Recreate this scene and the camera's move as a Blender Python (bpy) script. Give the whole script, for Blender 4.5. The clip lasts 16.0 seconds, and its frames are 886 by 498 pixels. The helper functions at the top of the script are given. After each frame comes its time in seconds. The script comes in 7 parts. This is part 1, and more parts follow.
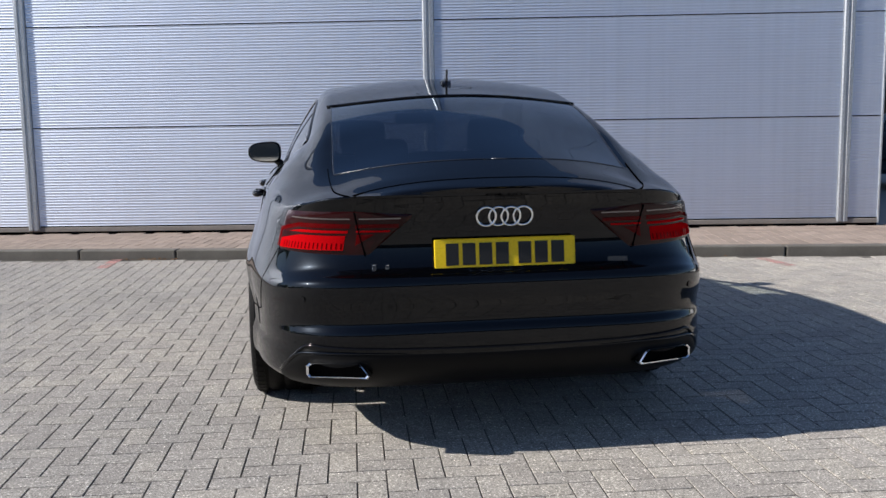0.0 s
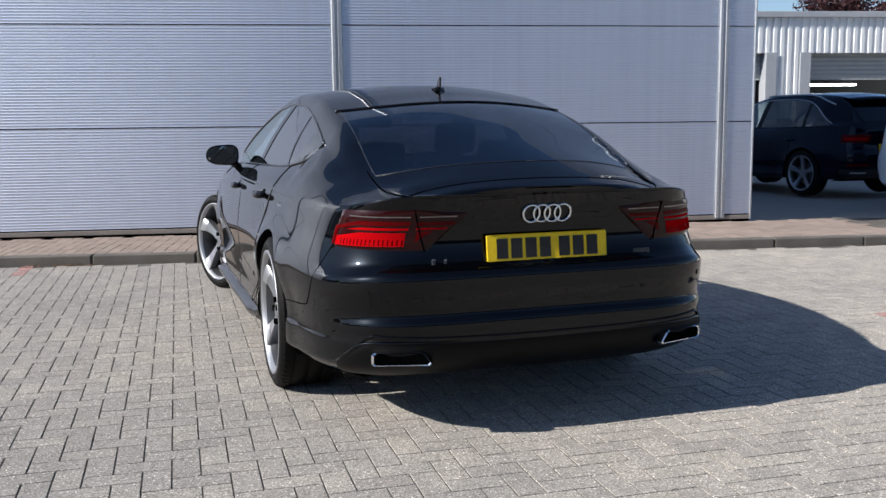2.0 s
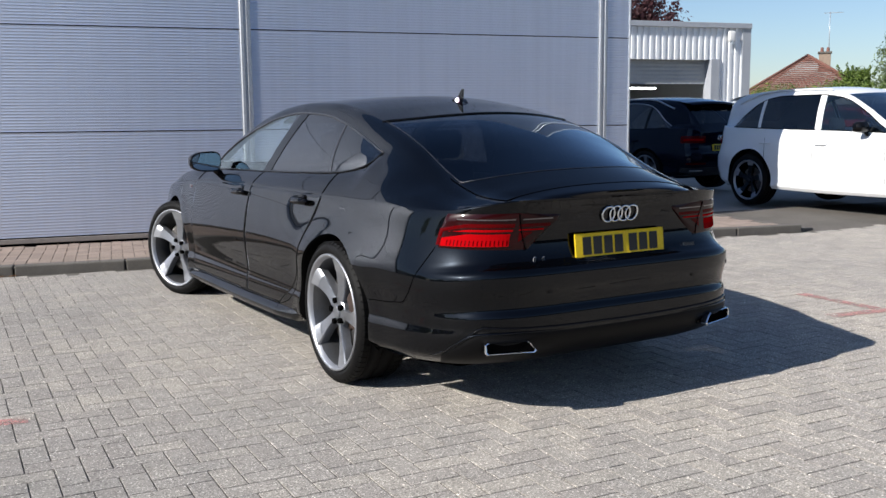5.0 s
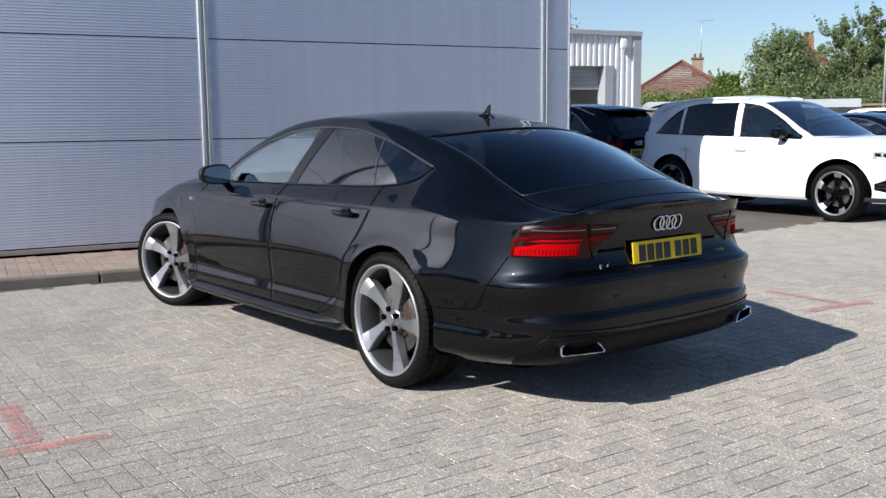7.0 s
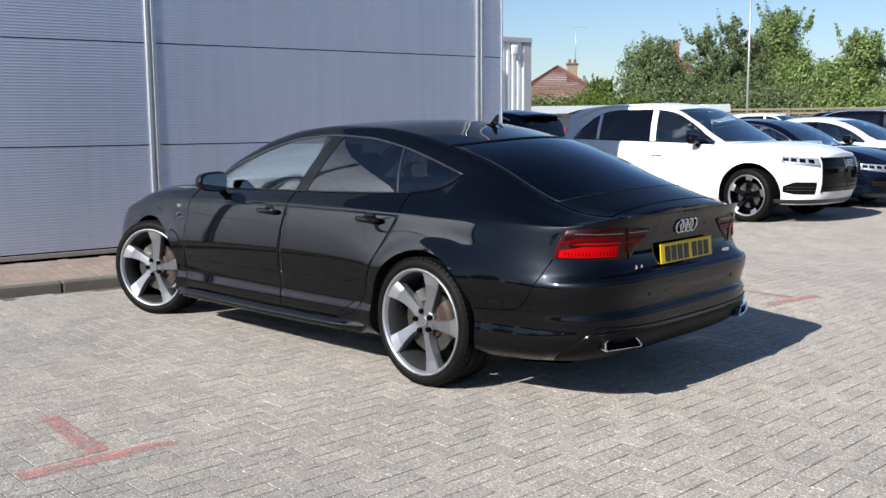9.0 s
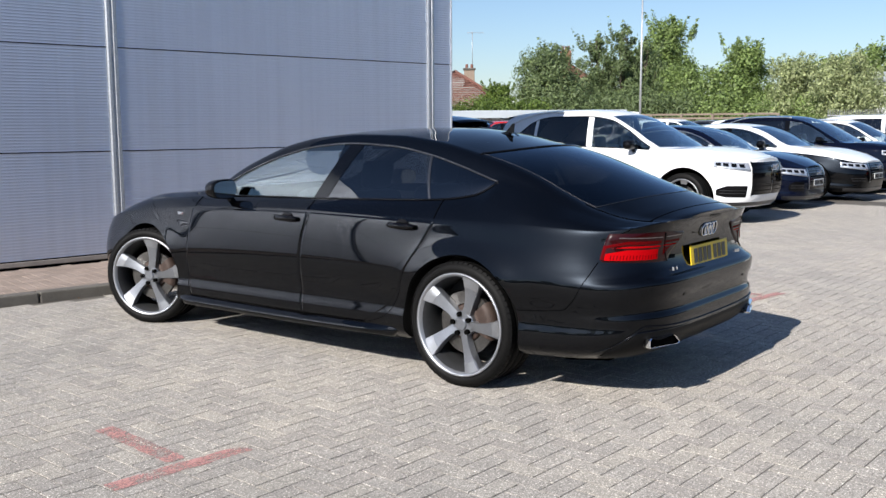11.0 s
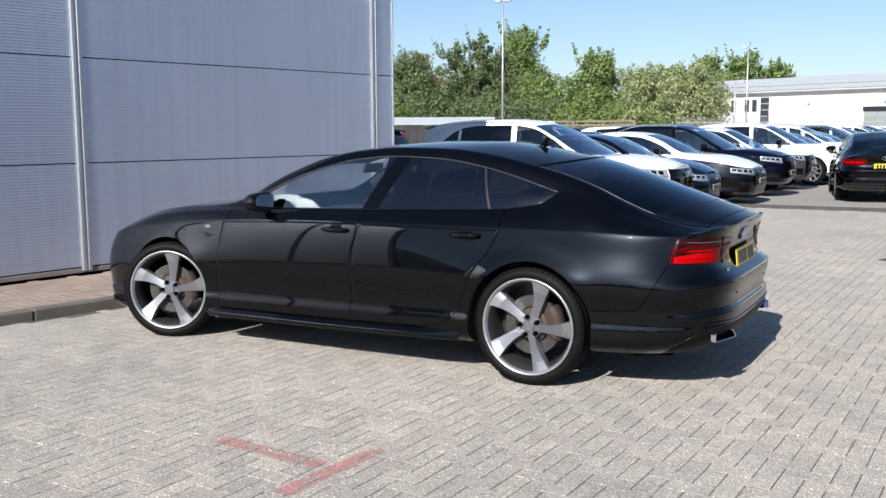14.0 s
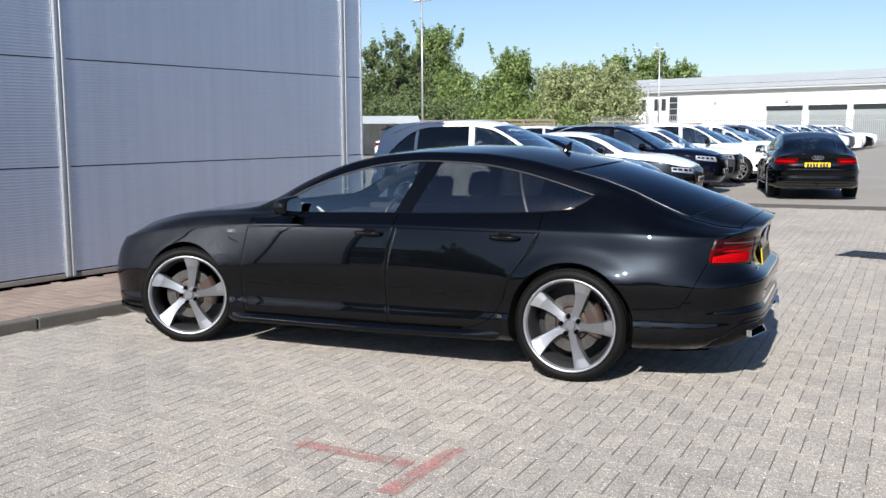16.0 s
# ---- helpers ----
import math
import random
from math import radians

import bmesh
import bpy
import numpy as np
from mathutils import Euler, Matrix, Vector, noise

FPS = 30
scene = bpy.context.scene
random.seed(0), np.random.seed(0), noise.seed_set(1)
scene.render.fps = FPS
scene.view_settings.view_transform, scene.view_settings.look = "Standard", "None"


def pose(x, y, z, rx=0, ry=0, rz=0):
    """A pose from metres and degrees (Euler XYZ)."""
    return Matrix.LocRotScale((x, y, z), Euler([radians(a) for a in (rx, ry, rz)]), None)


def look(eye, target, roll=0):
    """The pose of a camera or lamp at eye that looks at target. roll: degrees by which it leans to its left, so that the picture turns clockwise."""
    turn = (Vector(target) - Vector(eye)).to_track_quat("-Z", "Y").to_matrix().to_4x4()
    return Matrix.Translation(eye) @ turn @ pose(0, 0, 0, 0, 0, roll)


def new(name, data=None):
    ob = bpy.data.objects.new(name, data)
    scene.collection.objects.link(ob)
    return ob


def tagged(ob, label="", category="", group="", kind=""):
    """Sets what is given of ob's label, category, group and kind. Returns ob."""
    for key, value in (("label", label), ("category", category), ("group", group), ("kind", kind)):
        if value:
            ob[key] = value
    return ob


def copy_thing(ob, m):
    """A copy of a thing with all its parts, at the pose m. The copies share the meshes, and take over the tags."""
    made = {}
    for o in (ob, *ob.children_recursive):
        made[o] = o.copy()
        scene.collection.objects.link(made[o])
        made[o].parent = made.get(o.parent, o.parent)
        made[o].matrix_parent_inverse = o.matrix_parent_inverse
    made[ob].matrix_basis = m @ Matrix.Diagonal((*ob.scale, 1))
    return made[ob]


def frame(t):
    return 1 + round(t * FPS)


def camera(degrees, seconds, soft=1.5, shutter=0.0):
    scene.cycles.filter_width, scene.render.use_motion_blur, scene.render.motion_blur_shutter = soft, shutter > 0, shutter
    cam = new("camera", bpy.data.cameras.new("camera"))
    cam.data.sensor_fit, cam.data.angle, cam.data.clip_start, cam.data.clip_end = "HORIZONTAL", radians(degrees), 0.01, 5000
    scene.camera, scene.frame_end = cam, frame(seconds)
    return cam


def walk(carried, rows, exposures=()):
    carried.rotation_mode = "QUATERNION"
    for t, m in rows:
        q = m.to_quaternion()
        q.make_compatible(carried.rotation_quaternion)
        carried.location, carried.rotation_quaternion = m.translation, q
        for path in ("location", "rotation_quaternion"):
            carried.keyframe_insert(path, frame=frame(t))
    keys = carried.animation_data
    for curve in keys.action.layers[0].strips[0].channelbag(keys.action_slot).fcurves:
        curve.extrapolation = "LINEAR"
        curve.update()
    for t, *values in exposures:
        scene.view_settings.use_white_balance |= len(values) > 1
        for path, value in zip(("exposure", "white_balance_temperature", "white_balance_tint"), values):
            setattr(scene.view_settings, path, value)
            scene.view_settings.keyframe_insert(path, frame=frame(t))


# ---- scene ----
cam = camera(49.9, 16.0)
PATH = [
    (0, (-0.691, -4.405, 1.223), (-0.414, -2.442, 0.957), -0.9),
    (0.5, (-0.898, -4.445, 1.217), (-0.534, -2.496, 0.954), -0.8),
    (1, (-1.129, -4.469, 1.228), (-0.67, -2.541, 0.962), -0.7),
    (1.5, (-1.329, -4.484, 1.236), (-0.794, -2.576, 0.97), -0.7),
    (2, (-1.555, -4.492, 1.243), (-0.937, -2.608, 0.978), -0.6),
    (2.5, (-1.769, -4.497, 1.254), (-1.078, -2.639, 0.988), -0.7),
    (3, (-1.994, -4.492, 1.274), (-1.228, -2.665, 1.005), -0.7),
    (5.5, (-3.067, -4.258, 1.318), (-2.006, -2.584, 1.05), -0.5),
    (6, (-3.29, -4.195, 1.334), (-2.176, -2.555, 1.069), -0.5),
    (6.5, (-3.473, -4.125, 1.36), (-2.316, -2.516, 1.094), -0.6),
    (7, (-3.693, -4.039, 1.386), (-2.48, -2.472, 1.118), -0.6),
    (7.5, (-3.881, -3.964, 1.4), (-2.621, -2.434, 1.132), -0.5),
    (8, (-4.084, -3.871, 1.39), (-2.772, -2.384, 1.13), -0.4),
    (8.5, (-4.268, -3.775, 1.41), (-2.909, -2.332, 1.147), -0.4),
    (9, (-4.465, -3.657, 1.432), (-3.054, -2.264, 1.167), -0.4),
    (11.5, (-5.287, -3.037, 1.475), (-3.693, -1.856, 1.218), -0.2),
    (12, (-5.462, -2.903, 1.486), (-3.835, -1.769, 1.23), -0.2),
    (12.5, (-5.618, -2.749, 1.493), (-3.958, -1.662, 1.238), -0.3),
    (13, (-5.765, -2.572, 1.507), (-4.076, -1.532, 1.253), -0.3),
    (13.5, (-5.913, -2.428, 1.515), (-4.201, -1.426, 1.263), -0.3),
    (14, (-6.067, -2.277, 1.521), (-4.333, -1.312, 1.274), -0.3),
    (14.5, (-6.194, -2.124, 1.547), (-4.441, -1.195, 1.295), -0.3),
    (15, (-6.329, -1.952, 1.567), (-4.554, -1.066, 1.314), -0.3),
    (15.5, (-6.445, -1.791, 1.561), (-4.649, -0.946, 1.313), -0.3),
    (16, (-6.552, -1.615, 1.572), (-4.735, -0.817, 1.32), -0.3),
]
walk(cam, [(t, look(eye, target, roll)) for t, eye, target, roll in PATH], [(0, 0.63), (3, 0.60), (9, 0.65), (16, 0.69)])

# ---- light ----
# sun low over the yard, along the shed front; shadows run to +x
SUN_TO = Vector((-1.0, -0.06, 0.0)).normalized()
SUN_ELEV = radians(33.5)
sun_dir = Vector((SUN_TO.x * math.cos(SUN_ELEV), SUN_TO.y * math.cos(SUN_ELEV), math.sin(SUN_ELEV)))
world = bpy.data.worlds.new("sky")
scene.world = world
world.use_nodes = True
wn = world.node_tree.nodes
sky = wn.new("ShaderNodeTexSky")
sky.sky_type = "NISHITA"
sky.sun_disc = False
sky.sun_elevation = SUN_ELEV
sky.sun_rotation = math.atan2(sun_dir.x, sun_dir.y)
sky.dust_density = 0.45
sky.ozone_density = 3.6
wn["Background"].inputs["Strength"].default_value = 0.074
tint = wn.new("ShaderNodeMix")
tint.data_type = "RGBA"
tint.blend_type = "MULTIPLY"
tint.inputs[0].default_value = 1.0
tint.inputs[7].default_value = (0.97, 0.985, 1.055, 1.0)
world.node_tree.links.new(sky.outputs[0], tint.inputs[6])
world.node_tree.links.new(tint.outputs[2], wn["Background"].inputs["Color"])
sun_data = bpy.data.lights.new("sun", "SUN")
sun_data.energy = 5.0
sun_data.angle = radians(0.6)
sun_data.color = (1.0, 0.955, 0.90)
sun = new("sun", sun_data)
sun.matrix_world = look(sun_dir * 50, (0, 0, 0))

# ---- materials ----
def mat(name, color=(0.5, 0.5, 0.5), rough=0.5, metal=0.0, **more):
    m = bpy.data.materials.new(name)
    m.use_nodes = True
    b = m.node_tree.nodes["Principled BSDF"]
    b.inputs["Base Color"].default_value = (*color, 1)
    b.inputs["Roughness"].default_value = rough
    b.inputs["Metallic"].default_value = metal
    for key, value in more.items():
        b.inputs[key.replace("_", " ")].default_value = value
    return m


def node(m, kind, **inputs):
    n = m.node_tree.nodes.new(kind)
    for key, value in inputs.items():
        n.inputs[key.replace("_", " ")].default_value = value
    return n


def link(m, a, b):
    m.node_tree.links.new(a, b)


def principled(m):
    return m.node_tree.nodes["Principled BSDF"]


def coords(m, kind="Object"):
    return m.node_tree.nodes.new("ShaderNodeTexCoord").outputs[kind]


def ramp(m, fac, stops):
    r = m.node_tree.nodes.new("ShaderNodeValToRGB")
    els = r.color_ramp.elements
    while len(els) < len(stops):
        els.new(0.5)
    for e, (at, col) in zip(els, stops):
        e.position = at
        e.color = (*col, 1) if len(col) == 3 else col
    link(m, fac, r.inputs[0])
    return r.outputs[0]


def mix_color(m, fac, a, b, how="MIX"):
    n = m.node_tree.nodes.new("ShaderNodeMix")
    n.data_type = "RGBA"
    n.blend_type = how
    for value, slot in ((fac, 0), (a, 6), (b, 7)):
        if isinstance(value, (int, float)):
            n.inputs[slot].default_value = value
        elif isinstance(value, tuple):
            n.inputs[slot].default_value = (*value, 1)
        else:
            link(m, value, n.inputs[slot])
    return n.outputs[2]


def noise_tex(m, vec, scale, detail=4.0, rough=0.55):
    n = node(m, "ShaderNodeTexNoise", Scale=scale, Detail=detail, Roughness=rough)
    if vec is not None:
        link(m, vec, n.inputs["Vector"])
    return n.outputs["Fac"]


def bump(m, height, strength=0.3, dist=0.01, normal=None):
    n = node(m, "ShaderNodeBump", Strength=strength, Distance=dist)
    link(m, height, n.inputs["Height"])
    if normal is not None:
        link(m, normal, n.inputs["Normal"])
    return n.outputs["Normal"]


def varied(name, dark, light, rough, scale, metal=0.0, bumpy=0.2, fine=60.0, random_amount=0.0, rough_var=0.1, kind="Object"):
    """A surface with a broad and a fine variation, and a fine relief."""
    m = mat(name, dark, rough, metal)
    b = principled(m)
    vec = coords(m, kind)
    broad = noise_tex(m, vec, scale, 5)
    grain = noise_tex(m, vec, fine, 3)
    col = ramp(m, broad, [(0.3, dark), (0.7, light)])
    col = mix_color(m, 0.35, col, ramp(m, grain, [(0.3, tuple(c * 0.6 for c in dark)), (0.7, tuple(min(1, c * 1.3) for c in light))]))
    if random_amount:
        info = m.node_tree.nodes.new("ShaderNodeObjectInfo")
        geo = m.node_tree.nodes.new("ShaderNodeNewGeometry")
        add = m.node_tree.nodes.new("ShaderNodeMath")
        add.operation = "ADD"
        link(m, info.outputs["Random"], add.inputs[0])
        link(m, geo.outputs["Random Per Island"], add.inputs[1])
        frac = m.node_tree.nodes.new("ShaderNodeMath")
        frac.operation = "FRACT"
        link(m, add.outputs[0], frac.inputs[0])
        shade = ramp(m, frac.outputs[0], [(0.0, (1 - random_amount,) * 3), (1.0, (1, 1, 1))])
        col = mix_color(m, 1.0, col, shade, "MULTIPLY")
    link(m, col, b.inputs["Base Color"])
    r = ramp(m, grain, [(0.2, (max(0, rough - rough_var),) * 3), (0.8, (min(1, rough + rough_var),) * 3)])
    link(m, r, b.inputs["Roughness"])
    if bumpy:
        link(m, bump(m, grain, bumpy, 0.004), b.inputs["Normal"])
    return m


def car_paint(name, color, flake=0.0, rough=0.28):
    """Lacquered paint: a coloured coat under clear lacquer with faint dust."""
    m = mat(name, color, rough, flake, Coat_Weight=1.0, Coat_Roughness=0.015, Coat_IOR=1.40, Specular_IOR_Level=0.0)
    b = principled(m)
    vec = coords(m)
    dust = noise_tex(m, vec, 3.0, 6, 0.65)
    link(m, ramp(m, dust, [(0.35, (0.010,) * 3), (0.75, (0.035,) * 3)]), b.inputs["Coat Roughness"])
    if flake:
        fl = noise_tex(m, vec, 900.0, 1)
        link(m, ramp(m, fl, [(0.3, tuple(c * 0.6 for c in color)), (0.8, tuple(c * 1.8 for c in color))]), b.inputs["Base Color"])
    return m


def gloss_weight(m, low, power):
    """Gloss that rises from low, face on, to full at a grazing angle."""
    lw = node(m, "ShaderNodeLayerWeight", Blend=0.5)
    rise = m.node_tree.nodes.new("ShaderNodeMath")
    rise.operation = "POWER"
    rise.inputs[1].default_value = power
    link(m, lw.outputs["Facing"], rise.inputs[0])
    fres = m.node_tree.nodes.new("ShaderNodeMath")
    fres.operation = "MULTIPLY_ADD"
    fres.inputs[1].default_value = 1 - low
    fres.inputs[2].default_value = low
    link(m, rise.outputs[0], fres.inputs[0])
    return fres.outputs[0]


def deep_paint(name, color, low=0.03, power=3.0, film=(0.80, 0.90, 1.0)):
    """Very dark lacquer: almost black face on, mirror-like at a slant, with a thin film of dust."""
    m = mat(name, color, 0.6, 0.0, Specular_IOR_Level=0.0)
    b = principled(m)
    vec = coords(m)
    dust = noise_tex(m, vec, 3.0, 6, 0.65)
    shine = node(m, "ShaderNodeBsdfGlossy", Color=(*film, 1))
    link(m, ramp(m, dust, [(0.35, (0.010,) * 3), (0.75, (0.04,) * 3)]), shine.inputs["Roughness"])
    both = m.node_tree.nodes.new("ShaderNodeMixShader")
    link(m, gloss_weight(m, low, power), both.inputs[0])
    link(m, b.outputs[0], both.inputs[1])
    link(m, shine.outputs[0], both.inputs[2])
    link(m, both.outputs[0], m.node_tree.nodes["Material Output"].inputs["Surface"])
    return m


def metallic_black(name, flake, rough=0.30):
    """Black metallic: fine dark flakes that glow softly in the sun, under clear lacquer with faint dust."""
    m = mat(name, (0.0006, 0.0006, 0.0008), 0.6, 0.0, Specular_IOR_Level=0.0, Coat_Weight=1.0, Coat_IOR=1.38, Coat_Roughness=0.012)
    b = principled(m)
    vec = coords(m)
    dust = noise_tex(m, vec, 3.0, 6, 0.65)
    link(m, ramp(m, dust, [(0.35, (0.008,) * 3), (0.75, (0.03,) * 3)]), b.inputs["Coat Roughness"])
    fine = noise_tex(m, vec, 1200.0, 1)
    glow = node(m, "ShaderNodeBsdfGlossy", Roughness=rough)
    link(m, ramp(m, fine, [(0.3, tuple(c * 0.7 for c in flake)), (0.75, tuple(c * 1.4 for c in flake))]), glow.inputs["Color"])
    both = m.node_tree.nodes.new("ShaderNodeAddShader")
    link(m, b.outputs[0], both.inputs[0])
    link(m, glow.outputs[0], both.inputs[1])
    link(m, both.outputs[0], m.node_tree.nodes["Material Output"].inputs["Surface"])
    return m


def glass(name, tint, gloss=0.06, film=(1, 1, 1), power=4.6):
    """A single pane: tinted see-through with a mirror film by Fresnel."""
    m = bpy.data.materials.new(name)
    m.use_nodes = True
    nt = m.node_tree
    nt.nodes.remove(nt.nodes["Principled BSDF"])
    clear = node(m, "ShaderNodeBsdfTransparent", Color=(*tint, 1))
    shine = node(m, "ShaderNodeBsdfGlossy", Color=(*film, 1), Roughness=0.008)
    both = nt.nodes.new("ShaderNodeMixShader")
    link(m, gloss_weight(m, gloss, power), both.inputs[0])
    link(m, clear.outputs[0], both.inputs[1])
    link(m, shine.outputs[0], both.inputs[2])
    link(m, both.outputs[0], nt.nodes["Material Output"].inputs["Surface"])
    return m


M_BLACK = metallic_black("black_paint", (0.0038, 0.0047, 0.0060), 0.31)
M_NAVY = deep_paint("navy_paint", (0.0022, 0.0034, 0.011), 0.02, 4.3)
M_WHITE = car_paint("white_paint", (0.78, 0.79, 0.79), 0.0, 0.35)
M_GREY = car_paint("grey_paint", (0.06, 0.065, 0.075), 0.4, 0.3)
M_GLOSS = mat("gloss_black_trim", (0.003, 0.003, 0.0035), 0.08, Specular_IOR_Level=0.25)
M_PLASTIC = varied("black_plastic", (0.012, 0.012, 0.013), (0.02, 0.02, 0.021), 0.5, 6, bumpy=0.15, fine=300)
M_UNDER = mat("underside_black", (0.003, 0.003, 0.003), 0.9, Specular_IOR_Level=0.0)
M_RUBBER = varied("tyre_rubber", (0.003, 0.003, 0.003), (0.006, 0.0058, 0.0056), 0.6, 5, bumpy=0.25, fine=160)
principled(M_RUBBER).inputs["Specular IOR Level"].default_value = 0.12
M_CHROME = mat("bright_chrome", (0.82, 0.83, 0.84), 0.07, 1.0)
M_SATIN = mat("satin_aluminium", (0.55, 0.56, 0.57), 0.32, 1.0)
M_RIM = varied("machined_silver", (0.33, 0.34, 0.36), (0.40, 0.41, 0.43), 0.42, 4, metal=0.85, bumpy=0.05, fine=400)
M_RIM_GREY = varied("titanium_grey", (0.25, 0.262, 0.285), (0.31, 0.323, 0.347), 0.36, 4, metal=0.85, bumpy=0.05, fine=300)
M_RIM_BLACK = deep_paint("black_alloy_paint", (0.0006, 0.0006, 0.0008))
M_BARREL = varied("grey_barrel", (0.075, 0.077, 0.08), (0.11, 0.112, 0.116), 0.4, 5, metal=0.8, bumpy=0.05, fine=200)
M_DISC = varied("brake_steel", (0.075, 0.071, 0.067), (0.135, 0.128, 0.12), 0.45, 12, metal=0.9, bumpy=0.1, fine=90)
M_CALIPER = varied("rusty_caliper", (0.03, 0.019, 0.015), (0.06, 0.038, 0.029), 0.6, 20, metal=0.3, bumpy=0.2, fine=120)
M_GLASS = glass("clear_car_glass", (0.95, 1.0, 0.99), 0.17, (0.9, 1.0, 0.98))
M_GLASS_LIGHT = glass("windscreen_glass", (0.45, 0.54, 0.56), 0.24, (0.82, 0.92, 1.0))
M_TINT = glass("privacy_glass", (0.075, 0.08, 0.085), 0.09)
M_BACKLIGHT = glass("tailgate_glass", (0.05, 0.053, 0.06), 0.045, (0.80, 0.90, 1.0), 4.4)
M_SCREEN_CLEAR = glass("clear_windscreen", (0.86, 0.91, 0.90), 0.06)
M_RED = mat("red_lens", (0.085, 0.0008, 0.0015), 0.4, 0.0, Specular_IOR_Level=0.0, Coat_Weight=0.2, Coat_Roughness=0.01)
M_RED_DARK = mat("smoked_red_lens", (0.018, 0.0006, 0.001), 0.3, 0.0, Specular_IOR_Level=0.1, Coat_Weight=0.35, Coat_Roughness=0.01)
M_RED_BRIGHT = mat("red_reflector", (0.36, 0.002, 0.004), 0.5, 0.0, Specular_IOR_Level=0.0)
M_LAMP_CLEAR = mat("headlamp_lens", (0.55, 0.57, 0.6), 0.05, 0.6, Coat_Weight=1.0)
M_LEATHER = varied("black_leather", (0.012, 0.012, 0.012), (0.02, 0.019, 0.018), 0.45, 8, bumpy=0.3, fine=140)
M_HEADLINER = varied("grey_cloth", (0.32, 0.32, 0.31), (0.38, 0.38, 0.365), 0.9, 5, bumpy=0.2, fine=300)
M_YELLOW = varied("plate_yellow", (0.84, 0.56, 0.012), (0.88, 0.60, 0.016), 0.3, 5, bumpy=0.0, fine=200, rough_var=0.05)
M_PLATE_WHITE = mat("plate_white", (0.75, 0.75, 0.72), 0.3)
M_PLATE_INK = mat("plate_ink", (0.01, 0.01, 0.01), 0.4)
M_MIRROR = mat("mirror_glass", (0.85, 0.87, 0.86), 0.02, 1.0)


def paver_material():
    """Weathered grey-buff concrete blocks with pale grit, mottling and drip stains."""
    m = mat("paver_concrete", (0.3, 0.28, 0.25), 0.85)
    b = principled(m)
    vec = coords(m, "Generated")
    geo = m.node_tree.nodes.new("ShaderNodeNewGeometry")
    pos = geo.outputs["Position"]
    info = m.node_tree.nodes.new("ShaderNodeObjectInfo")
    add = m.node_tree.nodes.new("ShaderNodeMath")
    add.operation = "ADD"
    link(m, info.outputs["Random"], add.inputs[0])
    link(m, geo.outputs["Random Per Island"], add.inputs[1])
    frac = m.node_tree.nodes.new("ShaderNodeMath")
    frac.operation = "FRACT"
    link(m, add.outputs[0], frac.inputs[0])
    broad = noise_tex(m, pos, 0.55, 5, 0.6)
    mid = noise_tex(m, pos, 5.0, 4, 0.6)
    patch = noise_tex(m, pos, 28.0, 3, 0.6)
    grit = noise_tex(m, pos, 150.0, 2, 0.6)
    speck = noise_tex(m, pos, 75.0, 1, 0.5)
    col = ramp(m, broad, [(0.25, (0.23, 0.22, 0.205)), (0.5, (0.278, 0.261, 0.24)), (0.75, (0.312, 0.29, 0.26))])
    col = mix_color(m, 1.0, col, ramp(m, frac.outputs[0], [(0.0, (0.90, 0.89, 0.89)), (0.5, (0.98, 0.98, 0.98)), (1.0, (1.06, 1.05, 1.02))]), "MULTIPLY")
    col = mix_color(m, 1.0, col, ramp(m, mid, [(0.3, (0.86, 0.86, 0.86)), (0.7, (1.08, 1.07, 1.06))]), "MULTIPLY")
    col = mix_color(m, 1.0, col, ramp(m, grit, [(0.28, (0.52, 0.51, 0.50)), (0.45, (0.98, 0.98, 0.98)), (0.60, (1.18, 1.18, 1.18)), (0.68, (2.1, 2.1, 2.1))]), "MULTIPLY")
    col = mix_color(m, 1.0, col, ramp(m, speck, [(0.30, (0.66, 0.65, 0.64)), (0.42, (1.0, 1.0, 1.0)), (0.62, (1.05, 1.05, 1.05)), (0.70, (1.7, 1.7, 1.7))]), "MULTIPLY")
    col = mix_color(m, 1.0, col, ramp(m, patch, [(0.3, (0.84, 0.84, 0.83)), (0.7, (1.14, 1.14, 1.13))]), "MULTIPLY")
    stain = noise_tex(m, pos, 1.7, 3, 0.6)
    col = mix_color(m, 1.0, col, ramp(m, stain, [(0.24, (0.62, 0.60, 0.58)), (0.34, (1.0, 1.0, 1.0))]), "MULTIPLY")
    link(m, col, b.inputs["Base Color"])
    link(m, bump(m, grit, 0.7, 0.004), b.inputs["Normal"])
    return m


M_PAVER = paver_material()
principled(M_PAVER).inputs["Diffuse Roughness"].default_value = 0.3
M_SAND = varied("joint_sand", (0.070, 0.063, 0.055), (0.12, 0.108, 0.094), 0.95, 2.0, bumpy=0.4, fine=220)
M_KERB = varied("kerb_concrete", (0.07, 0.064, 0.055), (0.13, 0.12, 0.105), 0.85, 4.0, bumpy=0.5, fine=110)
M_BRICK_PAVE = varied("red_buff_paver", (0.24, 0.185, 0.15), (0.33, 0.26, 0.215), 0.85, 1.2, bumpy=0.4, fine=150, random_amount=0.25)
M_ASPHALT = varied("yard_asphalt", (0.25, 0.232, 0.208), (0.31, 0.29, 0.262), 0.9, 0.4, bumpy=0.08, fine=90, kind="Object")
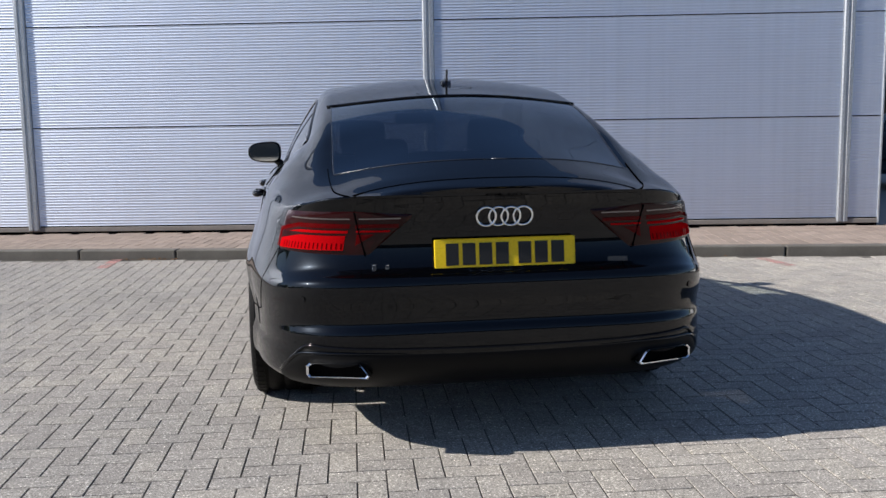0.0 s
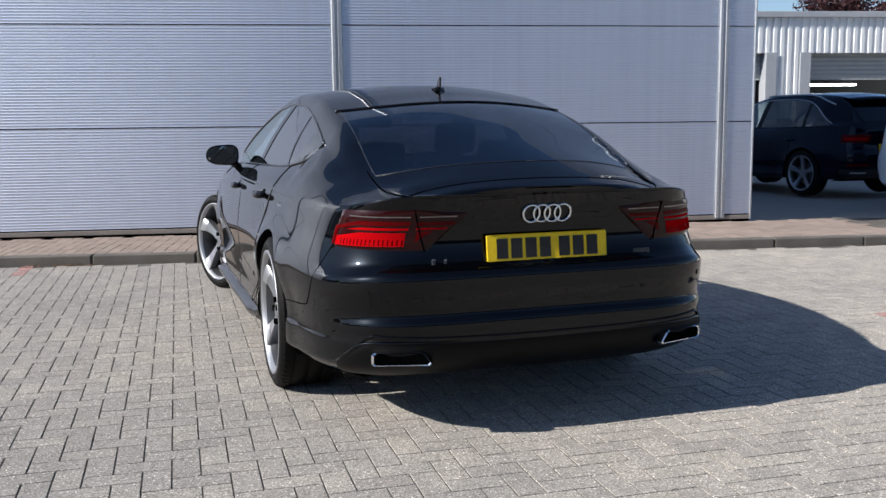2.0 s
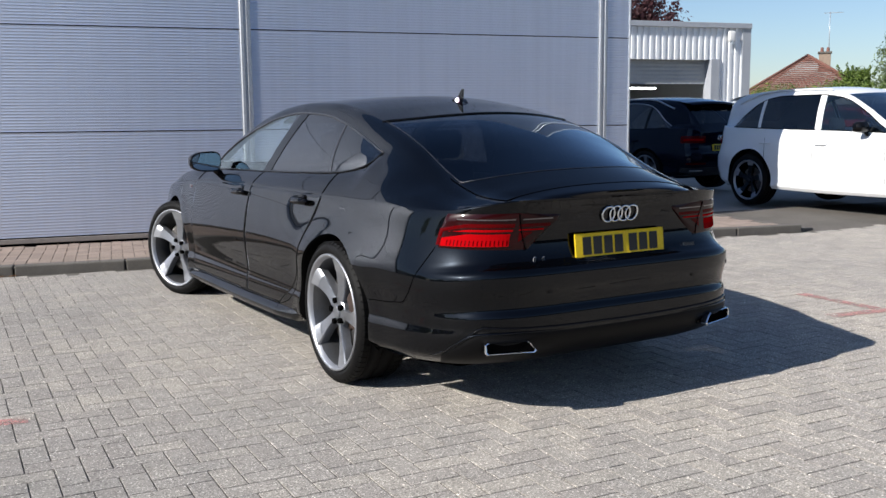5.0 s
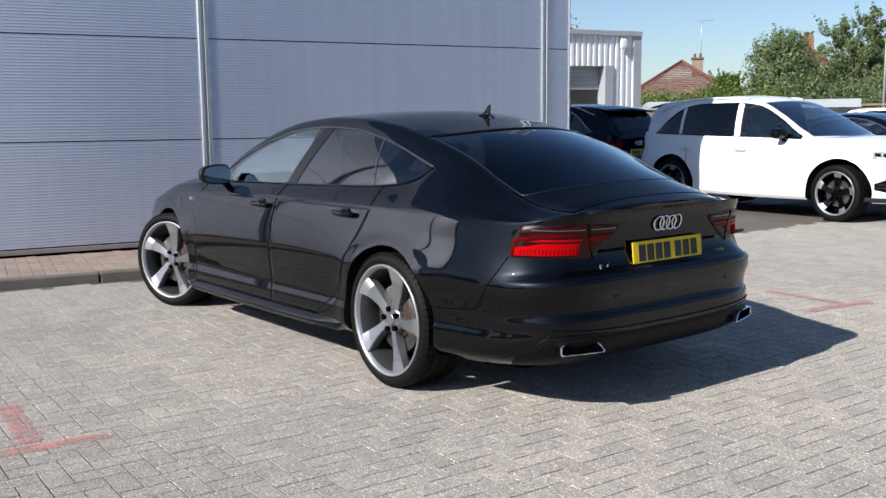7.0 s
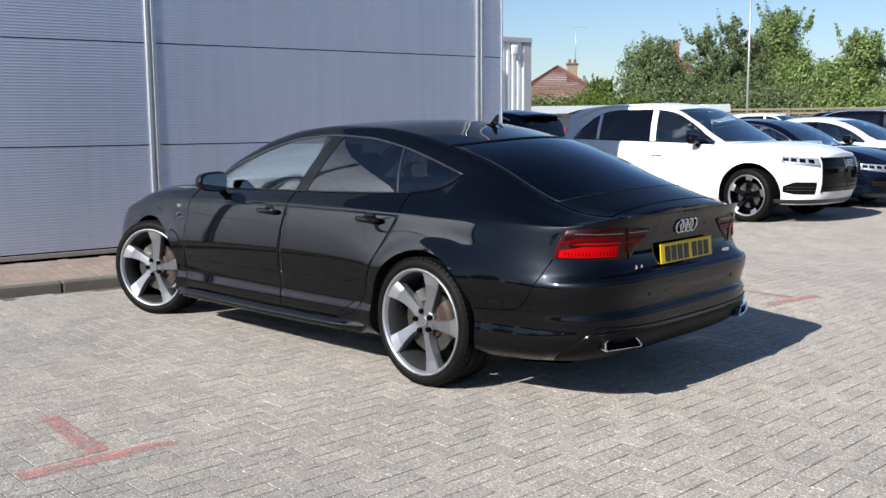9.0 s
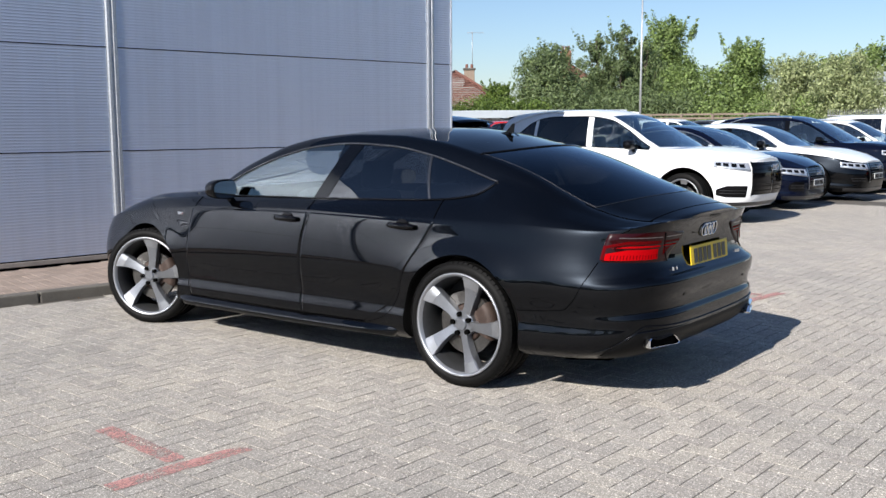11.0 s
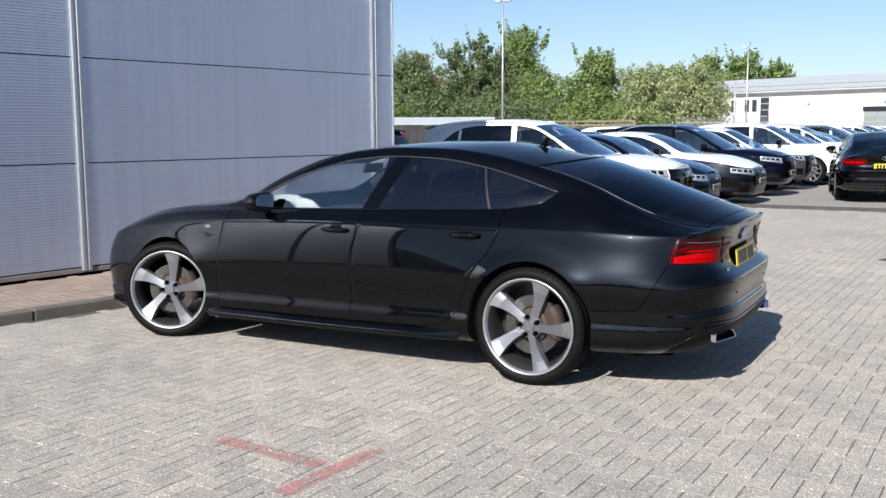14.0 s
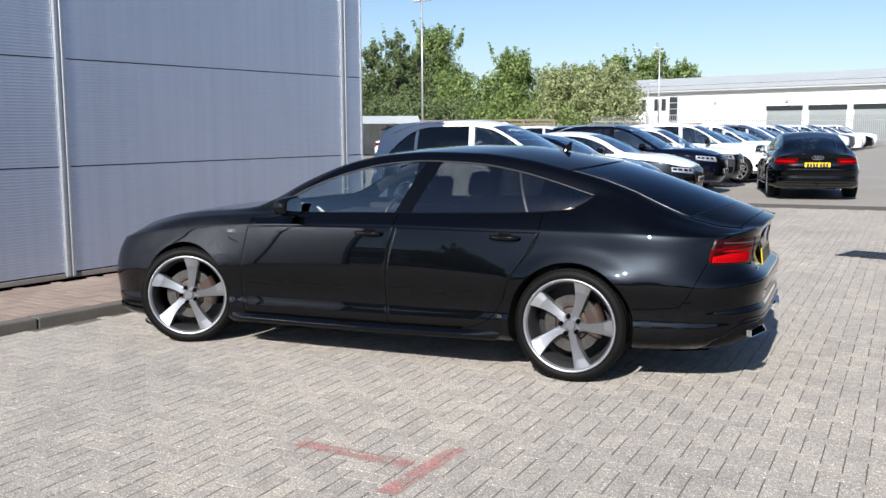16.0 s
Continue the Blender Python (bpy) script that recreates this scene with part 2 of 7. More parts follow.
def worn_paint(name, color, wear):
    """Road paint rubbed through to the blocks in grains and patches."""
    m = mat(name, color, 0.85)
    pos = m.node_tree.nodes.new("ShaderNodeNewGeometry").outputs["Position"]
    grain = noise_tex(m, pos, 110.0, 2, 0.6)
    broad = noise_tex(m, pos, 9.0, 3, 0.6)
    add = m.node_tree.nodes.new("ShaderNodeMath")
    add.operation = "ADD"
    link(m, grain, add.inputs[0])
    link(m, broad, add.inputs[1])
    lift = m.node_tree.nodes.new("ShaderNodeMath")
    lift.operation = "MULTIPLY_ADD"
    lift.inputs[1].default_value = 3.0
    lift.inputs[2].default_value = wear
    lift.use_clamp = True
    sub_ = m.node_tree.nodes.new("ShaderNodeMath")
    sub_.operation = "SUBTRACT"
    link(m, add.outputs[0], sub_.inputs[0])
    sub_.inputs[1].default_value = 1.0
    link(m, sub_.outputs[0], lift.inputs[0])
    clear = node(m, "ShaderNodeBsdfTransparent")
    both = m.node_tree.nodes.new("ShaderNodeMixShader")
    link(m, lift.outputs[0], both.inputs[0])
    link(m, principled(m).outputs[0], both.inputs[1])
    link(m, clear.outputs[0], both.inputs[2])
    link(m, both.outputs[0], m.node_tree.nodes["Material Output"].inputs["Surface"])
    return m


M_REDMARK = worn_paint("worn_red_paint", (0.46, 0.235, 0.215), 0.47)
M_WHITEMARK = worn_paint("worn_white_paint", (0.62, 0.62, 0.59), 0.45)
def cladding_material():
    """Silver coated sheet: even, with a faint broad drift and rain streaks."""
    m = mat("silver_cladding", (0.6, 0.63, 0.7), 0.6, 1.0)
    b = principled(m)
    geo = m.node_tree.nodes.new("ShaderNodeNewGeometry")
    broad = noise_tex(m, geo.outputs["Position"], 0.5, 3)
    mp = node(m, "ShaderNodeMapping", Scale=(9.0, 9.0, 0.25))
    link(m, geo.outputs["Position"], mp.inputs["Vector"])
    streak = noise_tex(m, mp.outputs[0], 1.0, 4)
    col = ramp(m, broad, [(0.3, (0.635, 0.685, 0.785)), (0.7, (0.675, 0.725, 0.825))])
    col = mix_color(m, 1.0, col, ramp(m, streak, [(0.25, (0.93, 0.93, 0.93)), (0.6, (1.0, 1.0, 1.0))]), "MULTIPLY")
    link(m, col, b.inputs["Base Color"])
    link(m, ramp(m, streak, [(0.3, (0.52,) * 3), (0.7, (0.47,) * 3)]), b.inputs["Roughness"])
    return m


M_CLAD = cladding_material()
M_FLASH = varied("silver_flashing", (0.40, 0.42, 0.45), (0.46, 0.48, 0.51), 0.42, 1.5, metal=0.7, bumpy=0.03, fine=60, rough_var=0.05)
M_PLINTH = varied("base_plinth", (0.17, 0.15, 0.135), (0.24, 0.215, 0.195), 0.8, 2.0, bumpy=0.2, fine=80)
M_GAP = mat("dark_gap", (0.0015, 0.0015, 0.0018), 0.9, Specular_IOR_Level=0.0)

# ---- building tools ----
def mesh_object(name, verts, faces, material, parent=None, label="", smooth=False):
    me = bpy.data.meshes.new(name)
    me.from_pydata([tuple(v) for v in verts], [], [tuple(f) for f in faces])
    me.validate()
    me.materials.append(material)
    if smooth:
        me.polygons.foreach_set("use_smooth", [True] * len(me.polygons))
    me.update()
    ob = new(name, me)
    if parent is not None:
        ob.parent = parent
    if label:
        ob["label"] = label
    return ob


def part(name, bm, material, parent, label="", smooth=False):
    me = bpy.data.meshes.new(name)
    bm.normal_update()
    bm.to_mesh(me)
    bm.free()
    me.materials.append(material)
    if smooth:
        me.polygons.foreach_set("use_smooth", [True] * len(me.polygons))
    ob = new(name, me)
    ob.parent = parent
    if label:
        ob["label"] = label
    return ob


def thing(name, m, label, category, group="", kind=""):
    ob = new(name)
    ob.empty_display_size = 0.1
    ob.matrix_basis = m
    return tagged(ob, label, category, group, kind)


def curve(*keys):
    """A smooth monotone curve through (at, value) keys."""
    xs = np.array([k[0] for k in keys], float)
    ys = np.array([k[1] for k in keys], float)
    o = np.argsort(xs)
    xs, ys = xs[o], ys[o]
    h, d = np.diff(xs), np.diff(ys) / np.diff(xs)
    s = np.zeros(len(xs))
    s[0], s[-1] = d[0], d[-1]
    for i in range(1, len(xs) - 1):
        if d[i - 1] * d[i] > 0:
            w1, w2 = 2 * h[i] + h[i - 1], h[i] + 2 * h[i - 1]
            s[i] = (w1 + w2) / (w1 / d[i - 1] + w2 / d[i])

    def f(x):
        x = np.clip(np.asarray(x, float), xs[0], xs[-1])
        i = np.clip(np.searchsorted(xs, x, side="right") - 1, 0, len(h) - 1)
        t = (x - xs[i]) / h[i]
        return ((1 + 2 * t) * (1 - t) ** 2 * ys[i] + t * (1 - t) ** 2 * h[i] * s[i]
                + t * t * (3 - 2 * t) * ys[i + 1] + t * t * (t - 1) * h[i] * s[i + 1])
    return f


def grid_faces(ni, nj, flip=False, closed=False):
    faces = []
    for i in range(ni if closed else ni - 1):
        for j in range(nj - 1):
            a, b = i * nj + j, ((i + 1) % ni) * nj + j
            faces.append((a, a + 1, b + 1, b) if flip else (a, b, b + 1, a + 1))
    return faces


def grid_object(name, pts, material, parent, label="", flip=False, closed=False):
    pts = np.asarray(pts, float)
    ni, nj = pts.shape[:2]
    return mesh_object(name, pts.reshape(-1, 3), grid_faces(ni, nj, flip, closed), material, parent, label, True)


def revolve(profile, n=48):
    """Points (n, len(profile), 3) of a profile of (r, x) about the x axis."""
    a = np.linspace(0, 2 * math.pi, n, endpoint=False)
    p = np.asarray(profile, float)
    return np.stack([np.broadcast_to(p[:, 1], (n, len(p))), p[:, 0] * np.cos(a)[:, None], p[:, 0] * np.sin(a)[:, None]], -1)


def box_bm(x0, x1, y0, y1, z0, z1, bevel=0.0, segs=2):
    bm = bmesh.new()
    bmesh.ops.create_cube(bm, size=1.0, matrix=Matrix.Translation(((x0 + x1) / 2, (y0 + y1) / 2, (z0 + z1) / 2)) @ Matrix.Diagonal((x1 - x0, y1 - y0, z1 - z0, 1)))
    if bevel:
        bmesh.ops.bevel(bm, geom=bm.edges[:], offset=bevel, segments=segs, affect="EDGES", profile=0.5)
    return bm


def cyl_bm(p0, p1, r0, r1=None, n=16, caps=True):
    p0, p1 = Vector(p0), Vector(p1)
    bm = bmesh.new()
    d = p1 - p0
    m = Matrix.Translation((p0 + p1) / 2) @ d.to_track_quat("Z", "Y").to_matrix().to_4x4()
    bmesh.ops.create_cone(bm, cap_ends=caps, segments=n, radius1=r0, radius2=r0 if r1 is None else r1, depth=d.length, matrix=m)
    return bm


def prism_bm(outline, z0, z1, bevel=0.0):
    """An outline of (x, y) raised from z0 to z1."""
    bm = bmesh.new()
    lo = [bm.verts.new((x, y, z0)) for x, y in outline]
    hi = [bm.verts.new((x, y, z1)) for x, y in outline]
    bm.faces.new(lo[::-1])
    bm.faces.new(hi)
    for i in range(len(lo)):
        j = (i + 1) % len(lo)
        bm.faces.new((lo[i], lo[j], hi[j], hi[i]))
    if bevel:
        bmesh.ops.bevel(bm, geom=[e for e in bm.edges], offset=bevel, segments=1, affect="EDGES")
    bmesh.ops.recalc_face_normals(bm, faces=bm.faces[:])
    return bm


def tube_points(path, r, n=8):
    """Rings of radius r (or a list of radii) along a path of points."""
    pts = [Vector(p) for p in path]
    rings = []
    for i, p in enumerate(pts):
        d = (pts[min(i + 1, len(pts) - 1)] - pts[max(i - 1, 0)]).normalized()
        u = d.cross(Vector((0.31, 0.17, 0.93))).normalized()
        v = d.cross(u)
        rad = r[i] if isinstance(r, (list, tuple)) else r
        rings.append([tuple(p + (u * math.cos(a) + v * math.sin(a)) * rad) for a in (2 * math.pi * k / n for k in range(n))])
    return rings


def tube(name, path, r, material, parent, label="", n=8, loop=False):
    rings = tube_points(path, r, n)
    k = len(rings)
    verts = [v for ring in rings for v in ring]
    faces = []
    for i in range(k if loop else k - 1):
        for j in range(n):
            a, b = i * n + j, i * n + (j + 1) % n
            c, d = ((i + 1) % k) * n + (j + 1) % n, ((i + 1) % k) * n + j
            faces.append((a, b, c, d))
    if not loop:
        faces += [tuple(range(n))[::-1], tuple((k - 1) * n + j for j in range(n))]
    return mesh_object(name, verts, faces, material, parent, label, True)

# ---- cars: local frame, y ahead, origin on the ground under the middle of the rear axle ----
class Shape:
    """A car's skin: a flank wrapped round the plan outline, and a top from the shoulder up to the middle."""

    def __init__(self, wheelbase, hub, n_rear, n_front, glass_bulge, tail_taper, rear, front, width, sill, shoulder, belt_x, belt_z, rail_x, rail_z, edge_x, edge_z, mid_z, bow, dlo, pillars, screen, backlight, rows):
        self.wheelbase = wheelbase
        self.hub = hub
        self.n_rear = n_rear
        self.n_front = n_front
        self.glass_bulge = glass_bulge
        self.rear = rear
        self.tail_taper = tail_taper
        self.front = front
        self.width = width
        self.sill = sill
        self.shoulder = shoulder
        self.belt_x = belt_x
        self.belt_z = belt_z
        self.rail_x = rail_x
        self.rail_z = rail_z
        self.edge_x = edge_x
        self.edge_z = edge_z
        self.mid_z = mid_z
        self.bow = bow
        self.dlo = dlo
        self.pillars = pillars
        self.screen = screen
        self.backlight = backlight
        self.rows = rows
        self.yc = (self.front(0.5) + self.rear(0.5)) / 2
        a = np.linspace(0, math.pi / 2, 1500)
        rear = np.stack([np.sin(a) ** (2 / self.n_rear), -np.cos(a) ** (2 / self.n_rear)], -1)
        fro = np.stack([np.cos(a) ** (2 / self.n_front), np.sin(a) ** (2 / self.n_front)], -1)
        ab = np.concatenate([rear, fro[1:]])
        real = ab * np.array([self.width(0.6), (self.front(0.5) - self.rear(0.5)) / 2])
        s = np.concatenate([[0], np.cumsum(np.hypot(*np.diff(real, axis=0).T))])
        self.arc, self.ab, self.length = s / s[-1], ab, s[-1]

    def unit(self, u):
        return np.interp(u, self.arc, self.ab[:, 0]), np.interp(u, self.arc, self.ab[:, 1])

    def u_of_y(self, y):
        b = (y - self.yc) / ((self.front(0.5) - self.rear(0.5)) / 2)
        return np.interp(b, self.ab[:, 1], self.arc)

    def u_of_x(self, x):
        """The place on the rear, by distance from the middle."""
        half = len(self.ab) // 2
        return np.interp(abs(x) / self.width(0.6), self.ab[:half, 0], self.arc[:half])

    def along(self, b, v):
        """The place along the car of the outline's b at height v: the nose and tail profiles act near the ends alone."""
        q = np.clip((np.abs(b) - 0.72) / 0.28, 0, 1)
        q = q * q * (3 - 2 * q)
        return np.where(b < 0, self.yc + b * (self.yc - self.rear(0.5)) + q * (self.rear(v) - self.rear(0.5)),
                        self.yc + b * (self.front(0.5) - self.yc) + q * (self.front(v) - self.front(0.5)))

    def flank_v(self, u, v):
        a, b = self.unit(u)
        y = self.along(b, v)
        z = self.sill(y) + v * (self.shoulder(y) - self.sill(y))
        return np.stack(np.broadcast_arrays(self.width(v) * a * self.taper(y, v), y, z), -1)

    def taper(self, y, v):
        """The tail draws in towards its top."""
        q = np.clip((-np.asarray(y) - 0.25) / 0.8, 0, 1)
        y, v = np.asarray(y), np.asarray(v)
        arch = np.exp(-((y + 0.15) / 0.6) ** 2) + 0.5 * np.exp(-((y - self.wheelbase) / 0.5) ** 2)
        rise = np.clip((v - 0.56) / 0.32, 0, 1)
        flare = arch * (0.015 * np.exp(-((v - 0.56) / 0.17) ** 2) - 0.030 * rise * rise * (3 - 2 * rise))
        z = self.sill(y) + v * (self.shoulder(y) - self.sill(y))
        for yw in (0.0, self.wheelbase):
            d = np.hypot(y - yw, z - self.hub)
            flare = flare + 0.013 * np.exp(-((d - 0.40) / 0.075) ** 2)
        return 1 + flare - self.tail_taper * q * q * (3 - 2 * q) * np.clip(v * 1.6 - 0.6, 0, 1)

    def flank(self, u, z):
        a, b = self.unit(u)
        v = np.full(np.shape(z), 0.5)
        for _ in range(4):
            y = self.along(b, v)
            v = np.clip((z - self.sill(y)) / (self.shoulder(y) - self.sill(y)), 0, 1)
        return np.stack(np.broadcast_arrays(self.width(v) * a * self.taper(y, v), y, z), -1)

    def side(self, y, z):
        v = np.clip((z - self.sill(y)) / (self.shoulder(y) - self.sill(y)), 0, 1)
        half = np.where(y < self.yc, self.yc - self.rear(0.5), self.front(0.5) - self.yc)
        b = (y - self.yc) / half
        for _ in range(3):
            b = b + (y - self.along(b, v)) / half
        n = np.where(b < 0, self.n_rear, self.n_front)
        return self.width(v) * np.clip(1 - np.abs(b) ** n, 0, 1) ** (1 / n) * self.taper(y, v)

    def top_row(self, y, xs, zs):
        """Columns from the shoulder (xs, zs) to the middle at y."""
        xb, zb, xr, zr = self.belt_x(y), self.belt_z(y), self.rail_x(y), self.rail_z(y)
        xe, ze, zc = self.edge_x(y), self.edge_z(y), self.mid_z(y)
        xb, xr, xe = min(xb, 0.95 * xs), min(xr, 0.88 * xs), min(xe, 0.78 * xs)
        row = []
        for q in (0, 0.05, 0.35, 0.68):
            row.append((xs + (xb - xs) * q, y, zs + (zb - zs) * (q + 0.10 * math.sin(math.pi * q))))
        for q in np.linspace(0, 1, 7)[:-1]:
            bulge = self.glass_bulge * math.sin(math.pi * q) * min(1, abs(zr - zb) * 6)
            row.append((xb + (xr - xb) * q + bulge, y, zb + (zr - zb) * q))
        for q in np.linspace(0, 1, 6)[:-1]:
            row.append((xr + (xe - xr) * q, y, zr + (ze - zr) * math.sin(q * math.pi / 2) ** 0.85))
        for q in np.linspace(0, 1, 10):
            yy = y + self.bow(y) * (1 - (1 - q) ** 2)
            e, c = self.edge_z(yy), self.mid_z(yy)
            row.append((xe * (1 - q), yy, e + (c - e) * (1 - (1 - q) ** 2)))
        return row

    def normal_out(self, u, z, d=0.004):
        p = self.flank(u, z)
        t = self.flank(u + d, z) - p
        s = self.flank(u, z + 0.01) - p
        n = np.cross(s, t)
        return p, -n / np.linalg.norm(n) if np.dot(n, p - np.array((0, self.yc, p[2]))) < 0 else n / np.linalg.norm(n)

    def patch(self, u0, u1, low, high, nu, nv, lift, edge=0.0):
        """A skin laid lift metres over the flank between two height curves; its rim dips by edge."""
        out = []
        for i in range(nu + 1):
            u = u0 + (u1 - u0) * i / nu
            lo, hi = low(u), high(u)
            row = []
            for j in range(nv + 1):
                p, n = self.normal_out(u, lo + (hi - lo) * j / nv)
                rim = i in (0, nu) or j in (0, nv)
                row.append(p + n * (lift - (edge if rim else 0)))
            out.append(row)
        return np.array(out)


BELT, RAIL, EDGE = 4, 10, 15
COLUMNS = 25


def mirrored(p):
    return np.asarray(p) * np.array((-1.0, 1.0, 1.0))


def car_shell(sh, car, paint, nu=110, nv=26, label="", tint=None, clear=None, cut=0.40, top_paint=None, screen_glass=None):
    """The painted skin with wheel arches cut out and openings for the panes."""
    front_glass, rear_glass = clear or M_GLASS, tint or M_TINT
    w = sh.wheelbase
    ys = [sh.dlo[0], sh.dlo[1], *sh.pillars, *sh.screen, *sh.backlight]
    marks = np.array([np.interp(y, sh.along(sh.ab[:, 1], 1.0), sh.arc) for y in ys])
    even = np.linspace(0, 1, nu)
    even = even[(np.abs(even[:, None] - marks).min(1) > 0.0016) | (even == 0) | (even == 1)]
    us = np.unique(np.round(np.concatenate([even, marks]), 6))
    rows_at = np.array(sorted(sh.rows))
    level = np.linspace(0, 1, nv)
    level = level[(np.abs(level[:, None] - rows_at).min(1) > 0.004) | (level == 0) | (level == 1)]
    vs = np.unique(np.round(np.concatenate([level, rows_at]), 5))
    grid = np.array([sh.flank_v(u, vs) for u in us])
    verts, faces = [], []
    gone = np.zeros((len(us) - 1, len(vs) - 1), bool)
    mid = (grid[:-1, :-1] + grid[1:, 1:] + grid[:-1, 1:] + grid[1:, :-1]) / 4
    for yw in (0.0, w):
        gone |= (np.hypot(mid[..., 1] - yw, mid[..., 2] - sh.hub) < cut) & (mid[..., 0] > 0.5)
    for i in range(len(us)):
        for j in range(len(vs)):
            near = [(a, b) for a in (i - 1, i) for b in (j - 1, j) if 0 <= a < len(us) - 1 and 0 <= b < len(vs) - 1]
            hits = [gone[a, b] for a, b in near]
            if any(hits) and not all(hits):
                x, y, z = grid[i, j]
                yw = 0.0 if abs(y) < abs(y - w) else w
                k = cut / max(0.05, math.hypot(y - yw, z - sh.hub))
                y, z = yw + (y - yw) * k, sh.hub + (z - sh.hub) * k
                grid[i, j] = (float(sh.side(y, max(z, float(sh.sill(y))))), y, z)
    n = len(vs)
    verts = [tuple(p) for p in grid.reshape(-1, 3)]
    faces = [(i * n + j, i * n + j + 1, (i + 1) * n + j + 1, (i + 1) * n + j) for i in range(len(us) - 1) for j in range(n - 1) if not gone[i, j]]
    base = len(verts)
    rows = []
    for i in range(len(us)):
        xs, y, zs = grid[i, -1]
        row = sh.top_row(float(y), float(xs), float(zs))
        rows.append(row)
        verts += row
    flank_count = len(faces)
    panes = {"windscreen": [], "rear_window": [], "front_window": [], "rear_side_window": [], "quarter_window": []}
    names = []
    for i in range(len(us) - 1):
        ym = (rows[i][0][1] + rows[i + 1][0][1]) / 2
        for j in range(COLUMNS - 1):
            f = tuple(base + a * COLUMNS + b for a, b in ((i, j), (i, j + 1), (i + 1, j + 1), (i + 1, j)))
            where = None
            if BELT <= j < RAIL and sh.dlo[0] < ym < sh.dlo[1]:
                where = "front_window" if ym > sh.pillars[0] else "rear_side_window" if ym > sh.pillars[1] else "quarter_window"
            elif j >= EDGE and sh.screen[0] < ym < sh.screen[1]:
                where = "windscreen"
            elif j >= EDGE and sh.backlight[0] < ym < sh.backlight[1]:
                where = "rear_window"
            (panes[where] if where else faces).append(f)
    v = np.array(verts)
    m = len(v)
    both = np.concatenate([v, mirrored(v)])
    flip = [tuple(a + m for a in f)[::-1] for f in faces]
    body = mesh_object("body", both, faces + flip, paint, car, label, True)
    if top_paint:
        body.data.materials.append(top_paint)
        for k, poly in enumerate(body.data.polygons):
            if k % len(faces) >= flank_count:
                poly.material_index = 1
    bm = bmesh.new()
    bm.from_mesh(body.data)
    bmesh.ops.remove_doubles(bm, verts=bm.verts, dist=0.0006)
    bmesh.ops.delete(bm, geom=[q for q in bm.verts if not q.link_faces], context="VERTS")
    bmesh.ops.recalc_face_normals(bm, faces=bm.faces)
    bm.to_mesh(body.data)
    bm.free()
    for name, fs in panes.items():
        if not fs:
            continue
        sides = (fs, [tuple(a + m for a in f)[::-1] for f in fs])
        if name in ("windscreen", "rear_window"):
            sides = (sides[0] + sides[1],)
        for f in sides:
            used = sorted({a for q in f for a in q})
            at = {a: k for k, a in enumerate(used)}
            ob = mesh_object(name, both[used], [tuple(at[a] for a in q) for q in f], M_BACKLIGHT if name == "rear_window" else rear_glass if name in ("rear_side_window", "quarter_window") else (screen_glass or M_GLASS_LIGHT) if name == "windscreen" else front_glass, car, "", True)
            side_sign = 0 if len(sides) == 1 else (1 if f is sides[0] else -1)
            if side_sign and sum(q.normal.x for q in ob.data.polygons) * side_sign < 0:
                ob.data.flip_normals()
            if len(sides) == 1:
                b2 = bmesh.new()
                b2.from_mesh(ob.data)
                bmesh.ops.remove_doubles(b2, verts=b2.verts, dist=0.0006)
                bmesh.ops.recalc_face_normals(b2, faces=b2.faces)
                b2.to_mesh(ob.data)
                b2.free()
    return body, rows


def wheel_wells(sh, car, cut=0.40, depth=0.34):
    for yw in (0.0, sh.wheelbase):
        for sgn in (-1, 1):
            a0 = math.asin(max(-0.9, min(0.9, (float(sh.sill(yw)) - sh.hub) / cut)))
            ring = []
            for a in np.linspace(a0, math.pi - a0, 40):
                y, z = yw + cut * math.cos(a), sh.hub + cut * math.sin(a)
                x = float(sh.side(y, max(z, float(sh.sill(y)))))
                ring.append([(sgn * (x - 0.001), y, z), (sgn * (x - 0.012), yw + (cut - 0.012) * math.cos(a), sh.hub + (cut - 0.012) * math.sin(a)),
                             (sgn * (x - depth), yw + (cut - 0.005) * math.cos(a), sh.hub + (cut - 0.005) * math.sin(a)), (sgn * (x - depth), yw, sh.hub)])
            grid_object("wheel_arch", ring, M_UNDER, car, "dark wheel arch liner")


def underbody(sh, car, z=0.21):
    pts = []
    for y in np.linspace(float(sh.rear(0.0)) + 0.12, float(sh.front(0.0)) - 0.12, 24):
        near = min(abs(y), abs(y - sh.wheelbase))
        x = 0.52 if near < 0.46 else float(sh.side(y, float(sh.sill(y)))) - 0.03
        pts.append([(-x, y, z), (x, y, z)])
    grid_object("underbody", pts, M_UNDER, car)


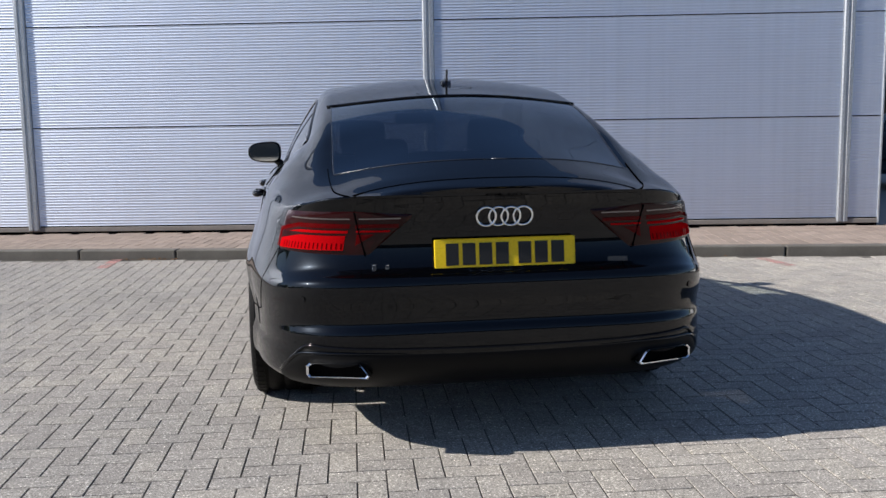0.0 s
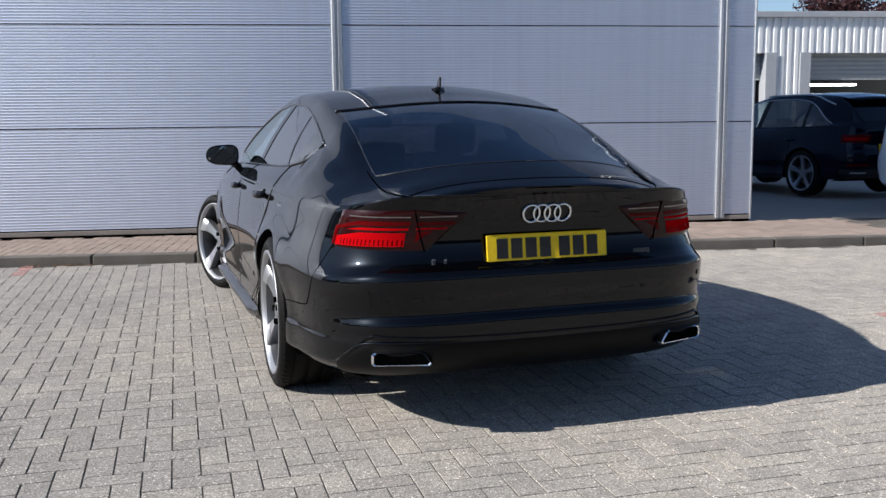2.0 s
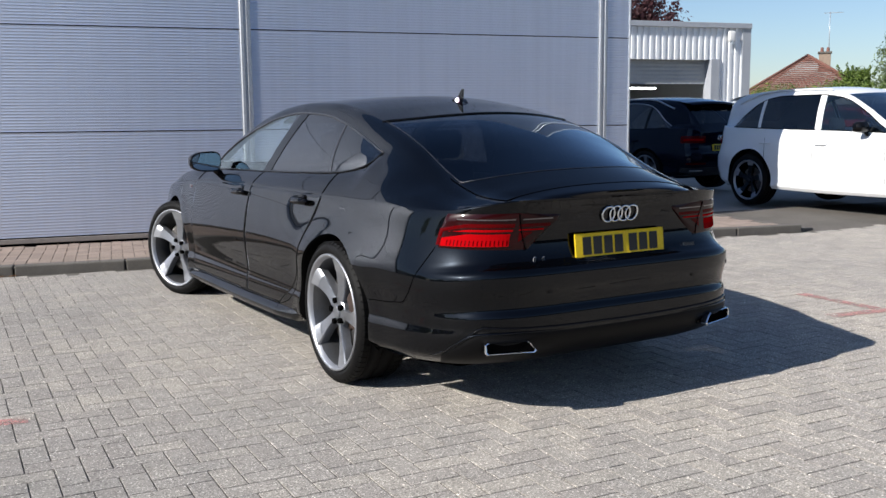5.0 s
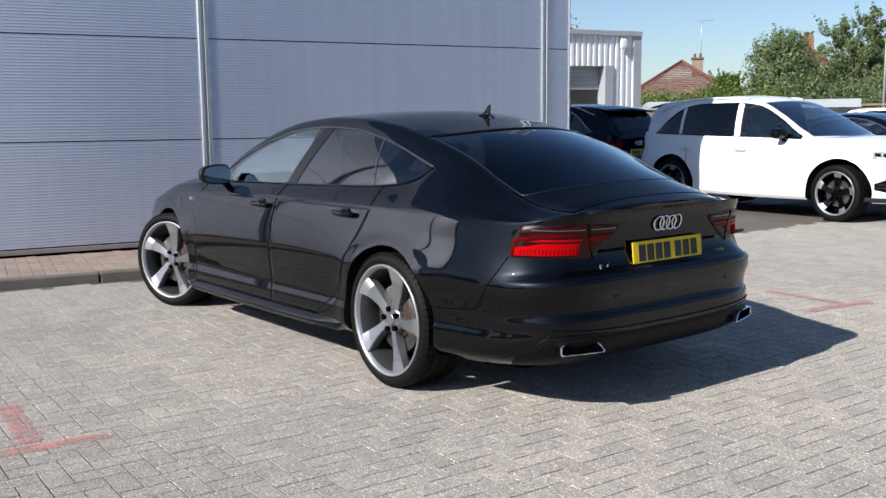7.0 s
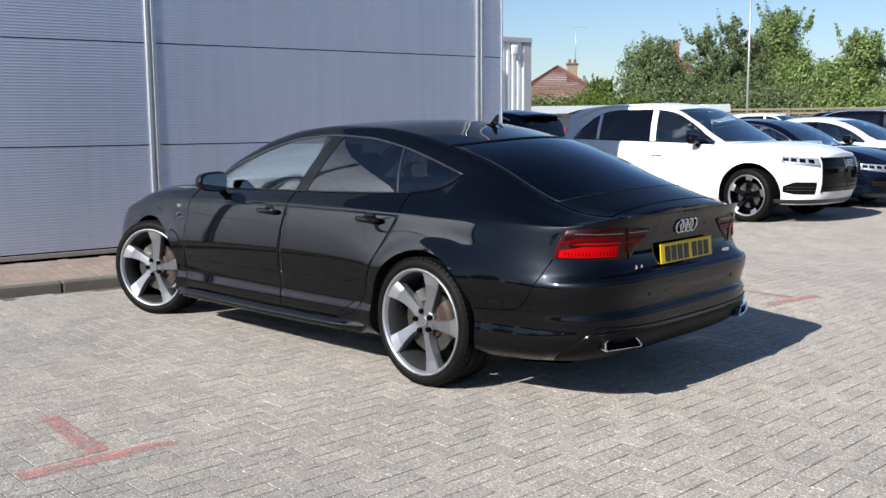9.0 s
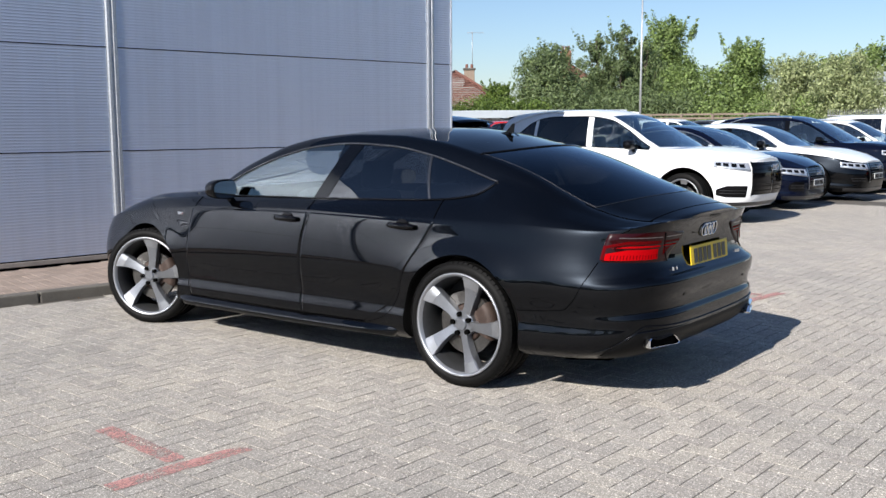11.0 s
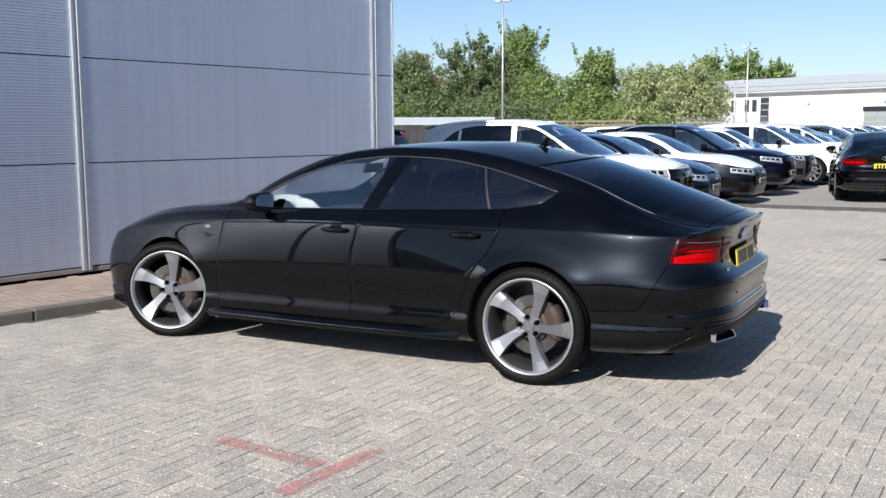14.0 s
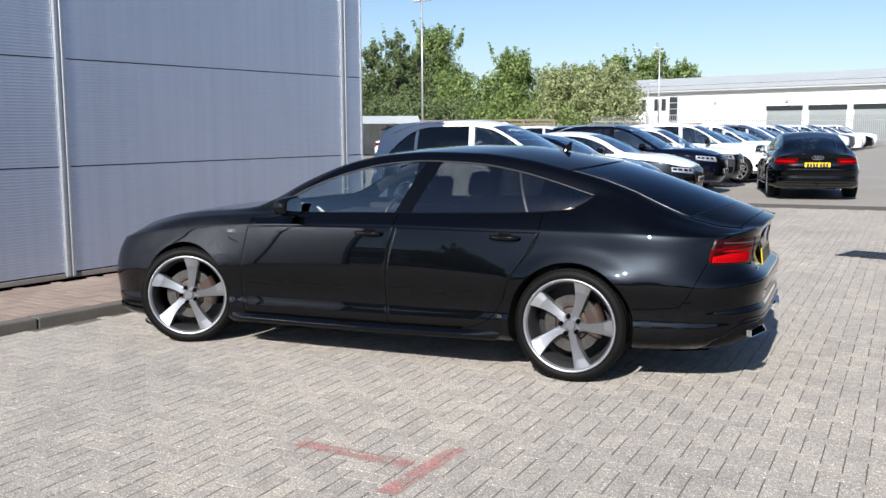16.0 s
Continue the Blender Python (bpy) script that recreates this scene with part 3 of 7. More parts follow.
def wheel(car, x, y, r, style, steer=0.0, spin=0.0, rim_r=None, caliper=True, detail=64):
    """A wheel: the tyre carries rim, spokes, hub, bolts, disc and caliper. Outer side at -x before it is turned."""
    left = x < 0
    rim_r = rim_r or r - 0.055
    half = 0.128
    m = pose(x, y, r, 0, 0, (0 if left else 180) + steer)
    tyre_profile = [(rim_r + 0.002, -half + 0.012), (rim_r + 0.012, -half - 0.002), (rim_r + 0.028, -half - 0.006), (r - 0.016, -half + 0.002), (r - 0.004, -half + 0.014), (r, -half + 0.03)]
    for g in (-0.066, 0.0, 0.066):
        tyre_profile += [(r, g - 0.007), (r - 0.008, g - 0.005), (r - 0.008, g + 0.005), (r, g + 0.007)]
    tyre_profile += [(r, half - 0.03), (r - 0.004, half - 0.014), (r - 0.016, half - 0.002), (rim_r + 0.01, half), (rim_r + 0.002, half - 0.012)]
    tyre = grid_object("wheel", revolve(tyre_profile, detail), M_RUBBER, car, "black low-profile tyre on alloy wheel", closed=True, flip=True)
    tyre.matrix_basis = m
    lip, blade = style["lip"], style["blade"]
    grid_object("rim", revolve([(rim_r + 0.004, -half + 0.008), (rim_r + 0.004, -half - 0.003), (rim_r - 0.004, -half - 0.004), (rim_r - 0.012, -half + 0.002), (rim_r - 0.02, -half + 0.02)], detail), lip, tyre, "bright machined rim lip", closed=True, flip=True)
    grid_object("barrel", revolve([(rim_r - 0.02, -half + 0.02), (rim_r - 0.034, -half + 0.05), (rim_r - 0.045, 0.0), (rim_r - 0.03, half - 0.01), (rim_r, half - 0.01)], detail), style["barrel"], tyre, closed=True, flip=True)
    n, hub_x = style["count"], -half + 0.035
    for k in range(n):
        rows = []
        for q in np.linspace(0, 1, 9):
            rr = 0.048 + (rim_r - 0.014 - 0.048) * q
            wid = style["root"] + (style["tip"] - style["root"]) * q ** 2.0 + style["root"] * 0.35 * max(0, 1 - q * 5)
            mid_a = style["sweep"] * math.sin(q * math.pi * 0.5) * 0.5 + style["sweep"] * 0.5 * q * q
            dish = hub_x - 0.002 + (-half + 0.006 - hub_x) * q ** 2.2
            row = []
            for e, dx in ((-1.0, 0.05), (-1.0, 0.008), (-0.9, 0.001), (0.0, 0.005 * style["twist"]), (0.9, 0.012 * style["twist"]), (1.0, 0.020 * style["twist"]), (1.0, 0.055)):
                a = mid_a + e * wid / rr * (1.0 if e < 0 else 1 + 0.15 * q)
                row.append((dish + dx, rr * math.cos(a), rr * math.sin(a)))
            rows.append(row)
        arr = np.array(rows)
        a = spin + 2 * math.pi * k / n
        rot = np.array(((1, 0, 0), (0, math.cos(a), -math.sin(a)), (0, math.sin(a), math.cos(a))))
        arr = arr @ rot.T
        spoke = grid_object("spoke", arr, blade, tyre)
        spoke.data.set_sharp_from_angle(angle=radians(28))
        if style["machined"]:
            tip = arr[-3:, 2:6] + np.array((-0.0022, 0, 0))
            grid_object("spoke_tip", tip, lip, spoke, "bright machined spoke tip")
    hub_profile = [(0.001, hub_x - 0.008), (0.030, hub_x - 0.008), (0.034, hub_x - 0.004), (0.036, hub_x + 0.002), (0.066, hub_x + 0.004), (0.074, hub_x + 0.012), (0.076, hub_x + 0.05)]
    grid_object("hub_cap", revolve(hub_profile, 32), blade, tyre, closed=True, flip=True).data.set_sharp_from_angle(angle=radians(25))
    for k in range(5 if caliper else 0):
        a = spin + 2 * math.pi * (k + 0.5) / 5
        c = (hub_x - 0.010, 0.058 * math.cos(a), 0.057 * math.sin(a))
        part("wheel_bolt", cyl_bm((c[0] - 0.004, c[1], c[2]), (c[0] + 0.02, c[1], c[2]), 0.0145, n=12), M_UNDER, tyre)
    disc_r = rim_r * 0.62
    disc = grid_object("brake_disc", revolve([(0.112, -0.020), (0.112, -0.042), (disc_r, -0.042), (disc_r, -0.012), (0.112, -0.012)], 40), M_DISC, tyre, "worn steel brake disc", closed=True, flip=True)
    disc.data.set_sharp_from_angle(angle=radians(30))
    grid_object("disc_hat", revolve([(0.05, -0.052), (0.098, -0.052), (0.106, -0.046), (0.110, -0.020)], 32), M_CALIPER, disc, "rusty disc centre", closed=True, flip=True)
    if caliper:
        # tread blocks over the shoulder
        verts, faces = [], []
        for k in range(64):
            for x0, x1, lean in ((-half + 0.004, -half + 0.048, 0.012), (half - 0.048, half - 0.004, -0.012)):
                n0 = len(verts)
                for a in (2 * math.pi * k / 64, 2 * math.pi * (k + 0.78) / 64):
                    for xx, ra in ((x0, r - 0.010), (x0 + math.copysign(0.012, x0) * -1 if x0 < 0 else x0, r + 0.0025), (x1, r + 0.0025), (x1, r - 0.010)):
                        t = a + lean * (xx - x0) / 0.044
                        verts.append((xx, ra * math.cos(t), ra * math.sin(t)))
                faces += [tuple(n0 + q for q in f) for f in ((0, 1, 5, 4), (1, 2, 6, 5), (2, 3, 7, 6), (3, 2, 1, 0), (4, 5, 6, 7))]
        tagged(mesh_object("tread", verts, faces, M_RUBBER, tyre, "blocks of the tyre tread"), kind="stuff")
        arc = []
        for a in np.linspace(radians(style["cal"] - 32), radians(style["cal"] + 32), 9):
            sec = [(disc_r - 0.07, -0.075), (disc_r - 0.02, -0.082), (disc_r + 0.022, -0.07), (disc_r + 0.025, 0.02), (disc_r - 0.07, 0.02)]
            arc.append([(xx, rr * math.cos(a), rr * math.sin(a)) for rr, xx in sec])
        grid_object("brake_caliper", arc, M_CALIPER, tyre, "rust-brown brake caliper")
    else:
        part("wheel_backing", cyl_bm((0.0, 0, 0), (0.01, 0, 0), rim_r - 0.03, n=24), M_UNDER, tyre)
    return tyre


def plate(car, at, facing, yellow=True, width=0.52, height=0.111, chars=(2, 2, 3)):
    """A registration plate with plain bars in place of its characters."""
    body = part("number_plate", box_bm(-width / 2, width / 2, -0.006, 0.0, -height / 2, height / 2, 0.004, 1), M_YELLOW if yellow else M_PLATE_WHITE, car, "yellow plate with plain dark bars" if yellow else "white plate with plain dark bars")
    body.matrix_basis = Matrix.Translation(at) @ facing
    x = -0.435 / 2
    for i, count in enumerate((4, 3)):
        for k in range(count):
            part("plate_bar", box_bm(x, x + 0.047, -0.0085, -0.005, -0.0395, 0.0395), M_PLATE_INK, body)
            x += 0.061
        x += 0.022
    return body


def ring_badge(car, at, facing, r=0.035, step=0.045, tube_r=0.0048):
    """Four plain linked chrome hoops."""
    for k in range(4):
        c = (k - 1.5) * step
        path = [(c + r * math.cos(a), -0.004 + 0.002 * (k % 2), r * math.sin(a)) for a in np.linspace(0, 2 * math.pi, 28, endpoint=False)]
        ob = tube("badge_ring", path, tube_r, M_CHROME, car, "bright chrome badge hoop", 8, True)
        ob.matrix_basis = Matrix.Translation(at) @ facing


def door_mirror(car, at, sgn, w, h, d, paint):
    """A door mirror: rounded housing, glass towards the rear, foot on the door."""
    pts = []
    for i in range(13):
        ph = -math.pi / 2 + math.pi * i / 12
        row = []
        for j in range(25):
            th = 2 * math.pi * j / 24
            cx, cz, cy = math.cos(th) * math.cos(ph), math.sin(th) * math.cos(ph), math.sin(ph)
            f = lambda c, e: math.copysign(abs(c) ** e, c)
            row.append((at[0] + sgn * (w / 2 * f(cx, 0.65)) + 0, at[1] + (d * 0.72 if cy > 0 else d * 0.16) * f(cy, 0.7), at[2] + h / 2 * f(cz, 0.7) * (1 - 0.18 * cx * 1)))
        pts.append(row)
    housing = grid_object("door_mirror", pts, paint, car, "gloss black door mirror housing")
    face = []
    for i in range(5):
        face.append([(at[0] + sgn * (w / 2 * 0.88 * k * math.copysign(abs(math.cos(th)) ** 0.6, math.cos(th))), at[1] - d * 0.165, at[2] + h / 2 * 0.84 * k * math.copysign(abs(math.sin(th)) ** 0.65, math.sin(th)) * (1 - 0.18 * math.cos(th))) for th in np.linspace(0, 2 * math.pi, 25) for k in [i / 4]])
    grid_object("mirror_glass", face, M_MIRROR, housing, "reflective mirror glass")
    foot = [(at[0] - sgn * w * 0.32, at[1] + d * 0.2, at[2] - h * 0.36), (at[0] - sgn * w * 0.5, at[1] + d * 0.3, at[2] - h * 0.62), (at[0] - sgn * w * 0.85, at[1] + d * 0.5, at[2] - h * 0.85)]
    tube("mirror_foot", foot, [0.026, 0.024, 0.032], M_GLOSS, housing, "", 10)


def seat(car, x, y, z=0.32, wide=0.50, tall=0.62, mat_=None):
    """A car seat: cushion, leaning backrest with side bolsters, headrest."""
    m_ = mat_ or M_LEATHER
    s = part("seat", box_bm(x - wide / 2, x + wide / 2, y - 0.05, y + 0.48, z, z + 0.2, 0.06, 3), m_, car, "black leather seat", True)
    back = box_bm(-wide / 2, wide / 2, -0.07, 0.07, 0, tall, 0.055, 3)
    bmesh.ops.transform(back, matrix=pose(x, y - 0.02, z + 0.12, 18), verts=back.verts)
    part("backrest", back, m_, s, "", True)
    head = box_bm(-0.13, 0.13, -0.05, 0.05, 0, 0.19, 0.045, 3)
    bmesh.ops.transform(head, matrix=pose(x, y - 0.02 - math.sin(radians(18)) * (tall + 0.02), z + 0.12 + tall * 0.95 + 0.02, 12), verts=head.verts)
    part("headrest", head, m_, s, "", True)
    return s


def cabin(car, sh, front_y, rear_y, floor=0.24, belt=0.9, wide=0.74, lhd=False):
    """The inside seen through the glass: floor, side trims, dash, wheel and seats."""
    y0, y1 = sh.backlight[0] + 0.18, sh.screen[1] - 0.05
    part("floor_pan", box_bm(-wide, wide, y0, y1 - 0.1, floor, floor + 0.06), M_UNDER, car)
    part("dashboard", box_bm(-wide, wide, y1 - 0.42, y1 + 0.05, belt - 0.28, belt, 0.05, 3), M_PLASTIC, car, "", True)
    part("parcel_shelf", box_bm(-wide, wide, y0 - 0.05, rear_y - 0.1, belt - 0.06, belt - 0.02, 0.01, 1), M_PLASTIC, car)
    for sgn in (-1, 1):
        part("door_trim", box_bm(sgn * wide - 0.02, sgn * wide + 0.02, y0, y1 - 0.1, floor, belt + 0.04, 0.01, 1), M_PLASTIC, car)
    wx = -0.37 if lhd else 0.37
    path = [(wx + 0.185 * math.cos(a), y1 - 0.5 - 0.06 * math.sin(a), belt - 0.06 + 0.175 * math.sin(a)) for a in np.linspace(0, 2 * math.pi, 24, endpoint=False)]
    tube("steering_wheel", path, 0.016, M_LEATHER, car, "", 8, True)
    for x in (-0.37, 0.37):
        seat(car, x, front_y)
    seat(car, -0.33, rear_y, 0.34, 0.56, 0.5)
    seat(car, 0.33, rear_y, 0.34, 0.56, 0.5)


# ---- setting ----
WALL = pose(0.545, 5.618, 0, 0, 0, -10.3)   # local: x along the shed front, -y out into the yard
PAVE = pose(-0.0867, 0.046, 0, 0, 0, -2.7)      # the block pattern


def wall_pt(s, d, z=0.0):
    return WALL @ Vector((s, -d, z))


def kerb_d(s):
    return 1.57 + 0.03 * s


ground = mesh_object("ground", [(-1500, -1500, -0.03), (1500, -1500, -0.03), (1500, 1500, -0.03), (-1500, 1500, -0.03)], [(0, 1, 2, 3)], M_ASPHALT)
tagged(ground, "grey weathered asphalt yard reaching to the distance", "ground", kind="structure")


CELL = 0.1018    # a block's width with its joint


def herringbone(x0, x1, y0, y1, w=CELL):
    """Blocks of two cells: lower corner and whether they lie along x."""
    for i in range(math.floor(x0 / w), math.ceil(x1 / w)):
        for j in range(math.floor(y0 / w), math.ceil(y1 / w)):
            k = (i - j) % 4
            if k == 0:
                yield i * w, j * w, True
            elif k == 3:
                yield i * w, j * w, False


def block_shape(along, w=CELL, gap=0.0029, cham=0.0012, drop=0.0055):
    a, b = (2 * w, w) if along else (w, 2 * w)
    g, c = gap, gap + cham
    rim = [(g, g, -drop), (a - g, g, -drop), (a - g, b - g, -drop), (g, b - g, -drop)]
    mid = [(g + 0.0003, g + 0.0003, -cham), (a - g - 0.0003, g + 0.0003, -cham), (a - g - 0.0003, b - g - 0.0003, -cham), (g + 0.0003, b - g - 0.0003, -cham)]
    top = [(c, c, 0), (a - c, c, 0), (a - c, b - c, 0), (c, b - c, 0)]
    faces = [(8, 9, 10, 11)]
    for lo in (0, 4):
        faces += [(lo + i, lo + (i + 1) % 4, lo + 4 + (i + 1) % 4, lo + 4 + i) for i in range(4)]
    return np.array(rim + mid + top), faces


def block_sheet(name, frame_m, area, inside, material, parent, near=None, seed=3, wobble=0.0005):
    """One mesh of all blocks whose middle lies inside; those near are left out and returned."""
    rnd = random.Random(seed)
    shapes = {a: block_shape(a) for a in (True, False)}
    verts, faces, single = [], [], []
    for x, y, along in herringbone(*area):
        c = frame_m @ Vector((x + (CELL if along else CELL / 2), y + (CELL / 2 if along else CELL), 0))
        if not inside(c.x, c.y):
            continue
        dz, tx, ty = rnd.uniform(-wobble, wobble) - 0.001, rnd.uniform(-0.003, 0.003), rnd.uniform(-0.003, 0.003)
        if near and near(c.x, c.y):
            single.append((x, y, along, dz, tx, ty))
            continue
        p, f = shapes[along]
        n = len(verts)
        q = p + np.array((x, y, dz))
        q[:, 2] += (p[:, 0] - 0.1) * tx + (p[:, 1] - 0.1) * ty
        verts.extend(map(tuple, q))
        faces.extend(tuple(n + k for k in g) for g in f)
    ob = mesh_object(name, verts, faces, material, parent)
    ob.matrix_basis = frame_m
    return ob, single


def in_yard(x, y):
    p = WALL.inverted() @ Vector((x, y, 0))
    return -p.y > kerb_d(p.x) + 0.06 if p.x < 6.15 else y < 2.75 and x < 13


# sand bed under the blocks, and the blocks themselves
pavement = mesh_object("pavement", [(-10, -8, -0.0048), (14, -8, -0.0048), (14, 4.2, -0.0048), (-10, 7.4, -0.0048)], [(0, 1, 2, 3)], M_SAND)
tagged(pavement, "grey-buff concrete block paving in herringbone with sandy joints", "pavement", kind="structure")


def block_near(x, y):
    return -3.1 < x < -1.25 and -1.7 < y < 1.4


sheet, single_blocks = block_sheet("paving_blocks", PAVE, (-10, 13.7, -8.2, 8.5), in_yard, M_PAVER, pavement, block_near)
tagged(sheet, kind="stuff")

# raised strip along the shed with its kerb
strip = mesh_object("raised_strip", [tuple(wall_pt(*p)) for p in ((-14, 0.0, 0.066), (-14, kerb_d(-14), 0.066), (5.7, kerb_d(5.7), 0.066), (5.95, 0.2, 0.066), (5.9, -0.1, 0.066))], [(0, 1, 2, 3, 4)], M_SAND)
tagged(strip, "raised strip of reddish-buff block paving along the shed", "pavement", kind="structure")


def in_strip(x, y):
    p = WALL.inverted() @ Vector((x, y, 0))
    return 0.02 < -p.y < kerb_d(p.x) - 0.13 and -12.5 < p.x < 5.75


STRIP = Matrix.Translation((0, 0, 0.08)) @ pose(-1.4, 4.6, 0, 0, 0, -11.5)


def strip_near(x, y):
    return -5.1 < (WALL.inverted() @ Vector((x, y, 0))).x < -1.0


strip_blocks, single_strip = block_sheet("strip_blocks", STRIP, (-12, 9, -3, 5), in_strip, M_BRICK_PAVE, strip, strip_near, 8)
tagged(strip_blocks, kind="stuff")
kerb = thing("kerb", WALL, "dark grey concrete kerb stones along the raised strip", "kerb", kind="structure")
ang = math.atan2(-0.03, 1.0)
for k in range(22):
    s = -13.2 + k * 0.915
    if s > 5.6:
        break
    length = min(0.905, 5.95 - s)
    bm = box_bm(0, length, -0.0, 0.125, -0.05, 0.088, 0.012, 2)
    ob = part("kerb_stone", bm, M_KERB, kerb)
    ob.matrix_basis = Matrix.Translation((s, -kerb_d(s), random.uniform(-0.003, 0.003))) @ Matrix.Rotation(ang, 4, "Z")
end_stone = part("kerb_stone", box_bm(0, 0.34, 0, 0.125, -0.05, 0.06, 0.02, 2), M_KERB, kerb)
end_stone.matrix_basis = Matrix.Translation((5.96, -kerb_d(5.96), -0.012)) @ pose(0, 0, 0, 0, 4, 28)
for k in range(2):
    ob = part("kerb_stone", box_bm(0, 0.9, 0, 0.1, -0.05, 0.078, 0.012, 2), M_KERB, kerb)
    ob.matrix_basis = Matrix.Translation((5.9 + k * 0.04, -kerb_d(5.9) + 0.16 + k * 0.91, -0.01)) @ pose(0, 0, 0, 0, 0, 88)

# plain unseen walls added behind the camera to close the yard and darken reflections
M_UNSEEN_DARK = varied("unseen_dark_grey", (0.045, 0.045, 0.046), (0.07, 0.069, 0.068), 0.8, 0.6, bumpy=0.1, fine=20)
for name, a, b, h in (("unseen_wall_south", (-30, -26), (50, -30), 5.5), ("unseen_wall_west", (-30, -26), (-30, 9), 3.0)):
    d = Vector((b[0] - a[0], b[1] - a[1], 0))
    ob = part(name, box_bm(0, d.length, -0.3, 0, 0, h), M_UNSEEN_DARK, None)
    ob.matrix_basis = pose(a[0], a[1], 0, 0, 0, math.degrees(math.atan2(d.y, d.x)))
    tagged(ob, "plain unseen dark grey wall added to darken the car's reflections", "wall", kind="structure")

def west_unit():
    """A long pale unit across the yard with a row of dark windows under a grey roof edge."""
    u = thing("pale_unit", pose(-34.0, 12.0, 0, 0, 0, 62), "long pale rendered unit with a row of dark windows", "building")
    part("wall", box_bm(0, 40, 0, 10, 0, 4.6), M_PALEWALL, u, "pale rendered wall")
    part("roof_edge", box_bm(-0.3, 40.3, -0.3, 10.3, 4.6, 4.95, 0.02, 1), M_UNSEEN_DARK, u, "dark grey roof edge")
    for k in range(10):
        fr = part("window", box_bm(1.2 + 3.9 * k, 3.6 + 3.9 * k, -0.06, 0.02, 2.0, 3.7, 0.01, 1), M_UNSEEN_DARK, u, "dark framed window")
        for q in (0, 1):
            part("pane", box_bm(1.28 + 3.9 * k + 1.15 * q, 2.37 + 3.9 * k + 1.15 * q, -0.075, -0.062, 2.08, 3.62), M_DARKPANE, fr)
    return u


M_PALEWALL = varied("pale_render", (0.55, 0.54, 0.51), (0.63, 0.62, 0.59), 0.8, 0.6, bumpy=0.1, fine=30)
M_DARKPANE = mat("dark_pane", (0.02, 0.022, 0.025), 0.08)
west_unit()

# shed: ribbed silver panels between vertical cover strips
PANEL_H, BASE_Z, BAY = 1.055, 0.165, 4.305
shed = mesh_object("wall_front", *(lambda c: (c, [(0, 3, 2, 1), (4, 5, 6, 7), (0, 1, 5, 4), (1, 2, 6, 5), (2, 3, 7, 6), (3, 0, 4, 7)]))(
    [(-13.3, 0.045, 0.0), (4.69, 0.045, 0.0), (4.69, 18, 0.0), (-13.3, 18, 0.0), (-13.3, 0.045, 5.46), (4.69, 0.045, 5.46), (4.69, 18, 5.46), (-13.3, 18, 5.46)]), M_CLAD)
shed.matrix_basis = WALL
tagged(shed, "large silver-grey metal-clad shed with fine horizontal ribs", "building wall", kind="structure")


def ribbed_panel(s0, s1, z0, z1):
    """A sheet with shallow horizontal ribs, folded back at its top and bottom."""
    pitch, deep = 0.0301, 0.0026
    n = round((z1 - z0) / pitch)
    prof = [(z0, 0.03), (z0, 0.0)]
    for k in range(n):
        a = z0 + (z1 - z0) * k / n
        p = (z1 - z0) / n
        prof += [(a + p * 0.06, 0.0), (a + p * 0.30, deep), (a + p * 0.70, deep), (a + p * 0.94, 0.0)]
    prof += [(z1, 0.0), (z1, 0.03)]
    verts = [(s, y, z) for s in (s0, s1) for z, y in prof]
    m = len(prof)
    faces = [(k, m + k, m + k + 1, k + 1) for k in range(m - 1)]
    me = bpy.data.meshes.new("cladding_panel")
    me.from_pydata(verts, [], faces)
    me.materials.append(M_CLAD)
    return me


def cover_strip(s, z0, z1, width=0.115):
    prof = [(0, 0.03), (0, -0.012), (0.012, -0.022), (0.040, -0.024), (0.048, -0.012), (0.066, -0.012), (0.074, -0.024), (0.103, -0.022), (width, -0.012), (width, 0.03)]
    verts = [(s + x, y, z) for z in (z0, z1) for x, y in prof]
    m = len(prof)
    return mesh_object("cover_strip", verts, [(k, m + k, m + k + 1, k + 1)[::-1] for k in range(m - 1)] + [tuple(range(m)), tuple(range(m, 2 * m))[::-1]], M_FLASH, shed, "silver vertical cover strip")


edges = [-BAY * 3 + BAY * k for k in range(5)]
full = ribbed_panel(0.118, BAY - 0.003, 0.006, PANEL_H - 0.006)
short = ribbed_panel(0.118, 0.418, 0.006, PANEL_H - 0.006)
for s in edges:
    cover_strip(s, 0.12, 5.44)
    for r in range(5):
        last = s > BAY - 0.01
        ob = new("cladding_panel", short if last else full)
        ob.parent = shed
        ob.location = (s, 0, BASE_Z + r * PANEL_H - 0.008)
part("corner_flashing", box_bm(4.724, 4.745, -0.012, 0.1, 0.1, 5.47, 0.004, 1), M_FLASH, shed, "silver corner flashing")
part("base_plinth", box_bm(-13.3, 4.73, -0.004, 0.05, 0.100, 0.148, 0.004, 1), M_PLINTH, shed, "brown-grey base strip above the paving")
part("base_gap", box_bm(-13.3, 4.725, 0.002, 0.043, 0.06, 0.099), M_GAP, shed)
part("joint_backing", box_bm(-13.3, 4.72, 0.018, 0.044, 0.10, 5.44), M_GAP, shed)


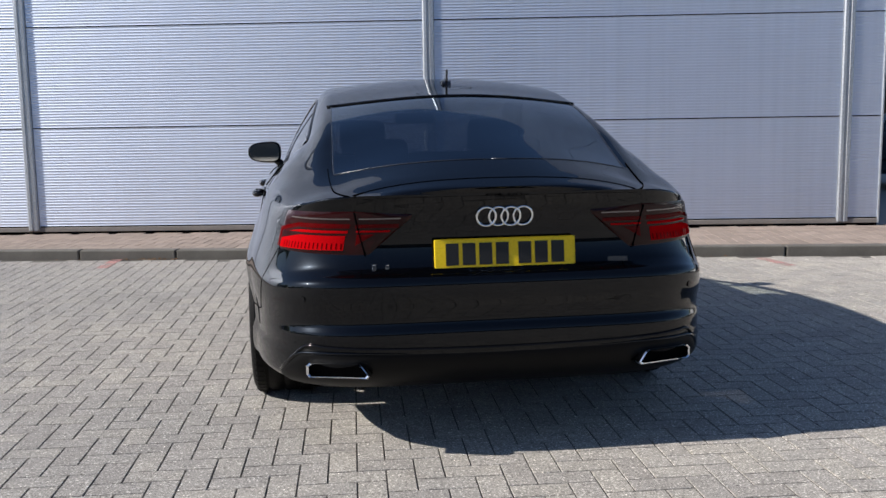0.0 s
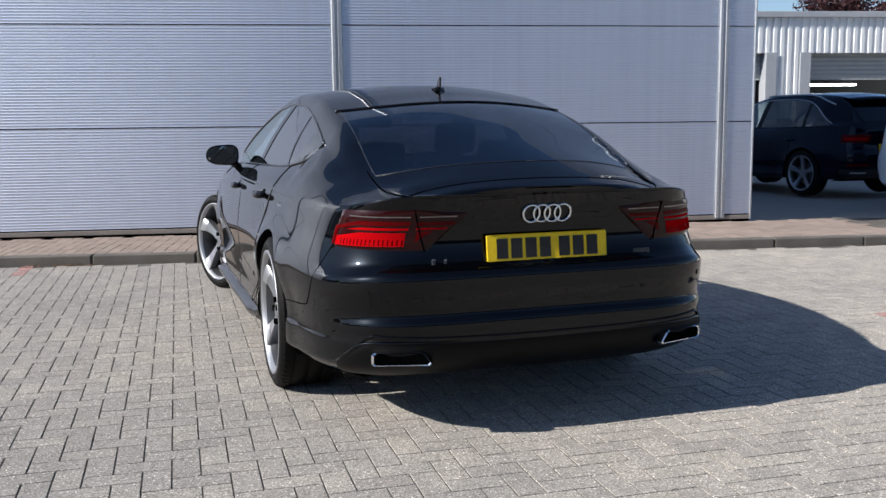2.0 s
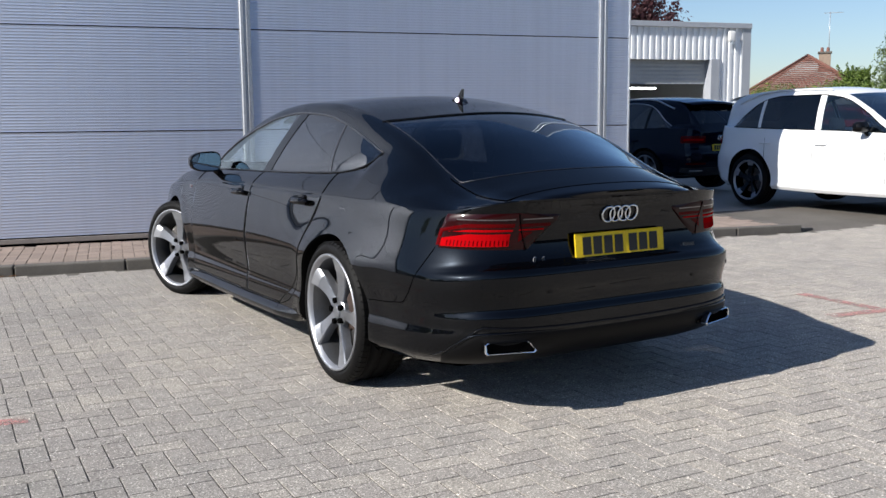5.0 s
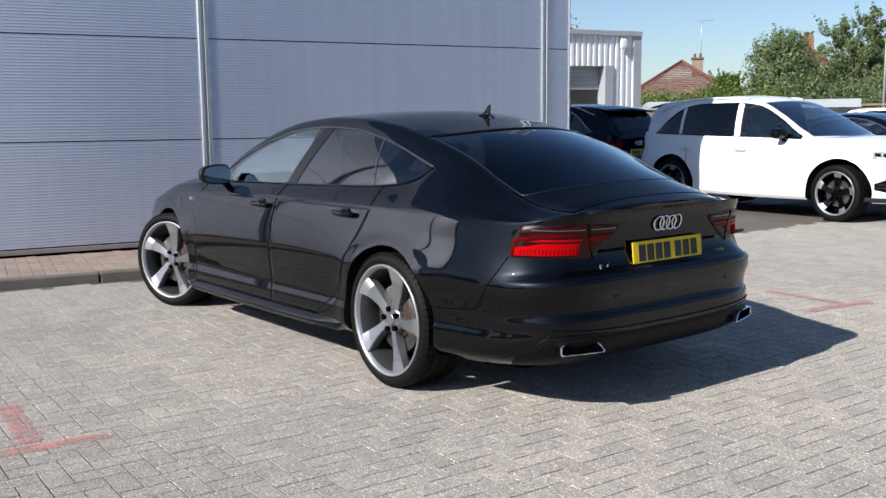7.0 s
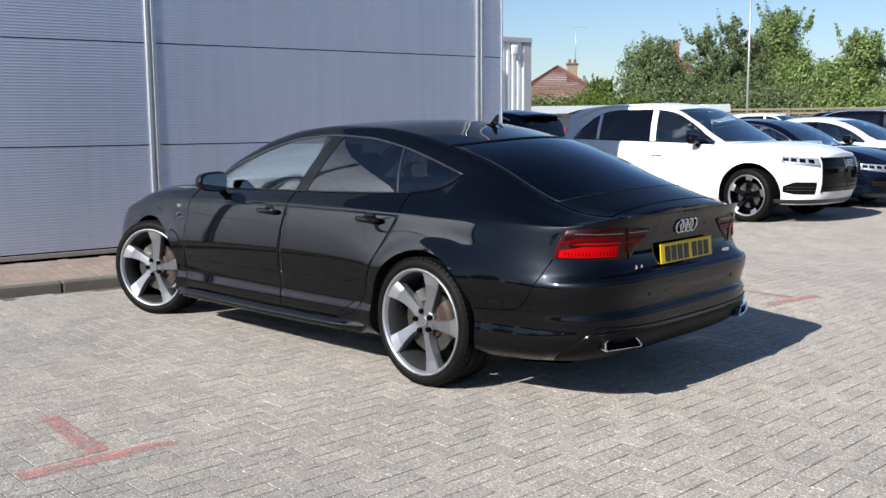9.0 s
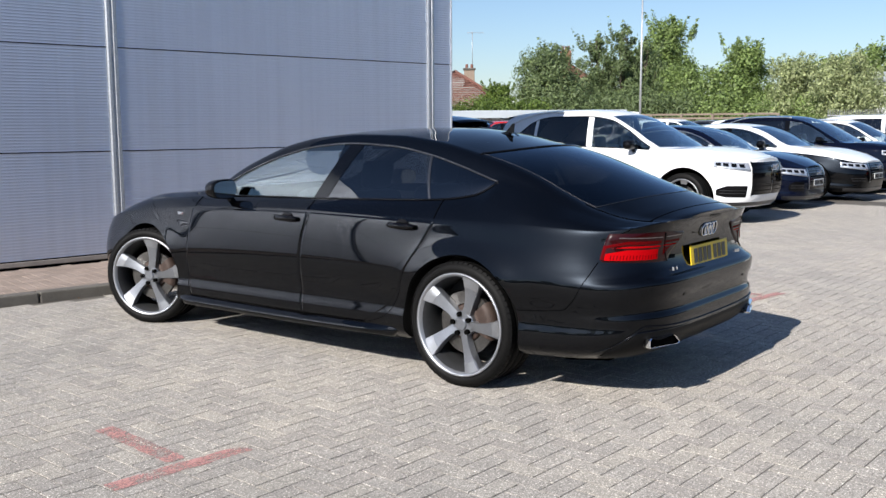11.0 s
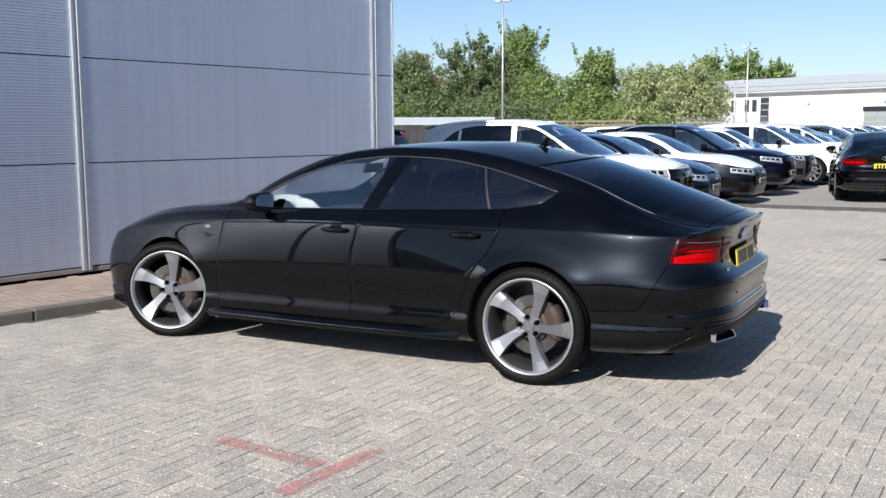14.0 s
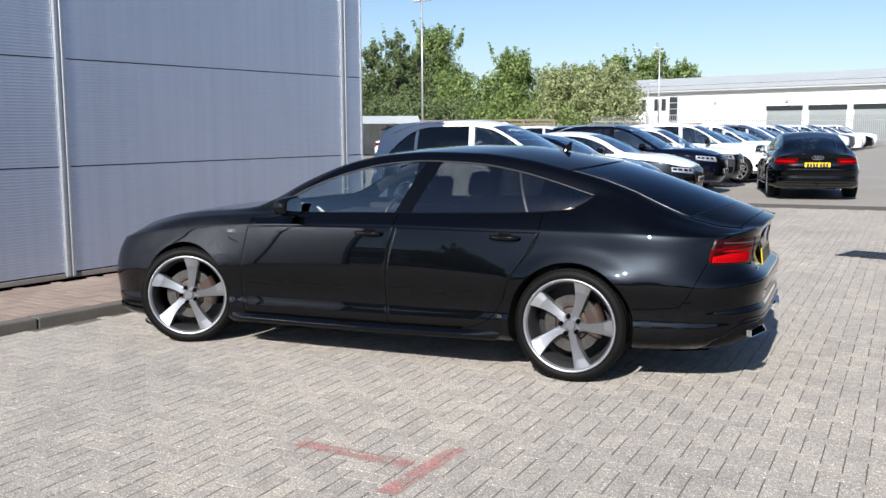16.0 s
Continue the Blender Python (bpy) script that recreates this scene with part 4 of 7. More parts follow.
def red_line(p0, p1, width, name="red_marking"):
    """A worn painted line lying on the blocks."""
    p0, p1 = Vector((*p0, 0)), Vector((*p1, 0))
    d = (p1 - p0).normalized()
    n = Vector((-d.y, d.x, 0)) * width / 2
    rnd = random.Random(int(p0.x * 100))
    k = max(3, int((p1 - p0).length / 0.06))
    verts, faces = [], []
    for i in range(k + 1):
        c = p0 + (p1 - p0) * i / k
        verts += [c + n * rnd.uniform(0.86, 1.05) + Vector((0, 0, 0.0028)), c - n * rnd.uniform(0.86, 1.05) + Vector((0, 0, 0.0028))]
    faces = [(2 * i, 2 * i + 1, 2 * i + 3, 2 * i + 2) for i in range(k)]
    return mesh_object(name, verts, faces, M_REDMARK)


for a, b in (((-2.60, 0.92), (-2.66, 0.26)), ((-2.36, 0.145), (-3.03, 0.215)), ((2.96, 0.32), (2.93, -0.34)), ((2.47, -0.32), (3.14, -0.44)), ((-2.45, 4.72), (-2.49, 4.12)), ((3.19, 3.33), (3.22, 2.86))):
    tagged(red_line(a, b, 0.10), "faded red painted bay line on the paving", "ground marking", kind="structure")


white_line = red_line((7.705, 2.32), (7.695, 1.48), 0.07, "white_marking")
white_line.data.materials.clear()
white_line.data.materials.append(M_WHITEMARK)
tagged(white_line, "faded white painted bay line on the paving", "ground marking", kind="structure")

# dead leaves swept against the kerb
rnd = random.Random(77)
M_DEADLEAF = varied("dead_leaf", (0.12, 0.055, 0.02), (0.24, 0.12, 0.045), 0.8, 30, bumpy=0.0, fine=200, random_amount=0.4)
verts, faces = [], []
for k in range(90):
    s_ = rnd.gauss(-2.45, 0.16) if k < 60 else rnd.uniform(-6.0, 3.0)
    c = WALL @ Vector((s_, -kerb_d(s_) - abs(rnd.gauss(0, 0.025)) - 0.012, 0.004 + rnd.random() * 0.008))
    a, r = rnd.uniform(0, 6.28), rnd.uniform(0.008, 0.02)
    u, v = Vector((math.cos(a), math.sin(a), rnd.uniform(-0.4, 0.4))) * r, Vector((-math.sin(a), math.cos(a), rnd.uniform(-0.3, 0.3))) * r * 0.55
    j = len(verts)
    verts += [c - u, c + v + Vector((0, 0, 0.003)), c + u, c - v]
    faces += [(j, j + 1, j + 2), (j, j + 2, j + 3)]
litter = mesh_object("fallen_leaves", verts, faces, M_DEADLEAF)
tagged(litter, "small brown dead leaves lying against the kerb", "leaves", kind="stuff")
# ---- the black fastback ----
BLADE = dict(lip=M_RIM, blade=M_RIM_GREY, barrel=M_BARREL, count=5, root=0.0245, tip=0.054, sweep=radians(-9), twist=1.0, machined=True, cal=170)
FAST = Shape(
    wheelbase=2.935, hub=0.352, n_rear=6.0, n_front=5.0, glass_bulge=0.014, tail_taper=0.05,
    rear=curve((0.0, -0.93), (0.06, -1.02), (0.13, -1.075), (0.19, -1.098), (0.25, -1.110), (0.315, -1.113), (0.335, -1.108), (0.365, -1.094), (0.42, -1.099), (0.50, -1.116), (0.555, -1.120), (0.585, -1.112), (0.615, -1.082), (0.66, -1.050), (0.77, -1.032), (0.90, -1.050), (0.965, -1.072), (1.0, -1.085)),
    front=curve((0.0, 3.86), (0.2, 3.90), (0.5, 3.92), (0.8, 3.895), (1.0, 3.84)),
    width=curve((0.0, 0.885), (0.05, 0.93), (0.09, 0.947), (0.14, 0.950), (0.195, 0.949), (0.27, 0.938), (0.33, 0.938), (0.50, 0.950), (0.58, 0.953), (0.66, 0.950), (0.75, 0.9435), (0.84, 0.934), (0.92, 0.923), (0.975, 0.913), (1.0, 0.906)),
    sill=curve((-1.2, 0.245), (-0.4, 0.235), (0.4, 0.215), (1.5, 0.195), (2.5, 0.19), (3.4, 0.17), (3.9, 0.17)),
    shoulder=curve((-1.2, 0.978), (-1.05, 0.965), (-0.95, 0.940), (-0.81, 0.920), (-0.32, 0.932), (0.3, 0.934), (1.2, 0.935), (1.8, 0.924), (2.36, 0.902), (2.81, 0.868), (3.3, 0.81), (3.65, 0.74), (3.95, 0.69)),
    belt_x=curve((-1.13, 0.56), (-1.0, 0.68), (-0.85, 0.74), (-0.6, 0.79), (-0.35, 0.80), (-0.2, 0.75), (-0.085, 0.688), (-0.05, 0.708), (0.03, 0.745), (0.27, 0.788), (0.7, 0.808), (1.2, 0.819), (1.7, 0.824), (2.1, 0.820), (2.25, 0.822), (2.6, 0.84), (3.0, 0.82), (3.5, 0.70), (3.8, 0.5)),
    belt_z=curve((-1.13, 0.968), (-1.0, 0.944), (-0.85, 0.938), (-0.6, 0.966), (-0.35, 1.012), (-0.2, 1.075), (-0.085, 1.141), (-0.05, 1.112), (0.03, 1.070), (0.27, 1.037), (0.7, 1.020), (1.2, 1.006), (1.7, 0.995), (2.1, 0.982), (2.25, 0.972), (2.6, 0.95), (3.0, 0.915), (3.5, 0.815), (3.85, 0.71)),
    rail_x=curve((-1.13, 0.47), (-1.0, 0.60), (-0.85, 0.66), (-0.6, 0.69), (-0.35, 0.69), (-0.2, 0.69), (-0.085, 0.684), (0.03, 0.674), (0.18, 0.662), (0.45, 0.640), (0.76, 0.624), (1.16, 0.622), (1.39, 0.640), (1.66, 0.680), (1.94, 0.742), (2.13, 0.790), (2.25, 0.812), (2.6, 0.80), (3.0, 0.76), (3.5, 0.64), (3.8, 0.45)),
    rail_z=curve((-1.13, 0.970), (-1.0, 0.950), (-0.85, 0.957), (-0.6, 1.010), (-0.35, 1.095), (-0.2, 1.128), (-0.085, 1.147), (0.03, 1.180), (0.18, 1.225), (0.45, 1.292), (0.76, 1.338), (1.1, 1.350), (1.39, 1.328), (1.66, 1.268), (1.94, 1.165), (2.13, 1.066), (2.25, 0.990), (2.6, 0.97), (3.0, 0.937), (3.5, 0.835), (3.85, 0.72)),
    edge_x=curve((-1.13, 0.35), (-1.0, 0.50), (-0.85, 0.575), (-0.6, 0.588), (-0.35, 0.582), (0.1, 0.571), (0.6, 0.552), (1.2, 0.550), (1.6, 0.572), (2.0, 0.635), (2.3, 0.70), (2.6, 0.73), (3.0, 0.66), (3.5, 0.55), (3.8, 0.35)),
    edge_z=curve((-1.13, 0.974), (-1.0, 0.958), (-0.85, 0.972), (-0.69, 1.012), (-0.457, 1.105), (-0.3, 1.176), (-0.1, 1.246), (0.1, 1.298), (0.45, 1.372), (0.76, 1.405), (1.1, 1.411), (1.4, 1.392), (1.66, 1.346), (2.0, 1.219), (2.3, 1.062), (2.45, 1.010), (2.6, 0.990), (3.0, 0.957), (3.5, 0.855), (3.85, 0.730)),
    mid_z=curve((-1.13, 0.982), (-1.05, 1.012), (-0.95, 1.050), (-0.82, 1.098), (-0.61, 1.172), (-0.36, 1.258), (-0.1, 1.332), (0.1, 1.368), (0.3, 1.406), (0.6, 1.443), (0.9, 1.448), (1.2, 1.438), (1.45, 1.413), (1.66, 1.375), (2.0, 1.255), (2.35, 1.088), (2.6, 1.000), (2.75, 0.990), (3.0, 0.972), (3.3, 0.922), (3.6, 0.845), (3.85, 0.740)),
    bow=curve((-1.13, 0.0), (-0.95, -0.08), (-0.66, -0.21), (0.1, -0.18), (0.6, -0.04), (1.0, 0.0), (1.5, 0.1), (2.42, 0.2), (2.9, 0.1), (3.6, 0.0)),
    dlo=(-0.085, 2.22), pillars=(1.16, 0.36), screen=(1.52, 2.42), backlight=(-0.66, 0.10),
    rows=(0.045, 0.09, 0.12, 0.15, 0.17, 0.25, 0.29, 0.315, 0.325, 0.335, 0.35, 0.365, 0.38, 0.195, 0.23, 0.27, 0.75, 0.80, 0.845, 0.865, 0.874, 0.886, 0.92, 0.56, 0.575, 0.59, 0.605, 0.62, 0.64, 0.95, 0.975, 0.99))


def rear_point(sh, x, z):
    return sh.normal_out(float(sh.u_of_x(x)), z)


def front_at(sh, x):
    """The place on the front, by distance from the middle."""
    half = len(sh.ab) // 2
    return float(np.interp(-abs(x) / sh.width(0.6), -sh.ab[half:, 0], sh.arc[half:]))


def facing(n):
    """A turn that sets local -y along the normal n, upright."""
    return pose(0, 0, 0, 0, 0, math.degrees(math.atan2(n[0], -n[1])))


def mirror_u(pts, sgn):
    return np.asarray(pts) * np.array((sgn, 1.0, 1.0))


def skin(name, sh, car, material, u0, u1, low, high, lift, sgn, nu=20, nv=6, edge=0.0, label=""):
    pts = mirror_u(sh.patch(u0, u1, low, high, nu, nv, lift, edge), sgn)
    return grid_object(name, pts, material, car, label, flip=sgn > 0)


def line_on_flank(name, sh, car, keys, r, material, sgn, lift=0.0, count=24):
    """A thin bead along keys of (y, z) on the flank."""
    path = []
    for i in range(count + 1):
        t = i / count * (len(keys) - 1)
        k = min(int(t), len(keys) - 2)
        y = keys[k][0] + (keys[k + 1][0] - keys[k][0]) * (t - k)
        z = keys[k][1] + (keys[k + 1][1] - keys[k][1]) * (t - k)
        path.append((sgn * (float(sh.side(y, z)) + lift), y, z))
    return tube(name, path, r, material, car, "", 6)


def smooth_keys(keys, n=18):
    """Catmull-Rom through (y, z) keys."""
    p = [keys[0], *keys, keys[-1]]
    out = []
    for k in range(1, len(p) - 2):
        a, b, c, d = (np.array(q, float) for q in p[k - 1:k + 3])
        for t in np.linspace(0, 1, n, endpoint=False):
            out.append(tuple(0.5 * (2 * b + (c - a) * t + (2 * a - 5 * b + 4 * c - d) * t * t + (3 * b - a - 3 * c + d) * t ** 3)))
    return out + [keys[-1]]


def coons(bottom, top, front, rear):
    """The (y, z) spanned by four border curves at s along, t up; bottom and top run rear to front."""
    def at(keys, t):
        f = t * (len(keys) - 1)
        k = min(int(f), len(keys) - 2)
        return np.array(keys[k]) * (1 - f + k) + np.array(keys[k + 1]) * (f - k)
    return lambda s, t: ((1 - t) * at(bottom, s) + t * at(top, s) + (1 - s) * at(rear, t) + s * at(front, t)
                         - (1 - s) * (1 - t) * at(bottom, 0) - s * (1 - t) * at(bottom, 1) - (1 - s) * t * at(top, 0) - s * t * at(top, 1))


def door_skin(name, sh, car, paint, borders, sgn, lift=0.0024, n=44):
    """A door's outer sheet whose rows follow the creases of the body."""
    spot = coons(*borders)
    level = lambda p: (p[1] - float(sh.sill(p[0]))) / float(sh.shoulder(p[0]) - sh.sill(p[0]))
    inner = [0.14, 0.17, 0.195, 0.23, 0.27, 0.30, 0.33, 0.36, 0.40, 0.45, 0.50, 0.54, 0.58, 0.62, 0.66, 0.70, 0.75, 0.79, 0.82, 0.845, 0.865, 0.874, 0.886, 0.90, 0.92, 0.94, 0.96]
    cols = np.concatenate([[0, 0.004], np.linspace(0.02, 0.98, n), [0.996, 1]])
    out = []
    for s in cols:
        v0, v1 = level(spot(s, 0)), level(spot(s, 1))
        row = []
        for v in [v0, v0 + 0.004, *inner, v1 - 0.004, v1]:
            t = (v - v0) / (v1 - v0)
            y = float(spot(s, t)[0])
            z = float(sh.sill(y) + v * (sh.shoulder(y) - sh.sill(y)))
            rim = s in (0, 1) or v in (v0, v1)
            row.append((sgn * (float(sh.side(y, z)) + (-0.003 if rim else lift)), y, z))
        out.append(row)
    return grid_object(name, out, paint, car, "", flip=sgn > 0)


def door_handle(door, sh, y, z, sgn, paint):
    x = float(sh.side(y, z))
    dish = []
    for k in np.linspace(0, 1, 5):
        dish.append([(sgn * (x + 0.0035 - 0.0015 * k), y + 0.052 * k * math.cos(a), z - 0.002 + 0.046 * k * math.sin(a)) for a in np.linspace(0, 2 * math.pi, 25)])
    grid_object("handle_dish", dish, M_GLOSS, door, "dark handle recess", flip=sgn < 0)
    path = [(sgn * (x + h), y + d, z + 0.004) for d, h in ((-0.098, 0.004), (-0.086, 0.022), (-0.052, 0.034), (0.0, 0.037), (0.052, 0.034), (0.086, 0.022), (0.098, 0.004))]
    h = tube("door_handle", path, [0.010, 0.015, 0.017, 0.0175, 0.017, 0.015, 0.010], paint, door, "gloss black pull handle", 10)
    return h


def trim_along(name, car, pts, r, material, label=""):
    return tube(name, pts, r, material, car, label, 6)


def build_hero():
    sh = FAST
    car = thing("fastback_car", pose(0, 0, 0), "glossy black five-door fastback car parked on block paving, front wheels turned", "car")
    body, rows = car_shell(sh, car, M_BLACK, 230, 50, "glossy black lacquered bodywork", tint=M_TINT, clear=M_GLASS, cut=0.397, screen_glass=M_SCREEN_CLEAR)
    wheel_wells(sh, car, 0.397)
    underbody(sh, car, 0.22)
    r = 0.354
    for x, y, steer, spin in ((-0.824, 0, 0, 0.757), (0.824, 0, 0, 0.1), (-0.834, 2.957, 21, 0.58), (0.834, 2.957, 21, 0.5)):
        wheel(car, x, y, r, BLADE, steer, spin, rim_r=0.291)
    # doors, gaps and handles
    for sgn in (-1, 1):
        top_z = lambda y: float(sh.shoulder(y)) - 0.012
        front_rear = smooth_keys([(1.255, 0.272), (1.272, 0.47), (1.262, 0.70), (1.222, 0.905)], 8)
        front_front = smooth_keys([(2.40, 0.262), (2.432, 0.40), (2.42, 0.644), (2.392, 0.868)], 8)
        bottom_f = [(1.255 + (2.40 - 1.255) * t, 0.272 - 0.010 * t) for t in np.linspace(0, 1, 9)]
        top_f = [(1.222 + (2.392 - 1.222) * t, top_z(1.222 + (2.392 - 1.222) * t)) for t in np.linspace(0, 1, 9)]
        front_rear[-1], front_front[-1] = top_f[0], top_f[-1]
        d1 = door_skin("front_door", sh, car, M_BLACK, (bottom_f, top_f, front_front, front_rear), sgn)
        rear_front = [(y - 0.007, z) for y, z in front_rear]
        rear_rear = smooth_keys([(0.72, 0.283), (0.55, 0.34), (0.445, 0.47), (0.40, 0.60), (0.33, 0.715), (0.265, 0.80), (0.213, 0.914)], 6)
        bottom_r = [(0.72 + (rear_front[0][0] - 0.72) * t, 0.283 - 0.011 * t) for t in np.linspace(0, 1, 9)]
        top_r = [(0.213 + (rear_front[-1][0] - 0.213) * t, top_z(0.213 + (rear_front[-1][0] - 0.213) * t)) for t in np.linspace(0, 1, 9)]
        rear_rear[-1] = top_r[0]
        d2 = door_skin("rear_door", sh, car, M_BLACK, (bottom_r, top_r, rear_front, rear_rear), sgn)
        door_handle(d1, sh, 1.40, 0.872, sgn, M_GLOSS)
        door_handle(d2, sh, 0.435, 0.880, sgn, M_GLOSS)
        for keys in (front_front, front_rear, rear_rear, bottom_r + bottom_f):
            line_on_flank("panel_gap", sh, car, keys, 0.0026, M_GAP, sgn, -0.0010, 40)
        # gap up to the window line, rail and belt trims
        for y in (2.385, 1.222, 0.213):
            i = min(range(len(rows)), key=lambda k: abs(rows[k][0][1] - y))
            trim_along("panel_gap", car, [(sgn * p[0], p[1], p[2]) for p in rows[i][:BELT + 1]], 0.0034, M_GAP)
        span = [q for q in rows if sh.dlo[0] - 0.01 <= q[0][1] <= sh.dlo[1] + 0.01]
        trim_along("belt_trim", car, [(sgn * (q[BELT][0] + 0.003), q[BELT][1], q[BELT][2]) for q in span], 0.0062, M_GLOSS, "dark trim along the window line")
        trim_along("roof_trim", car, [(sgn * (q[RAIL][0] + 0.002), q[RAIL][1], q[RAIL][2]) for q in span], 0.0062, M_SATIN_DARK, "dark satin trim round the side windows")
        # pillars over the glass
        for name, lean, y_low, y_high in (("door_pillar", 0.17, 1.20, 1.04), ("quarter_pillar", -0.1, 0.325, 0.425)):
            wide = 0.058 if name == "door_pillar" else 0.0075
            pts = []
            for q in np.linspace(0, 1, 9):
                yy = y_low + (y_high - y_low) * q
                ib = rows[min(range(len(rows)), key=lambda k: abs(rows[k][0][1] - yy))]
                x = ib[BELT][0] + (ib[RAIL][0] - ib[BELT][0]) * q + 0.014 * math.sin(math.pi * q) + 0.003
                z = ib[BELT][2] + (ib[RAIL][2] - ib[BELT][2]) * q
                pts.append([(sgn * (x - 0.012), yy - wide, z), (sgn * x, yy - wide, z), (sgn * x, yy + wide, z), (sgn * (x - 0.012), yy + wide, z)])
            cover = grid_object(name, pts, M_PILLAR if name == "door_pillar" else M_SATIN_DARK, car, "gloss black pillar cover" if name == "door_pillar" else "dark satin window bar", flip=sgn > 0)
            cover.data.set_sharp_from_angle(angle=radians(30))
        # sill blade
        blade = []
        for y in np.linspace(0.45, 2.515, 48):
            z0 = float(sh.sill(y))
            x0 = float(sh.side(y, z0 + 0.06))
            k = min(1.0, (y - 0.44) / 0.25, (2.52 - y) / 0.10)
            blade.append([(sgn * (x0 + dx * (k if dx > 0 else 1)), y, z0 + dz) for dx, dz in ((-0.006, 0.080), (0.004, 0.070), (0.036, 0.050), (0.041, 0.040), (0.032, 0.014), (-0.01, 0.004), (-0.06, 0.002))])
        blade[0] = [(sgn * (float(sh.side(0.43, 0.29)) - 0.01), 0.43, 0.275)] * 7
        grid_object("side_skirt", blade, M_BLACK, car, "glossy sill blade", flip=sgn > 0)
        door_mirror(car, (sgn * 0.962, 1.985, 1.04), sgn, 0.215, 0.135, 0.15, M_GLOSS)
        # fuel crease and wing badge
        line_on_flank("panel_gap", sh, car, [(-0.385, 0.482), (-0.55, 0.492), (-0.65, 0.505), (-0.70, 0.56), (-0.76, 0.68), (-0.80, 0.76)], 0.003, M_GAP, sgn, -0.0012)
        b = part("wing_badge", box_bm(-0.004, 0.0, -0.032, 0.032, -0.010, 0.010), M_SATIN, car, "small silver wing badge")
        b.location = (sgn * (float(sh.side(2.53, 0.845)) + (0.003 if sgn > 0 else -0.001)), 2.53, 0.845)
        part("wing_badge_bar", box_bm(-0.0055, 0.0005, -0.028, -0.016, -0.005, 0.005), M_RED, b)
        # rear lamps
        u_tip, u_cut, u_out = float(sh.u_of_x(0.35)), float(sh.u_of_x(0.575)), float(sh.u_of_y(-0.84))
        low = lambda u: 0.752 + 0.008 * (u - u_cut) / (u_out - u_cut) if u > u_cut - 0.012 else 0.752 + (u_cut - 0.012 - u) / (u_cut - 0.012 - u_tip) * 0.136
        high = lambda u: 0.897 + 0.016 * min(1, (u - u_tip) / (u_cut - u_tip)) - 0.004 * max(0, (u - u_cut) / (u_out - u_cut))
        lamp = skin("tail_lamp", sh, car, M_RED_DARK, u_tip, u_out - 0.004, low, high, 0.008, sgn, 40, 8, 0.009, "smoked red tail lamp cluster")
        g = (u_out - u_cut)
        tip_w = u_cut - u_tip
        # lower block, with fine upright ribs behind its lens
        block = skin("lamp_element", sh, lamp, M_RED_BRIGHT, u_cut + 0.05 * g, u_out - 0.13 * g, lambda u: 0.769, lambda u: 0.824 - 0.020 * max(0, (u - u_out + 0.45 * g) / (0.32 * g)), 0.0105, sgn, 26, 5, 0.001, "bright red light block")
        for k in range(16):
            ua = u_cut + (0.07 + 0.047 * k) * g
            skin("lamp_rib", sh, block, M_RED, ua, ua + 0.012 * g, lambda u: 0.773, lambda u: 0.796, 0.0112, sgn, 2, 2, 0.0)
        skin("lamp_element", sh, lamp, M_RED_BRIGHT, u_cut + 0.03 * g, u_out - 0.20 * g, lambda u: 0.833, lambda u: 0.843 - 0.012 * max(0, (u - u_out + 0.45 * g) / (0.25 * g)), 0.0105, sgn, 20, 2, 0.001, "bright red light strip")
        skin("lamp_element", sh, lamp, M_RED, u_cut + 0.02 * g, u_out - 0.10 * g, lambda u: 0.851 - 0.02 * max(0, (u - u_out + 0.40 * g) / (0.30 * g)), lambda u: 0.868 - 0.022 * max(0, (u - u_out + 0.40 * g) / (0.30 * g)), 0.0105, sgn, 20, 2, 0.001, "red light strip")
        skin("lamp_element", sh, lamp, M_RED, u_out - 0.12 * g, u_out - 0.07 * g, lambda u: 0.772, lambda u: 0.846, 0.0105, sgn, 3, 6, 0.001, "red light strip")
        skin("lamp_element", sh, lamp, M_RED, u_tip + 0.22 * tip_w, u_cut - 0.06 * tip_w, lambda u: 0.852, lambda u: 0.866, 0.0105, sgn, 12, 2, 0.001, "red light strip")
        skin("lamp_element", sh, lamp, M_RED_BRIGHT, u_tip + 0.36 * tip_w, u_cut - 0.08 * tip_w, lambda u: 0.836, lambda u: 0.843, 0.0105, sgn, 12, 2, 0.001, "bright red light strip")
        skin("lamp_element", sh, lamp, M_RED, u_tip + 0.60 * tip_w, u_cut - 0.10 * tip_w, lambda u: 0.786 + 0.042 * max(0, (u_cut - 0.10 * tip_w - u) / (0.30 * tip_w)), lambda u: 0.829, 0.0105, sgn, 10, 3, 0.001, "red light block")
        skin("lamp_strip", sh, lamp, M_LAMP_LINE, u_cut + 0.03 * g, u_out - 0.25 * g, lambda u: 0.884, lambda u: 0.889, 0.0105, sgn, 20, 1, 0.0, "thin silver strip")
        skin("lamp_strip", sh, lamp, M_LAMP_LINE, u_tip + 0.2 * tip_w, u_cut - 0.1 * tip_w, lambda u: 0.884, lambda u: 0.889, 0.0105, sgn, 10, 1, 0.0, "thin silver strip")
        gap_pts = []
        for q in np.linspace(0, 1, 10):
            p, n = sh.normal_out(u_cut - 0.010 * (1 - q), 0.752 + 0.155 * q)
            gap_pts.append((sgn * (p[0] + n[0] * 0.008), p[1] + n[1] * 0.008, p[2]))
        trim_along("panel_gap", car, gap_pts, 0.0035, M_GAP)
        # exhaust surround in the bumper
        cx, cz = 0.600, 0.350
        p, n = rear_point(sh, cx, cz)
        f = Matrix.Translation((sgn * cx, p[1] - 0.006, cz)) @ pose(0, 0, 0, 0, 0, -sgn * math.degrees(math.atan2(-n[0], -n[1])))
